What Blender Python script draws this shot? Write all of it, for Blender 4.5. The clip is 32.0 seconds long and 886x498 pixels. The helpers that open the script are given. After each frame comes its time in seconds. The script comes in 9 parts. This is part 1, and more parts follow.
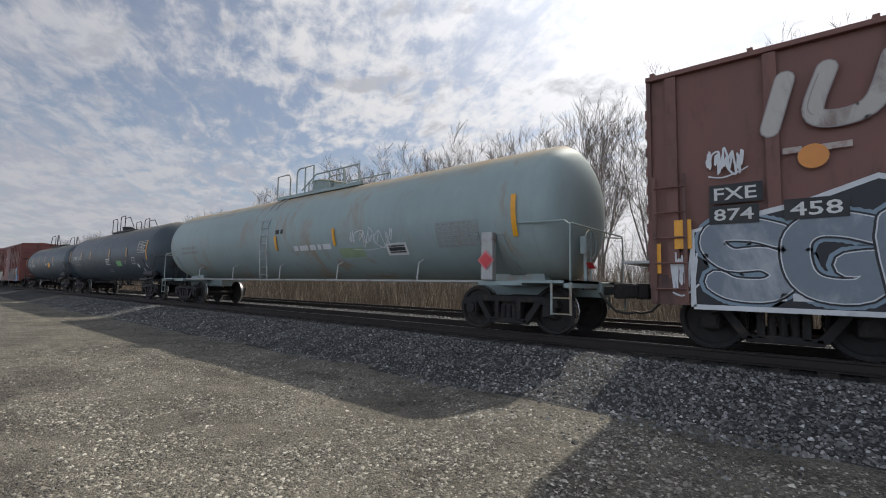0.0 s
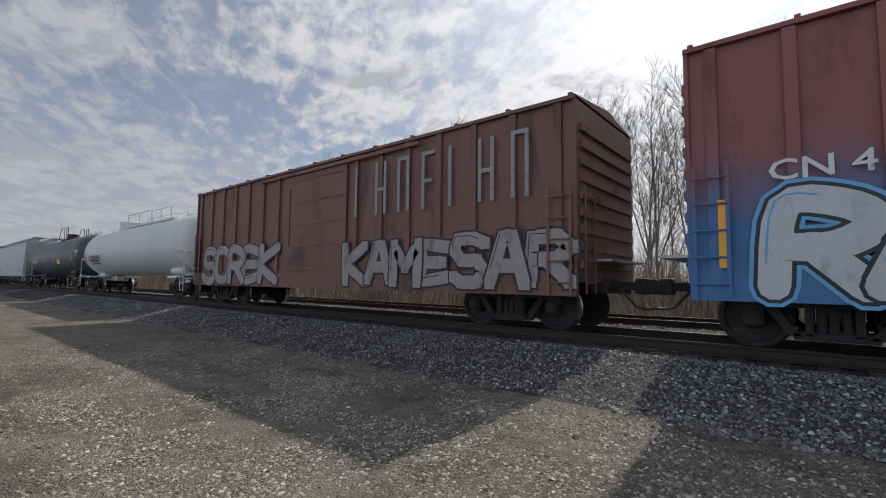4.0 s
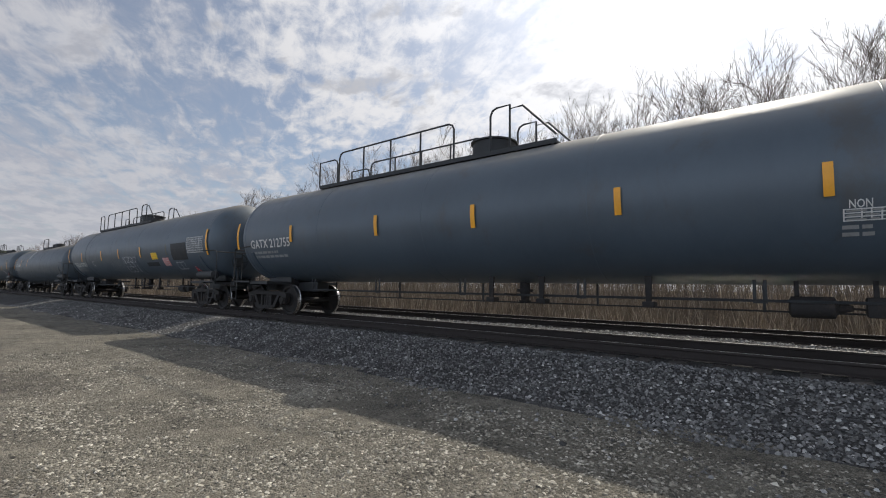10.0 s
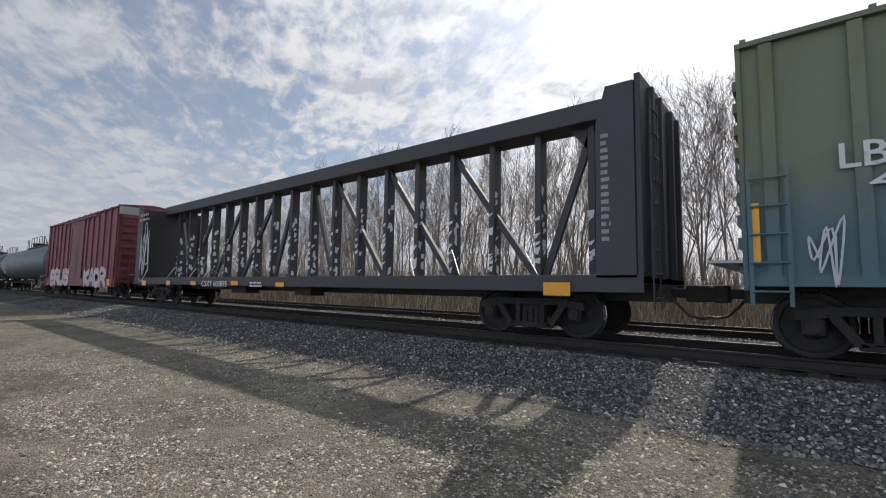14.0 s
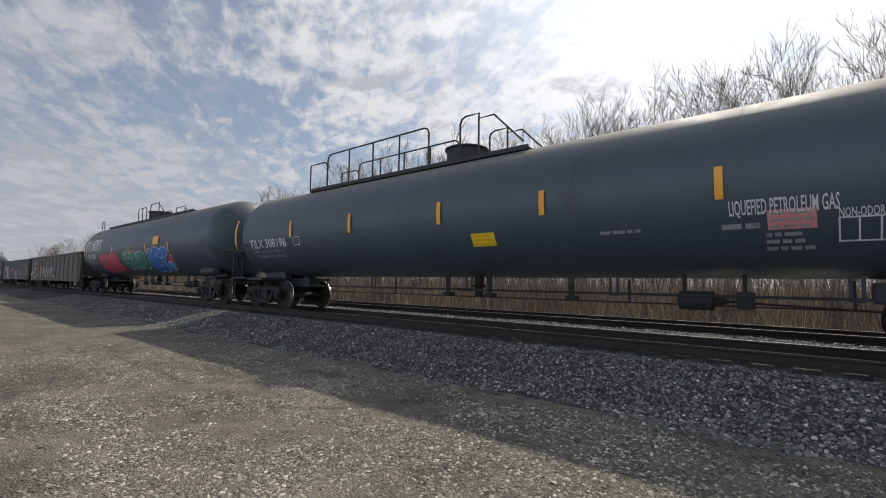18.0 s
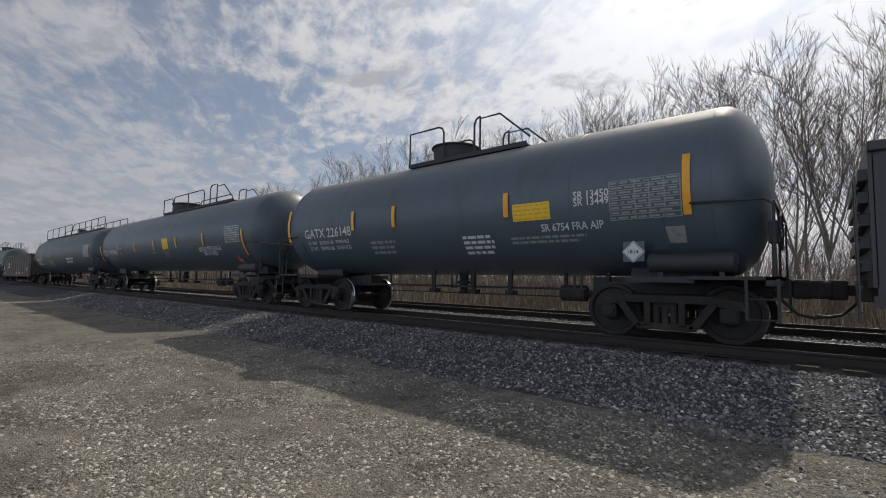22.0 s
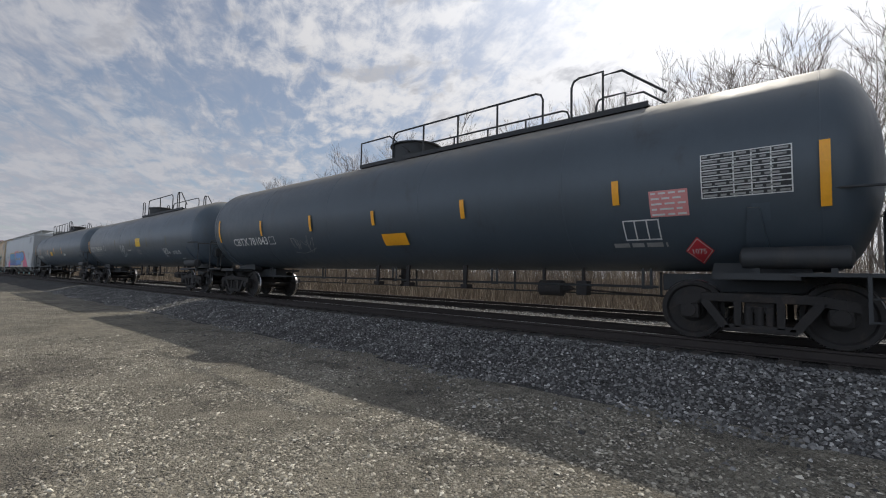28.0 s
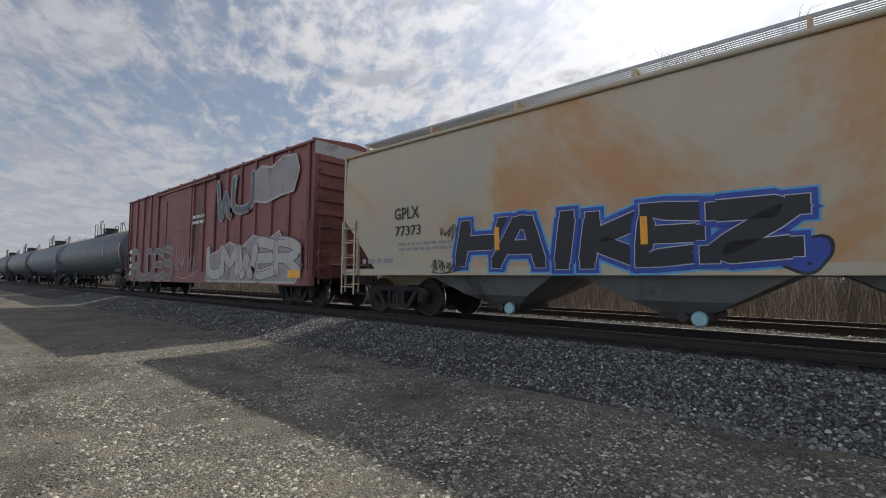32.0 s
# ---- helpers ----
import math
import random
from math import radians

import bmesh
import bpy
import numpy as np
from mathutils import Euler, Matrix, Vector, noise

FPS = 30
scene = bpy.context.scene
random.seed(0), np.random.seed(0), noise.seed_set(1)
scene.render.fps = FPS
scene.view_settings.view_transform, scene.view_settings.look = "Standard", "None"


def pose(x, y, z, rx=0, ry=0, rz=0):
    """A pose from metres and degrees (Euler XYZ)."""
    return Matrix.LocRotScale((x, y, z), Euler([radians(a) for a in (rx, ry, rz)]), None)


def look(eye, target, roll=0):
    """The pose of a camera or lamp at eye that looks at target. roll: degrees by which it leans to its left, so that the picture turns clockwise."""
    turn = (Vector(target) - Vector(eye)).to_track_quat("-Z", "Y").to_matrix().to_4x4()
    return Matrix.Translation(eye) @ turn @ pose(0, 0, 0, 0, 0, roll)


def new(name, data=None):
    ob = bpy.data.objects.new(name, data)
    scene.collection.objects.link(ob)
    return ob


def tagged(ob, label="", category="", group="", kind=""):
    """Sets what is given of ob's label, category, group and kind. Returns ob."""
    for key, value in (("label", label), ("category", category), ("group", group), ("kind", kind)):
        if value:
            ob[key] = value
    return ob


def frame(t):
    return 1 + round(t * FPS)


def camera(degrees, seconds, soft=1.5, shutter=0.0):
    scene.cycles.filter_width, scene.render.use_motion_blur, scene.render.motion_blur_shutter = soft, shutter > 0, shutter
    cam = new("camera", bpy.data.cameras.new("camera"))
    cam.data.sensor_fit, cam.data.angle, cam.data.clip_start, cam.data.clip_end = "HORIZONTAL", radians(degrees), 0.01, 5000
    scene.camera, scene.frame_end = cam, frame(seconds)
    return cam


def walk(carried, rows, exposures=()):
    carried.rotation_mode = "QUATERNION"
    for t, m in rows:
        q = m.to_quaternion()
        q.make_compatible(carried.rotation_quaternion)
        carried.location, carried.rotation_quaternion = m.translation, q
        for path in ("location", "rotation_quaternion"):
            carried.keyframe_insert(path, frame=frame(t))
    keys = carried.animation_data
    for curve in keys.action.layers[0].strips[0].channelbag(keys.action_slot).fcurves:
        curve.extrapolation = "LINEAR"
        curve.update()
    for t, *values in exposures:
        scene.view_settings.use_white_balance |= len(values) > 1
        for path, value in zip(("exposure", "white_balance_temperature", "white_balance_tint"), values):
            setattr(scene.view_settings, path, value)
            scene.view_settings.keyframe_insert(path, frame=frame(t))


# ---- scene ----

# Plan: x runs along the railway in the train's sense, y away from the gravel lot, z up; the lot lies at z = 0.
RAIL = 0.62          # top of the rails
TRACK = 8.90         # centre line of the near track
TRACK_2 = 13.18      # centre line of the far track
SPEED = 22.458       # metres a second

# ---------------------------------------------------------------- camera
cam = camera(88.84, 32.0, 1.05)
TURNS = [
    (0, 94.61, -0.93, 39.64), (0.5, 94.52, -0.90, 39.65), (1, 94.40, -0.84, 39.64), (1.5, 94.30, -0.78, 39.64),
    (2, 94.24, -0.75, 39.65), (2.5, 94.22, -0.73, 39.68), (3, 94.20, -0.69, 39.72), (3.5, 94.14, -0.64, 39.72),
    (5.5, 94.11, -0.76, 39.57), (6, 94.21, -0.78, 39.45), (6.5, 94.30, -0.86, 39.28), (7, 94.37, -0.94, 39.08),
    (7.5, 94.41, -0.95, 38.85), (8, 94.45, -0.95, 38.65), (8.5, 94.52, -1.01, 38.48), (9, 94.63, -1.03, 38.32),
    (9.5, 94.76, -0.96, 38.22), (10, 94.88, -0.87, 38.22), (10.5, 94.96, -0.83, 38.32), (11, 95.00, -0.84, 38.42),
    (11.5, 95.01, -0.93, 38.49), (12, 95.02, -0.98, 38.56), (12.5, 95.00, -0.93, 38.64), (13, 94.96, -0.82, 38.72),
    (13.5, 94.89, -0.76, 38.79), (14, 94.84, -0.82, 38.87), (14.5, 94.79, -0.92, 38.97), (16.5, 94.70, -1.00, 39.64),
    (17, 94.58, -1.01, 39.78), (17.5, 94.49, -0.97, 39.88), (18, 94.40, -0.94, 39.95), (18.5, 94.30, -0.93, 40.00),
    (19, 94.20, -0.91, 40.01), (19.5, 94.15, -0.92, 40.01), (20, 94.14, -0.98, 40.00), (20.5, 94.12, -1.00, 39.99),
    (21, 94.06, -0.96, 39.94), (21.5, 94.03, -0.93, 39.88), (22, 93.99, -0.92, 39.84), (22.5, 93.91, -0.94, 39.83),
    (23, 93.80, -0.99, 39.86), (23.5, 93.70, -1.06, 39.91), (24, 93.62, -1.11, 39.93), (24.5, 93.56, -1.14, 39.92),
    (25, 93.50, -1.16, 39.91), (25.5, 93.46, -1.12, 39.88), (27.5, 93.29, -1.16, 40.42), (28, 93.37, -1.09, 40.59),
    (28.5, 93.43, -0.95, 40.73), (29, 93.49, -0.81, 40.83), (29.5, 93.59, -0.73, 40.91), (30, 93.68, -0.65, 40.94),
    (30.5, 93.77, -0.56, 40.96), (31, 93.84, -0.51, 40.97), (31.5, 93.84, -0.49, 40.98), (32, 93.81, -0.45, 40.99)]
walk(cam, [(t, pose(0, 0, 1.526, a, b, c)) for t, a, b, c in TURNS], exposures=[(0, 0.03), (1, -0.07), (2, -0.05), (3, -0.02), (6, -0.2), (7, -0.22), (7.5, -0.1), (8, 0.15), (9, 0.17), (10, 0.1), (12, 0.02), (13, 0.02), (14, 0.16), (17, 0.0), (19, 0.11), (20, 0.11), (21, 0.0), (22, -0.18), (23, -0.12), (24, 0.08), (25, 0.03), (28, 0.0), (30, 0.0), (31, -0.03), (32, -0.04)])

# ---------------------------------------------------------------- world and sun
SUN_ELEVATION, SUN_AZIMUTH = radians(45), radians(-4.0)   # azimuth from +y towards +x
SUN_WAY = Vector((math.sin(SUN_AZIMUTH) * math.cos(SUN_ELEVATION), math.cos(SUN_AZIMUTH) * math.cos(SUN_ELEVATION), math.sin(SUN_ELEVATION)))
sun = new("sun", bpy.data.lights.new("sun", "SUN"))
sun.data.energy, sun.data.angle, sun.data.color = 3.75, radians(0.9), (1.0, 0.93, 0.81)
sun.matrix_world = look((0, 0, 60), Vector((0, 0, 60)) - SUN_WAY)


class Nodes:
    """Small helper to wire node trees."""

    def __init__(self, tree):
        self.tree = tree
        self.tree.nodes.clear()

    def add(self, kind, ins=None, op="", blend=""):
        n = self.tree.nodes.new(kind)
        if op:
            n.operation = op
        if blend:
            n.data_type, n.blend_type = "RGBA", blend
        for k, v in (ins or {}).items():
            if isinstance(v, bpy.types.NodeSocket):
                self.tree.links.new(v, n.inputs[k])
            else:
                n.inputs[k].default_value = v
        return n

    def math(self, op, a, b=0.0, c=0.0, clamp=False):
        n = self.add("ShaderNodeMath", {0: a, 1: b, 2: c}, op)
        n.use_clamp = clamp
        return n.outputs[0]

    def vec(self, op, a, b=(0, 0, 0)):
        return self.add("ShaderNodeVectorMath", {0: a, 1: b}, op)

    def mix(self, f, a, b, blend="MIX"):
        n = self.add("ShaderNodeMix", {0: f, 6: a, 7: b}, blend=blend)
        return n.outputs[2]

    def ramp(self, f, lo, hi, a=0.0, b=1.0):
        n = self.add("ShaderNodeMapRange", {0: f, 1: lo, 2: hi, 3: a, 4: b})
        n.interpolation_type = "SMOOTHSTEP"
        return n.outputs[0]

    def noise(self, v, scale, detail=5.0, rough=0.55, distort=0.0):
        return self.add("ShaderNodeTexNoise", {"Vector": v, "Scale": scale, "Detail": detail, "Roughness": rough, "Distortion": distort}).outputs[0]


def make_sky():
    w = bpy.data.worlds.new("sky")
    scene.world = w
    w.use_nodes = True
    n = Nodes(w.node_tree)
    way = n.add("ShaderNodeTexCoord").outputs["Generated"]
    air = n.add("ShaderNodeTexSky")
    air.sky_type, air.sun_disc, air.sun_elevation, air.sun_rotation = "NISHITA", False, SUN_ELEVATION, SUN_AZIMUTH
    air.air_density, air.dust_density, air.ozone_density = 1.0, 0.3, 1.0
    blue = n.vec("SCALE", air.outputs[0])
    blue.inputs["Scale"].default_value = 0.075
    sep = n.add("ShaderNodeSeparateXYZ", {0: way})
    up = n.math("MAXIMUM", sep.outputs[2], 0.0)
    flat = n.math("ADD", up, 0.16)
    px = n.math("DIVIDE", sep.outputs[0], flat)
    py = n.math("DIVIDE", sep.outputs[1], flat)
    plane = n.add("ShaderNodeCombineXYZ", {0: px, 1: py, 2: 0.0}).outputs[0]
    drift = n.vec("ADD", plane, (3.7, 1.3, 0.0)).outputs[0]
    veil = n.noise(drift, 0.55, 6.0, 0.55, 0.5)
    wind = n.vec("MULTIPLY", n.add("ShaderNodeVectorRotate", {"Vector": drift, "Angle": 0.55}).outputs[0], (1.0, 2.1, 1.0)).outputs[0]
    lumps = n.noise(drift, 2.3, 12.0, 0.58, 0.25)
    puffs = n.noise(drift, 6.5, 10.0, 0.62, 0.2)
    ripples = n.noise(wind, 5.5, 9.0, 0.64, 0.45)
    clots = n.noise(n.vec("ADD", drift, (7.3, 2.9, 0.0)).outputs[0], 3.4, 8.0, 0.55, 0.3)
    glow = n.vec("DOT_PRODUCT", way, tuple(SUN_WAY)).outputs["Value"]
    near = n.math("POWER", n.math("MAXIMUM", glow, 0.0), 9.0)
    low = n.math("POWER", n.math("SUBTRACT", 1.0, up), 5.0)
    shape = n.math("ADD", n.math("ADD", n.math("MULTIPLY", lumps, 0.36), n.math("MULTIPLY", puffs, 0.34)), n.math("MULTIPLY", ripples, 0.30))
    cover = n.math("ADD", shape, n.math("MULTIPLY", n.math("SUBTRACT", veil, 0.5), 0.40))
    heap = n.math("MULTIPLY", n.ramp(glow, 0.30, 0.70, 0.42, 1.0), n.ramp(n.math("ADD", cover, n.math("ADD", n.math("MULTIPLY", low, 0.02), n.math("MULTIPLY", n.ramp(glow, 0.5, 0.75), 0.05))), 0.445, 0.585))
    thin = n.ramp(n.math("ADD", n.math("ADD", veil, n.math("MULTIPLY", low, 0.34)), n.math("MULTIPLY", n.math("SUBTRACT", ripples, 0.5), 0.8)), 0.34, 0.76, 0.22, 0.95)
    core = n.math("MAXIMUM", n.ramp(cover, 0.57, 0.70, 0.0, 0.8), n.ramp(n.math("ADD", clots, n.math("MULTIPLY", n.math("SUBTRACT", puffs, 0.5), 0.35)), 0.56, 0.68, 0.0, 0.75))
    front = n.math("MAXIMUM", n.math("MULTIPLY", glow, -1.0), 0.0)
    wide = n.math("POWER", n.math("MAXIMUM", glow, 0.0), 3.0)
    lit = n.math("ADD", n.math("MULTIPLY", wide, 0.34), n.math("MULTIPLY", near, 0.6))
    fill = n.math("MULTIPLY", front, 1.75)
    away = n.add("ShaderNodeCombineXYZ", {0: n.math("MULTIPLY", fill, 0.60), 1: n.math("MULTIPLY", fill, 0.75), 2: n.math("MULTIPLY", fill, 0.98)}).outputs[0]
    halo = n.vec("SCALE", (1.0, 0.98, 0.94))
    n.tree.links.new(n.math("ADD", n.math("MULTIPLY", near, 0.95), 0.05), halo.inputs["Scale"])
    clear = n.vec("ADD", blue.outputs[0], halo.outputs[0]).outputs[0]
    sheet = n.vec("ADD", (0.39, 0.40, 0.455), n.vec("MULTIPLY", n.add("ShaderNodeCombineXYZ", {0: lit, 1: lit, 2: lit}).outputs[0], (0.80, 0.82, 0.86)).outputs[0]).outputs[0]
    shade = n.math("MULTIPLY", lit, n.math("SUBTRACT", 1.0, n.math("MULTIPLY", core, 0.55)))
    bright = n.vec("ADD", n.mix(core, (0.60, 0.595, 0.61, 1), (0.34, 0.35, 0.39, 1)), n.vec("MULTIPLY", n.add("ShaderNodeCombineXYZ", {0: shade, 1: shade, 2: shade}).outputs[0], (0.80, 0.82, 0.86)).outputs[0]).outputs[0]
    sky = n.vec("ADD", n.mix(heap, n.mix(thin, clear, sheet), bright), away).outputs[0]
    bg = n.add("ShaderNodeBackground", {"Color": sky, "Strength": 1.0})
    out = n.add("ShaderNodeOutputWorld")
    n.tree.links.new(bg.outputs[0], out.inputs[0])


make_sky()

# ---------------------------------------------------------------- materials
MATS = {}


def surface(name, colour, rough=0.6, metal=0.0, stain=None, stain_amount=0.35, grain=3.0, streak=0.0, bump=0.15, bump_scale=40.0, vary=0.25, overspray=None, coat=0.0, dust=None, fade=None):
    """A painted or raw surface with two scales of variation, stains that may run down, and fine relief."""
    if name in MATS:
        return MATS[name]
    m = bpy.data.materials.new(name)
    m.use_nodes = True
    n = Nodes(m.node_tree)
    tc = n.add("ShaderNodeTexCoord").outputs["Object"]
    rnd = n.add("ShaderNodeObjectInfo").outputs["Random"]
    shift = n.add("ShaderNodeCombineXYZ", {0: n.math("MULTIPLY", rnd, 37.0), 1: n.math("MULTIPLY", rnd, 11.0), 2: 0.0}).outputs[0]
    tc = n.vec("ADD", tc, shift).outputs[0]
    run = n.vec("MULTIPLY", tc, (1.0, 1.0, 1.0 - 0.88 * streak)).outputs[0]
    big = n.noise(run, grain * 0.35, 5.0, 0.6)
    small = n.noise(run, grain * 4.0, 6.0, 0.65)
    tone = n.math("ADD", n.math("MULTIPLY", n.math("SUBTRACT", big, 0.5), vary * 1.6), n.math("MULTIPLY", n.math("SUBTRACT", small, 0.5), vary))
    hsv = n.add("ShaderNodeHueSaturation", {"Value": n.math("ADD", 1.0, tone), "Color": (*colour, 1)}).outputs[0]
    col = hsv
    if stain:
        patch = n.noise(run, grain * 0.8, 8.0, 0.7, 0.4)
        amount = n.ramp(patch, 0.64 - stain_amount * 0.3, 0.74 - stain_amount * 0.1, 0.0, min(1.0, 0.45 + stain_amount))
        col = n.mix(amount, col, (*stain, 1))
    if overspray:
        # haze of spray paint along the lower half
        z = n.math("SUBTRACT", n.add("ShaderNodeSeparateXYZ", {0: n.add("ShaderNodeNewGeometry").outputs["Position"]}).outputs[2], RAIL)
        edge = n.math("ADD", z, n.math("MULTIPLY", n.math("SUBTRACT", n.noise(tc, 0.9, 5.0, 0.6), 0.5), 2.2))
        col = n.mix(n.ramp(edge, 1.5, 3.1, 0.85, 0.0), col, (*overspray, 1))
    if fade:
        # spray paint blended into a second tone lower down: (colour, height where it is full, height where it ends)
        z = n.add("ShaderNodeSeparateXYZ", {0: n.add("ShaderNodeTexCoord").outputs["Object"]}).outputs[2]
        edge = n.math("ADD", z, n.math("MULTIPLY", n.math("SUBTRACT", n.noise(tc, 1.4, 4.0, 0.6), 0.5), 0.5))
        col = n.mix(n.ramp(edge, fade[1], fade[2], 1.0, 0.0), col, (*fade[0], 1))
    if dust:
        # dust that has settled on top
        nz = n.add("ShaderNodeSeparateXYZ", {0: n.add("ShaderNodeNewGeometry").outputs["Normal"]}).outputs[2]
        lay = n.math("ADD", nz, n.math("MULTIPLY", n.math("SUBTRACT", n.noise(tc, 1.1, 6.0, 0.65), 0.5), 0.5))
        lay = n.ramp(lay, 0.55, 1.05, 0.0, 0.85)
        col = n.mix(lay, col, (*dust, 1))
    b = n.noise(tc, bump_scale, 4.0, 0.6)
    bm_node = n.add("ShaderNodeBump", {"Height": n.math("ADD", b, n.math("MULTIPLY", big, 0.6)), "Strength": bump, "Distance": 0.02})
    r = n.math("ADD", rough, n.math("MULTIPLY", n.math("SUBTRACT", small, 0.5), 0.3), clamp=True)
    if dust:
        r = n.math("ADD", r, n.math("MULTIPLY", lay, 0.4), clamp=True)
    p = n.add("ShaderNodeBsdfPrincipled", {"Base Color": col, "Roughness": r, "Metallic": metal, "Normal": bm_node.outputs[0], "Coat Weight": coat})
    out = n.add("ShaderNodeOutputMaterial")
    n.tree.links.new(p.outputs[0], out.inputs[0])
    MATS[name] = m
    return m


def damp_patches(n, tc, col):
    """Damp, oil-dark patches where vehicles stand."""
    wave = n.math("MULTIPLY", n.math("SUBTRACT", n.noise(tc, 2.6, 7.0, 0.75), 0.5), 3.2)
    for x, y, rx, ry in ((-9.3, 1.55, 1.4, 0.65), (-8.8, 0.9, 0.8, 0.3), (-7.6, 3.55, 0.6, 0.22), (-6.45, 4.6, 0.6, 0.22), (-4.7, 0.65, 0.7, 0.3), (-6.6, 0.85, 0.6, 0.25)):
        q = n.vec("MULTIPLY", n.vec("SUBTRACT", tc, (x, y, 0)).outputs[0], (1 / rx, 1 / ry, 0)).outputs[0]
        d = n.math("ADD", n.vec("LENGTH", q).outputs["Value"], wave)
        col = n.mix(n.ramp(d, 0.3, 1.35, 0.5, 0.0), col, (0.07, 0.062, 0.056, 1))
    return col


def gravel_material(name, light, dark, cell, relief, tint, damp=False):
    """Loose crushed stone: cells of many tones with dust between and patches of damp."""
    m = bpy.data.materials.new(name)
    m.use_nodes = True
    n = Nodes(m.node_tree)
    tc = n.add("ShaderNodeTexCoord").outputs["Object"]
    warp = n.add("ShaderNodeTexNoise", {"Vector": tc, "Scale": cell * 0.7, "Detail": 3.0}).outputs[1]
    v = n.vec("ADD", tc, n.vec("MULTIPLY", warp, (0.5 / cell, 0.5 / cell, 0.5 / cell)).outputs[0]).outputs[0]
    vor = n.add("ShaderNodeTexVoronoi", {"Vector": v, "Scale": cell, "Randomness": 1.0})
    vor2 = n.add("ShaderNodeTexVoronoi", {"Vector": v, "Scale": cell * 2.7, "Randomness": 1.0})
    g1 = n.add("ShaderNodeSeparateXYZ", {0: vor.outputs["Color"]}).outputs[0]
    g2 = n.add("ShaderNodeSeparateXYZ", {0: vor2.outputs["Color"]}).outputs[1]
    patch = n.noise(tc, 0.45, 6.0, 0.6, 0.3)
    mid = n.noise(tc, 3.0, 6.0, 0.65)
    t = n.math("ADD", n.math("MULTIPLY", g1, 0.38), n.math("MULTIPLY", g2, 0.34))
    t = n.math("ADD", t, n.math("MULTIPLY", n.math("SUBTRACT", mid, 0.5), 0.9))
    t = n.math("ADD", t, n.math("MULTIPLY", n.math("SUBTRACT", patch, 0.5), 0.8), clamp=True)
    col = n.mix(t, (*dark, 1), (*light, 1))
    col = n.mix(n.ramp(n.noise(tc, 0.9, 5.0, 0.6), 0.50, 0.72, 0.0, 0.55), col, (*tint, 1))
    if damp:
        col = damp_patches(n, tc, col)
    h = n.math("ADD", vor.outputs["Distance"], n.math("MULTIPLY", vor2.outputs["Distance"], 0.5))
    bump = n.add("ShaderNodeBump", {"Height": h, "Strength": 0.9, "Distance": relief})
    bump.invert = True
    p = n.add("ShaderNodeBsdfPrincipled", {"Base Color": col, "Roughness": 0.93, "Normal": bump.outputs[0], "Specular IOR Level": 0.25})
    out = n.add("ShaderNodeOutputMaterial")
    n.tree.links.new(p.outputs[0], out.inputs[0])
    MATS[name] = m
    return m


def island_material(name, colours, rough=0.9, spec=0.3, damp=False, leaf=0.0):
    """Loose pieces: each island takes a tone of its own."""
    m = bpy.data.materials.new(name)
    m.use_nodes = True
    n = Nodes(m.node_tree)
    r = n.add("ShaderNodeNewGeometry").outputs["Random Per Island"]
    ramp = n.add("ShaderNodeValToRGB", {0: r})
    for i, c in enumerate(colours):
        e = ramp.color_ramp.elements[i] if i < 2 else ramp.color_ramp.elements.new(i / (len(colours) - 1))
        e.position = i / (len(colours) - 1)
        e.color = (*c, 1)
    tc = n.add("ShaderNodeTexCoord").outputs["Object"]
    g = n.noise(tc, 60.0, 4.0, 0.6)
    col = n.mix(0.35, ramp.outputs[0], n.add("ShaderNodeHueSaturation", {"Value": n.math("MULTIPLY", g, 2.0), "Color": ramp.outputs[0]}).outputs[0])
    if damp:
        col = damp_patches(n, tc, col)
    p = n.add("ShaderNodeBsdfPrincipled", {"Base Color": col, "Roughness": rough, "Specular IOR Level": spec}).outputs[0]
    if leaf:
        # thin dry blades let light through
        p = n.add("ShaderNodeMixShader", {0: leaf, 1: p, 2: n.add("ShaderNodeBsdfTranslucent", {"Color": col}).outputs[0]}).outputs[0]
    out = n.add("ShaderNodeOutputMaterial")
    n.tree.links.new(p, out.inputs[0])
    MATS[name] = m
    return m


RUST, GRIME = (0.16, 0.07, 0.035), (0.035, 0.032, 0.03)
STEEL = surface("worn_steel", (0.040, 0.037, 0.035), 0.65, 0.2, (0.07, 0.045, 0.03), 0.4, 4.0, 0, 0.3)
IRON = surface("truck_iron", (0.021, 0.019, 0.018), 0.85, 0.0, (0.055, 0.040, 0.032), 0.45, 5.0, 0, 0.35)
TREAD = surface("wheel_tread", (0.45, 0.44, 0.43), 0.28, 1.0, RUST, 0.1, 6.0, 0, 0.05)
RAILTOP = surface("polished_rail", (0.46, 0.45, 0.44), 0.30, 1.0, RUST, 0.05, 6.0, 0, 0.03)
RAILSIDE = surface("rusty_rail", (0.036, 0.029, 0.026), 0.85, 0.2, (0.04, 0.03, 0.025), 0.4, 8.0, 0, 0.3)
TIE = surface("creosoted_tie", (0.075, 0.066, 0.058), 0.9, 0, (0.20, 0.18, 0.155), 0.45, 9.0, 0, 0.5)
BLACK = surface("black_tank_paint", (0.057, 0.074, 0.090), 0.45, 0, (0.038, 0.040, 0.042), 0.25, 1.2, 0.6, 0.05, 25, 0.3, dust=(0.19, 0.165, 0.13))
BLACK_DULL = surface("dull_black_paint", (0.026, 0.028, 0.030), 0.65, 0, (0.045, 0.040, 0.036), 0.4, 1.6, 0.7, 0.10, 30, 0.35)
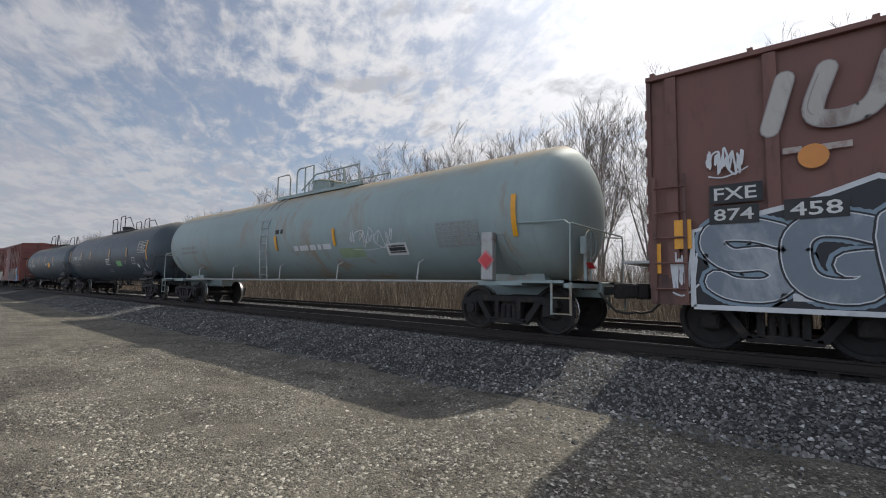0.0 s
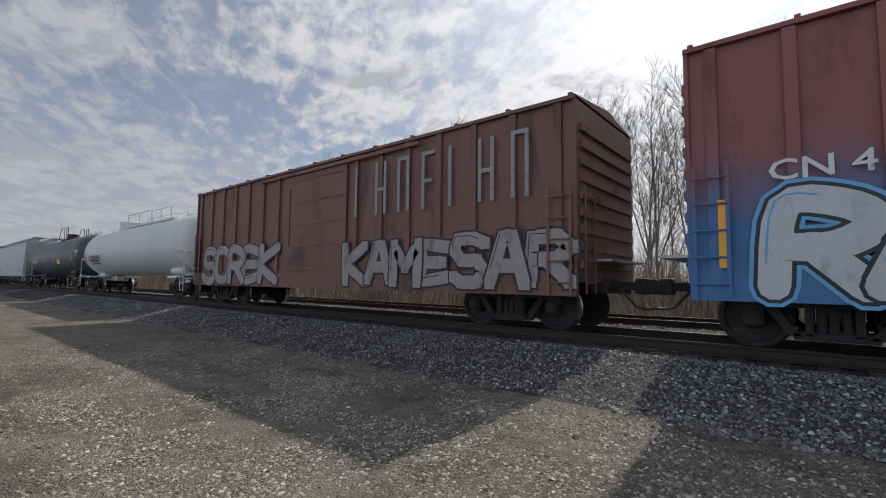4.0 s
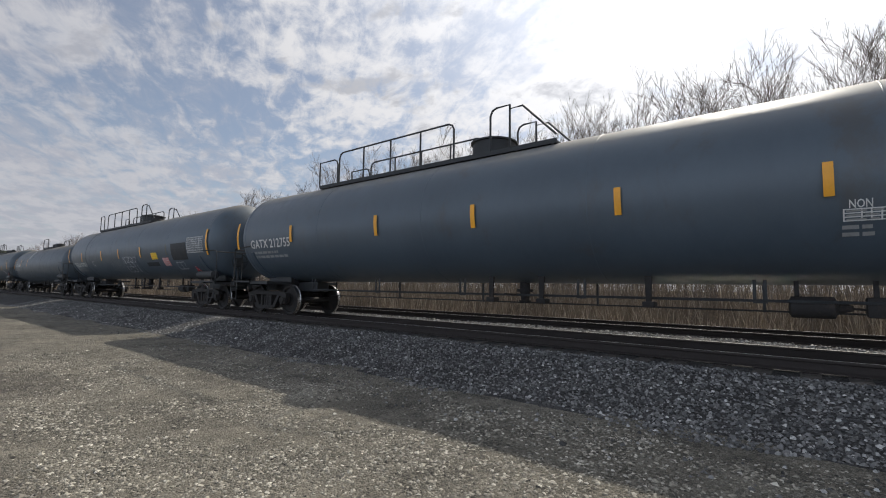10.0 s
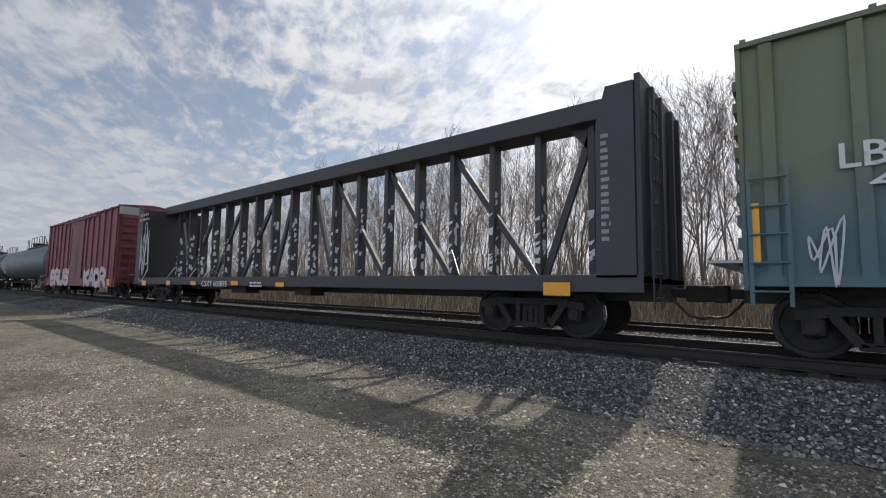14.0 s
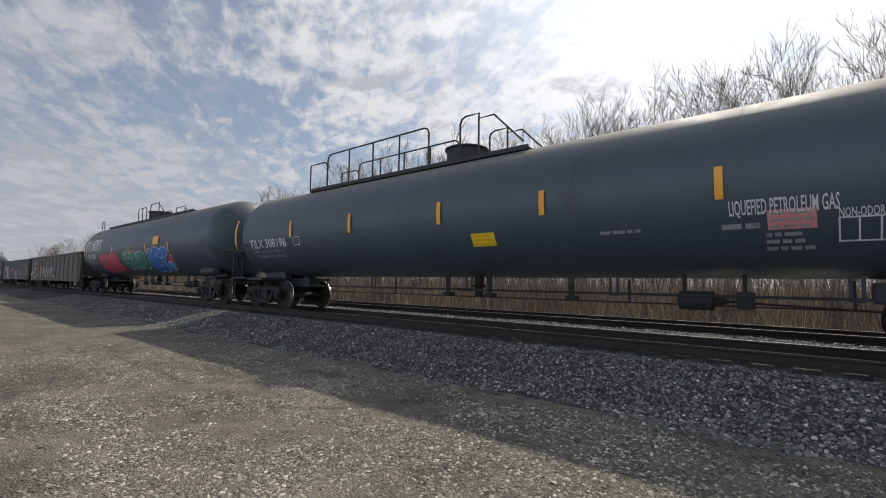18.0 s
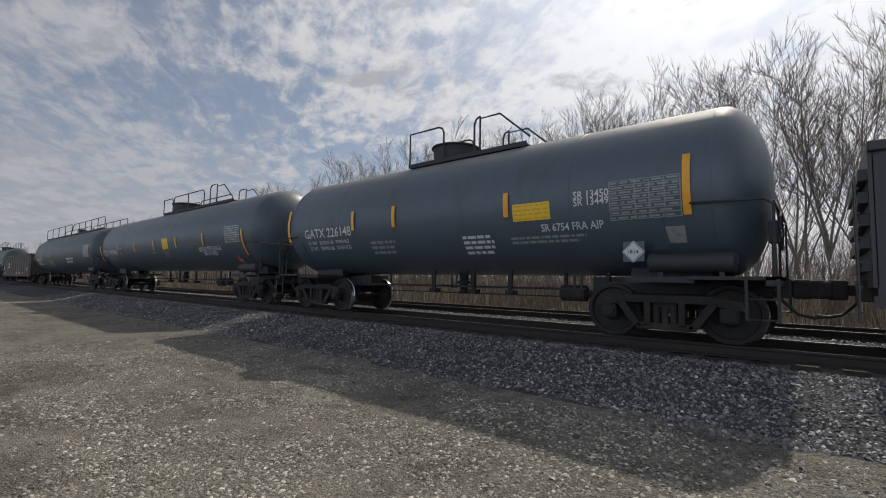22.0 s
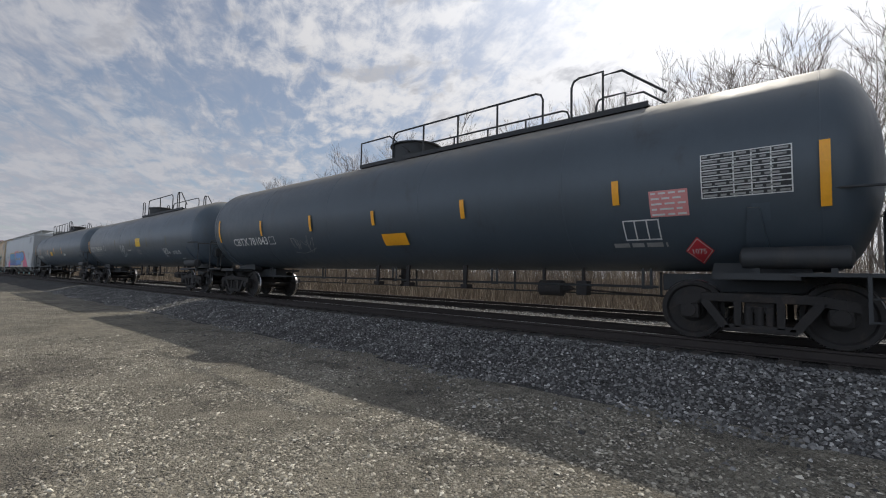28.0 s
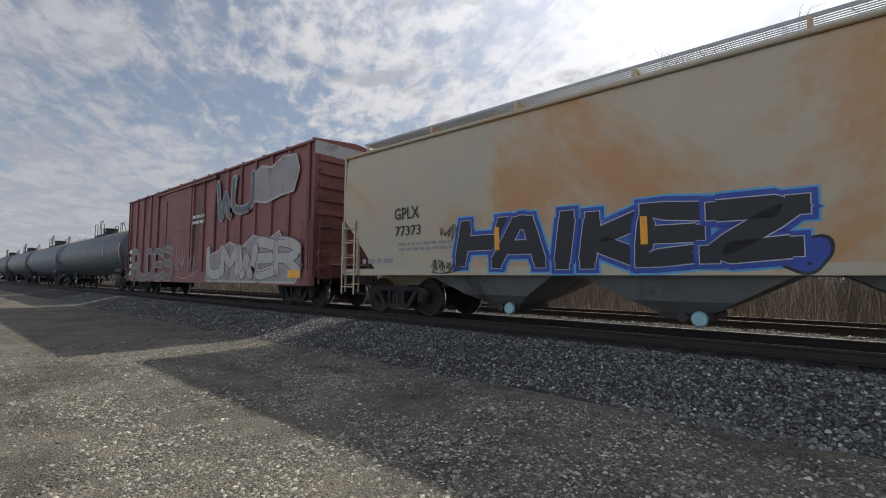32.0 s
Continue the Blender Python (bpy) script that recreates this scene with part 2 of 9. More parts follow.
BLUEGREY = surface("dark_grey_tank_paint", (0.072, 0.094, 0.116), 0.40, 0, (0.07, 0.07, 0.070), 0.3, 1.2, 0.6, 0.05, 25, 0.3, dust=(0.20, 0.18, 0.15))
STEELBLUE = surface("slate_tank_paint", (0.10, 0.125, 0.155), 0.48, 0, (0.09, 0.09, 0.095), 0.3, 1.2, 0.6, 0.05, 25, 0.3, dust=(0.20, 0.18, 0.15))
BEIGE = surface("weathered_sage_paint", (0.27, 0.335, 0.33), 0.55, 0, (0.30, 0.19, 0.10), 0.36, 1.0, 0.75, 0.10, 30, 0.3, dust=(0.33, 0.20, 0.08))
WHITE = surface("pale_grey_paint", (0.56, 0.57, 0.56), 0.45, 0, (0.42, 0.40, 0.36), 0.3, 1.2, 0.7, 0.06, 30, 0.18)
HOPWHITE = surface("white_hopper_paint", (0.40, 0.425, 0.44), 0.5, 0, (0.37, 0.33, 0.27), 0.28, 0.8, 0.8, 0.06, 30, 0.18)
CREAM = surface("cream_hopper_paint", (0.45, 0.385, 0.28), 0.55, 0, (0.47, 0.25, 0.10), 0.62, 0.35, 0.0, 0.06, 30, 0.2)
DIRTY = surface("sooty_hopper_paint", (0.225, 0.225, 0.212), 0.65, 0, (0.055, 0.048, 0.045), 0.75, 0.5, 0.85, 0.08, 30, 0.5)
REDHOP = surface("rusty_red_hopper_paint", (0.20, 0.06, 0.040), 0.6, 0, (0.06, 0.026, 0.020), 0.75, 0.8, 0.85, 0.10, 30, 0.35)
# hopper bays: darker tones than the car bodies above them
BAYBROWN = surface("dark_brown_bay", (0.062, 0.042, 0.036), 0.8, 0, (0.03, 0.026, 0.024), 0.5, 1.2, 0.6, 0.15, 30, 0.4)
BAYGREY = surface("mid_grey_bay", (0.20, 0.20, 0.19), 0.75, 0, (0.07, 0.065, 0.06), 0.6, 0.9, 0.7, 0.12, 30, 0.4)
ICEBLUE = surface("pale_blue_hopper_paint", (0.275, 0.345, 0.375), 0.55, 0, (0.12, 0.115, 0.11), 0.26, 2.2, 0.6, 0.08, 30, 0.25)
BOXRED = surface("boxcar_red_paint", (0.240, 0.086, 0.074), 0.6, 0, (0.085, 0.040, 0.036), 0.68, 0.7, 0.8, 0.10, 30, 0.35)
BOXRED_BLUE = surface("boxcar_red_with_blue_spray", (0.245, 0.085, 0.072), 0.58, 0, (0.10, 0.03, 0.025), 0.4, 0.9, 0.8, 0.10, 30, 0.3, overspray=(0.02, 0.16, 0.36))
BOXBROWN = surface("brown_boxcar_paint", (0.185, 0.085, 0.068), 0.62, 0, (0.04, 0.022, 0.02), 0.5, 0.9, 0.8, 0.10, 30, 0.35)
BOXMAROON = surface("maroon_boxcar_paint", (0.20, 0.055, 0.066), 0.6, 0, (0.06, 0.02, 0.025), 0.5, 0.9, 0.8, 0.10, 30, 0.3)
OLIVE = surface("olive_boxcar_paint", (0.165, 0.175, 0.115), 0.58, 0, (0.13, 0.12, 0.05), 0.5, 0.8, 0.8, 0.10, 30, 0.35, overspray=(0.055, 0.13, 0.165))
GONBLACK = surface("black_gondola_paint", (0.047, 0.047, 0.051), 0.6, 0, (0.055, 0.045, 0.038), 0.5, 1.0, 0.8, 0.12, 30, 0.4)
GONBROWN = surface("brown_gondola_paint", (0.080, 0.066, 0.058), 0.65, 0, (0.075, 0.045, 0.03), 0.5, 1.0, 0.8, 0.12, 30, 0.4)
ROOFGREY = surface("galvanised_roof", (0.40, 0.40, 0.39), 0.5, 0.4, RUST, 0.35, 1.2, 0, 0.1)
GRATING = surface("galvanised_grating", (0.34, 0.35, 0.35), 0.5, 0.6, RUST, 0.2, 5.0, 0, 0.1)
LETTER = surface("white_stencil", (0.62, 0.62, 0.60), 0.6, 0, (0.3, 0.29, 0.28), 0.2, 6.0, 0, 0.02)
LETTER_DIM = surface("faded_stencil", (0.28, 0.28, 0.27), 0.65, 0, (0.12, 0.12, 0.12), 0.4, 8.0, 0, 0.02)
FADED = surface("faded_cream_stencil", (0.42, 0.36, 0.32), 0.65, 0, (0.25, 0.12, 0.10), 0.4, 5.0, 0, 0.02)
LETTER_BLACK = surface("black_stencil", (0.03, 0.03, 0.032), 0.6, 0, (0.15, 0.15, 0.15), 0.2, 8.0, 0, 0.02)
YELLOW = surface("yellow_reflective_sheet", (0.80, 0.36, 0.02), 0.4, 0, (0.45, 0.22, 0.03), 0.2, 7.0, 0.5, 0.02)
WORN_STRIP = surface("worn_strip", (0.13, 0.125, 0.09), 0.6, 0, (0.07, 0.075, 0.08), 0.4, 7.0, 0.5, 0.02)
LEMON = surface("yellow_notice_sheet", (0.78, 0.56, 0.03), 0.45, 0, (0.5, 0.36, 0.05), 0.2, 6.0, 0.5, 0.02)
PLACARD = surface("red_placard_sheet", (0.55, 0.04, 0.05), 0.45, 0, (0.4, 0.1, 0.1), 0.2, 6.0, 0, 0.02)
PINK_SHEET = surface("faded_red_sheet", (0.62, 0.25, 0.24), 0.5, 0, (0.6, 0.4, 0.4), 0.3, 6.0, 0, 0.02)
SPRAY = {
    "white": surface("white_spray", (0.60, 0.61, 0.62), 0.55, 0, (0.40, 0.40, 0.42), 0.3, 4.0, 0, 0.02),
    "silver": surface("silver_spray", (0.42, 0.43, 0.44), 0.42, 0.25, (0.28, 0.28, 0.29), 0.4, 3.0, 0.5, 0.02),
    "black": surface("black_spray", (0.012, 0.012, 0.016), 0.5, 0, (0.04, 0.04, 0.045), 0.2, 4.0, 0, 0.02),
    "blue": surface("blue_spray", (0.02, 0.14, 0.42), 0.5, 0, (0.03, 0.09, 0.33), 0.4, 1.2, 0, 0.02),
    "deep_blue": surface("deep_blue_spray", (0.025, 0.06, 0.30), 0.5, 0, (0.03, 0.14, 0.42), 0.4, 1.2, 0, 0.02),
    "sky": surface("sky_blue_spray", (0.12, 0.36, 0.60), 0.5, 0, (0.06, 0.22, 0.45), 0.4, 1.5, 0, 0.02),
    "cyan": surface("pale_cyan_spray", (0.30, 0.50, 0.52), 0.5, 0, (0.2, 0.4, 0.5), 0.4, 1.5, 0, 0.02),
    "pink": surface("pink_spray", (0.62, 0.10, 0.20), 0.5, 0, (0.66, 0.22, 0.28), 0.4, 1.5, 0, 0.02),
    "red": surface("red_spray", (0.50, 0.07, 0.10), 0.5, 0, (0.55, 0.16, 0.2), 0.4, 1.5, 0, 0.02),
    "green": surface("green_spray", (0.02, 0.20, 0.13), 0.5, 0, (0.03, 0.28, 0.17), 0.4, 1.5, 0, 0.02),
    "lime": surface("lime_spray", (0.18, 0.40, 0.16), 0.5, 0, (0.12, 0.3, 0.12), 0.4, 1.5, 0, 0.02),
    "smoke": surface("smoke_grey_spray", (0.10, 0.085, 0.085), 0.5, 0, (0.20, 0.18, 0.18), 0.4, 2.0, 0, 0.02),
    "dust": surface("dusty_white_spray", (0.30, 0.27, 0.26), 0.6, 0, (0.18, 0.12, 0.11), 0.5, 2.5, 0.5, 0.02),
    "rose": surface("dusty_rose_spray", (0.30, 0.15, 0.16), 0.55, 0, (0.22, 0.15, 0.15), 0.5, 1.5, 0.3, 0.02),
    "haze": surface("grey_blue_spray", (0.20, 0.27, 0.33), 0.5, 0, (0.12, 0.16, 0.20), 0.5, 1.5, 0, 0.02),
    "pale_green": surface("pale_green_spray", (0.26, 0.33, 0.20), 0.5, 0, (0.16, 0.24, 0.13), 0.4, 1.5, 0, 0.02),
    "yellow": surface("yellow_spray", (0.72, 0.50, 0.10), 0.5, 0, (0.7, 0.4, 0.15), 0.3, 1.5, 0, 0.02),
    "cool": surface("blue_to_violet_spray", (0.05, 0.22, 0.50), 0.5, 0, (0.16, 0.14, 0.46), 0.5, 0.8, 0, 0.02, fade=((0.04, 0.05, 0.42), 0.9, 1.5)),
    "teal": surface("blue_to_navy_spray", (0.02, 0.22, 0.40), 0.5, 0, (0.02, 0.16, 0.36), 0.5, 0.8, 0, 0.02, fade=((0.02, 0.10, 0.24), 1.5, 2.1)),
    "sea": surface("pale_blue_to_green_spray", (0.24, 0.40, 0.46), 0.5, 0, (0.16, 0.34, 0.36), 0.4, 1.2, 0, 0.02, fade=((0.05, 0.20, 0.13), 1.3, 1.9)),
    "soot": surface("sooty_spray", (0.045, 0.036, 0.036), 0.55, 0, (0.12, 0.09, 0.09), 0.4, 1.6, 0.4, 0.02),
    "drab": surface("drab_blue_grey_spray", (0.085, 0.10, 0.12), 0.55, 0, (0.11, 0.13, 0.15), 0.4, 1.6, 0.4, 0.02),
    "slate": surface("slate_spray", (0.17, 0.20, 0.235), 0.5, 0.1, (0.36, 0.38, 0.40), 0.55, 1.0, 0.3, 0.02),
    "bone": surface("dirty_bone_spray", (0.44, 0.41, 0.37), 0.6, 0, (0.22, 0.17, 0.15), 0.5, 2.0, 0.6, 0.02),
    "orange": surface("orange_spray", (0.62, 0.24, 0.05), 0.5, 0, (0.55, 0.3, 0.1), 0.3, 1.5, 0, 0.02),
}
BARK = surface("grey_bark", (0.235, 0.205, 0.18), 0.9, 0, (0.28, 0.245, 0.215), 0.4, 6.0, 0.7, 0.4)
TWIG = surface("brown_twig", (0.165, 0.138, 0.118), 0.9, 0, None, 0, 6.0, 0, 0.1)
LOT = gravel_material("lot_gravel", (0.43, 0.396, 0.320), (0.066, 0.062, 0.055), 50.0, 0.04, (0.245, 0.224, 0.180), damp=True)
BED = gravel_material("ballast_bed", (0.15, 0.147, 0.144), (0.035, 0.034, 0.033), 24.0, 0.05, (0.085, 0.080, 0.075))
FIELD = gravel_material("dead_grass_floor", (0.26, 0.20, 0.12), (0.10, 0.075, 0.05), 14.0, 0.05, (0.20, 0.15, 0.09))
STONE = island_material("ballast_stone", [(0.026, 0.026, 0.026), (0.090, 0.089, 0.087), (0.17, 0.168, 0.162), (0.046, 0.045, 0.044), (0.30, 0.294, 0.280), (0.095, 0.090, 0.084), (0.20, 0.196, 0.188), (0.038, 0.038, 0.038), (0.56, 0.55, 0.52)], 0.55, 0.5)
PEBBLE = island_material("lot_pebble", [(0.052, 0.049, 0.042), (0.245, 0.226, 0.180), (0.47, 0.435, 0.356), (0.082, 0.076, 0.064), (0.38, 0.352, 0.288), (0.16, 0.148, 0.12), (0.68, 0.642, 0.55)], 0.75, 0.4, damp=True)
REED = island_material("dry_reed", [(0.15, 0.122, 0.095), (0.22, 0.18, 0.14), (0.11, 0.09, 0.072), (0.46, 0.40, 0.32), (0.17, 0.136, 0.106), (0.13, 0.105, 0.085)], leaf=0.4)


# ---------------------------------------------------------------- mesh kit
class Kit:
    """Collects faces and turns them into one mesh."""

    def __init__(self):
        self.v, self.f, self.m = [], [], []

    def add(self, verts, faces, mat=0):
        k = len(self.v)
        self.v.extend(tuple(p) for p in verts)
        self.f.extend(tuple(i + k for i in q) for q in faces)
        self.m.extend([mat] * len(faces))
        return self

    def box(self, a, b, mat=0, bevel=0.0):
        x0, y0, z0 = (min(a[i], b[i]) for i in range(3))
        x1, y1, z1 = (max(a[i], b[i]) for i in range(3))
        if bevel <= 0:
            p = [(x, y, z) for z in (z0, z1) for y in (y0, y1) for x in (x0, x1)]
            return self.add(p, [(0, 2, 3, 1), (4, 5, 7, 6), (0, 1, 5, 4), (2, 6, 7, 3), (0, 4, 6, 2), (1, 3, 7, 5)], mat)
        bm = bmesh.new()
        bmesh.ops.create_cube(bm, size=1.0, matrix=Matrix.LocRotScale(((x0 + x1) / 2, (y0 + y1) / 2, (z0 + z1) / 2), None, (x1 - x0, y1 - y0, z1 - z0)))
        bmesh.ops.bevel(bm, geom=bm.edges[:], offset=bevel, segments=2, affect="EDGES", profile=0.5)
        bm.verts.index_update()
        self.add([v.co for v in bm.verts], [[v.index for v in q.verts] for q in bm.faces], mat)
        bm.free()
        return self

    def bar(self, a, b, w, h, mat=0, up=(0, 0, 1)):
        """A straight bar of w by h between two points."""
        a, b = Vector(a), Vector(b)
        d = (b - a).normalized()
        u = Vector(up)
        if abs(d.dot(u)) > 0.98:
            u = Vector((0, 1, 0))
        s = d.cross(u).normalized() * (w / 2)
        t = s.cross(d).normalized() * (h / 2)
        p = [a - s - t, a + s - t, a + s + t, a - s + t, b - s - t, b + s - t, b + s + t, b - s + t]
        return self.add(p, [(3, 2, 1, 0), (4, 5, 6, 7), (0, 1, 5, 4), (1, 2, 6, 5), (2, 3, 7, 6), (3, 0, 4, 7)], mat)

    def tube(self, pts, r, n=6, mat=0):
        """A round tube along a line of points; r may be one radius or one for each point."""
        pts = [Vector(p) for p in pts]
        rs = r if isinstance(r, (list, tuple)) else [r] * len(pts)
        k = len(self.v)
        u = None
        for i, p in enumerate(pts):
            d = (pts[min(i + 1, len(pts) - 1)] - pts[max(i - 1, 0)]).normalized()
            if u is None:
                u = d.orthogonal().normalized()
            u = (u - d * u.dot(d)).normalized()
            w = d.cross(u)
            for j in range(n):
                a = 2 * math.pi * j / n
                self.v.append(tuple(p + (u * math.cos(a) + w * math.sin(a)) * rs[i]))
        for i in range(len(pts) - 1):
            for j in range(n):
                a, b = k + i * n + j, k + i * n + (j + 1) % n
                self.f.append((a, b, b + n, a + n))
                self.m.append(mat)
        self.f.append(tuple(k + j for j in reversed(range(n))))
        self.f.append(tuple(k + (len(pts) - 1) * n + j for j in range(n)))
        self.m += [mat, mat]
        return self

    def lathe(self, profile, n=24, axis="x", at=(0, 0, 0), mat=0, caps=True):
        """Turns (along, radius) points round an axis."""
        k = len(self.v)
        for s, r in profile:
            for j in range(n):
                a = 2 * math.pi * j / n
                c, q = r * math.cos(a), r * math.sin(a)
                p = {"x": (s, c, q), "y": (c, s, -q), "z": (c, q, s)}[axis]
                self.v.append((p[0] + at[0], p[1] + at[1], p[2] + at[2]))
        for i in range(len(profile) - 1):
            for j in range(n):
                a, b = k + i * n + j, k + i * n + (j + 1) % n
                self.f.append((a, b, b + n, a + n))
                self.m.append(mat)
        if caps:
            self.f.append(tuple(k + j for j in reversed(range(n))))
            self.f.append(tuple(k + (len(profile) - 1) * n + j for j in range(n)))
            self.m += [mat, mat]
        return self

    def prism(self, poly, y0, y1, mat=0):
        """An (x, z) outline carried from y0 to y1."""
        n = len(poly)
        p = [(x, y0, z) for x, z in poly] + [(x, y1, z) for x, z in poly]
        faces = [tuple(range(n)), tuple(reversed(range(n, 2 * n)))]
        faces += [(j, j + n, (j + 1) % n + n, (j + 1) % n) for j in range(n)]
        return self.add(p, faces, mat)

    def cross(self, poly, x0, x1, mat=0):
        """A (y, z) section carried from x0 to x1."""
        n = len(poly)
        p = [(x0, y, z) for y, z in poly] + [(x1, y, z) for y, z in poly]
        faces = [tuple(reversed(range(n))), tuple(range(n, 2 * n))]
        faces += [(j, (j + 1) % n, (j + 1) % n + n, j + n) for j in range(n)]
        return self.add(p, faces, mat)

    def mesh(self, name, mats, smooth=0):
        me = bpy.data.meshes.new(name)
        me.from_pydata(self.v, [], self.f)
        for m in mats if isinstance(mats, (list, tuple)) else [mats]:
            me.materials.append(m)
        me.polygons.foreach_set("material_index", self.m)
        if smooth:
            me.polygons.foreach_set("use_smooth", [True] * len(me.polygons))
            me.set_sharp_from_angle(angle=radians(smooth))
        me.update()
        return me


def part(name, mesh, parent, label="", at=(0, 0, 0)):
    """Links a mesh as one part under a thing or a part."""
    ob = new(name, mesh)
    ob.parent = parent
    ob.location = at
    return tagged(ob, label)


def thing(name, label, category, group="", at=(0, 0, 0)):
    ob = new(name)
    ob.location = at
    ob.empty_display_size = 0.3
    return tagged(ob, label, category, group)


def structure(name, mesh, label, at=(0, 0, 0)):
    ob = new(name, mesh)
    ob.location = at
    return tagged(ob, label, name.split("_")[0], "", "structure")


# ---------------------------------------------------------------- ground
def grid(xs, ys, height, mat, name):
    k = Kit()
    v = [(x, y, height(x, y)) for y in ys for x in xs]
    nx = len(xs)
    q = [(j * nx + i, j * nx + i + 1, (j + 1) * nx + i + 1, (j + 1) * nx + i) for j in range(len(ys) - 1) for i in range(nx - 1)]
    return k.add(v, q).mesh(name, mat, 180)


def bank(y):
    """Height of the track bed across the line, without its roughness."""
    pts = [(-4000, 0), (5.2, 0.0), (5.7, 0.06), (7.25, RAIL - 0.22), (7.6, RAIL - 0.2), (10.2, RAIL - 0.2), (10.5, RAIL - 0.12), (11.6, RAIL - 0.12), (11.95, RAIL - 0.19),
           (14.5, RAIL - 0.2), (14.9, RAIL - 0.24), (16.6, 0.05), (18.0, 0.15), (22, 0.3), (40, 0.4), (4000, 0.5)]
    return float(np.interp(y, [p[0] for p in pts], [p[1] for p in pts]))


def rough_ground(x, y):
    h = bank(y)
    if abs(x) < 200 and -30 < y < 60:
        p = Vector((x, y, 0))
        h += 0.020 * noise.noise(p * 0.55) + (0.012 * noise.noise(p * 2.1) if y < 5.4 else 0.03 * noise.noise(p * 1.7) if y < 7.4 else 0.0)
    return h


def spaced(near, far, step, grow):
    out, d, x = [], step, near
    while x < far:
        out.append(x)
        x += d
        d *= grow
    return out + [far]


xs = sorted({-v for v in spaced(0.0, 4000, 0.22, 1.035)} | set(spaced(0.2, 4000, 0.25, 1.08)))
ys = sorted({-v for v in spaced(1.0, 4000, 1.2, 1.5)} | set(np.arange(-0.8, 18.4, 0.16).round(3).tolist()) | set(spaced(18.5, 4000, 0.5, 1.22)))
lot_mesh = grid(xs, ys, rough_ground, LOT, "ground")
lot_mesh.materials.append(BED)
lot_mesh.materials.append(FIELD)
for poly in lot_mesh.polygons:
    y = poly.center.y + 0.10 * noise.noise(poly.center * 1.9)
    poly.material_index = 0 if y < 5.5 else 1 if y < 16.2 else 2
structure("ground", lot_mesh, "gravel lot, track ballast and dead grass in one sheet")


# ---------------------------------------------------------------- railway
def rail_mesh(length):
    s = [(-0.07, 0), (0.07, 0), (0.07, 0.012), (0.012, 0.035), (0.010, 0.125), (0.036, 0.140), (0.036, 0.162), (0.031, 0.170), (0.018, 0.1752), (-0.018, 0.1752), (-0.031, 0.170), (-0.036, 0.162), (-0.036, 0.140), (-0.010, 0.125), (-0.012, 0.035), (-0.07, 0.012)]
    k = Kit()
    n = len(s)
    k.add([(x, y, z) for x in (-length, 60.0) for y, z in s], [tuple(reversed(range(n))), tuple(range(n, 2 * n))])
    for j in range(n):
        k.add([(-length, *s[j]), (-length, *s[(j + 1) % n]), (60, *s[(j + 1) % n]), (60, *s[j])], [(0, 1, 2, 3)], 1 if j == 8 else 0)
    return k.mesh("rail", [RAILSIDE, RAILTOP], 50)


RAIL_MESH = rail_mesh(900.0)
for c, label in ((TRACK, "near"), (TRACK_2, "far")):
    for side in (-0.7525, 0.7525):
        ob = new("rail", RAIL_MESH)
        ob.location = (0, c + side, RAIL - 0.176)
        tagged(ob, "rusty steel rail with a polished running top", "rail", "rails of the two tracks", "structure")

TIE_MESH = Kit().box((-0.115, -1.3, -0.09), (0.115, 1.3, 0.09), bevel=0.012).mesh("railroad_tie", TIE)
PLATE_MESH = Kit().box((-0.09, -0.17, 0), (0.09, 0.17, 0.014)).box((-0.05, -0.11, 0.012), (-0.02, -0.075, 0.04)).box((0.02, 0.075, 0.012), (0.05, 0.11, 0.04)).mesh("tie_plate", RAILSIDE)


def near_ties(x):
    return -48.0 < x < 8.0


for c, name in ((TRACK, "track_1"), (TRACK_2, "track_2")):
    bed = tagged(new(name), "rails on creosoted wooden ties in grey ballast", "track", "", "structure")
    rest = Kit()
    i = 0
    x = -300.0
    while x < 30.0:
        dx, dz, rz = random.uniform(-0.03, 0.03), random.uniform(-0.008, 0.004), random.uniform(-0.02, 0.02)
        z = RAIL - 0.176 - 0.09 - 0.014 + dz
        if near_ties(x):
            ob = part("railroad_tie", TIE_MESH, bed, at=(x + dx, c + random.uniform(-0.04, 0.04), z))
            ob.rotation_euler.z = rz
            for side in (-0.7525, 0.7525):
                part("tie_plate", PLATE_MESH, bed, at=(x + dx, c + side, RAIL - 0.19))
        else:
            rest.box((x - 0.115, c - 1.3, z - 0.09), (x + 0.115, c + 1.3, z + 0.09))
        x += 0.52
    tagged(part("far_ties", rest.mesh("far_ties", TIE), bed), "distant row of wooden ties", kind="stuff")


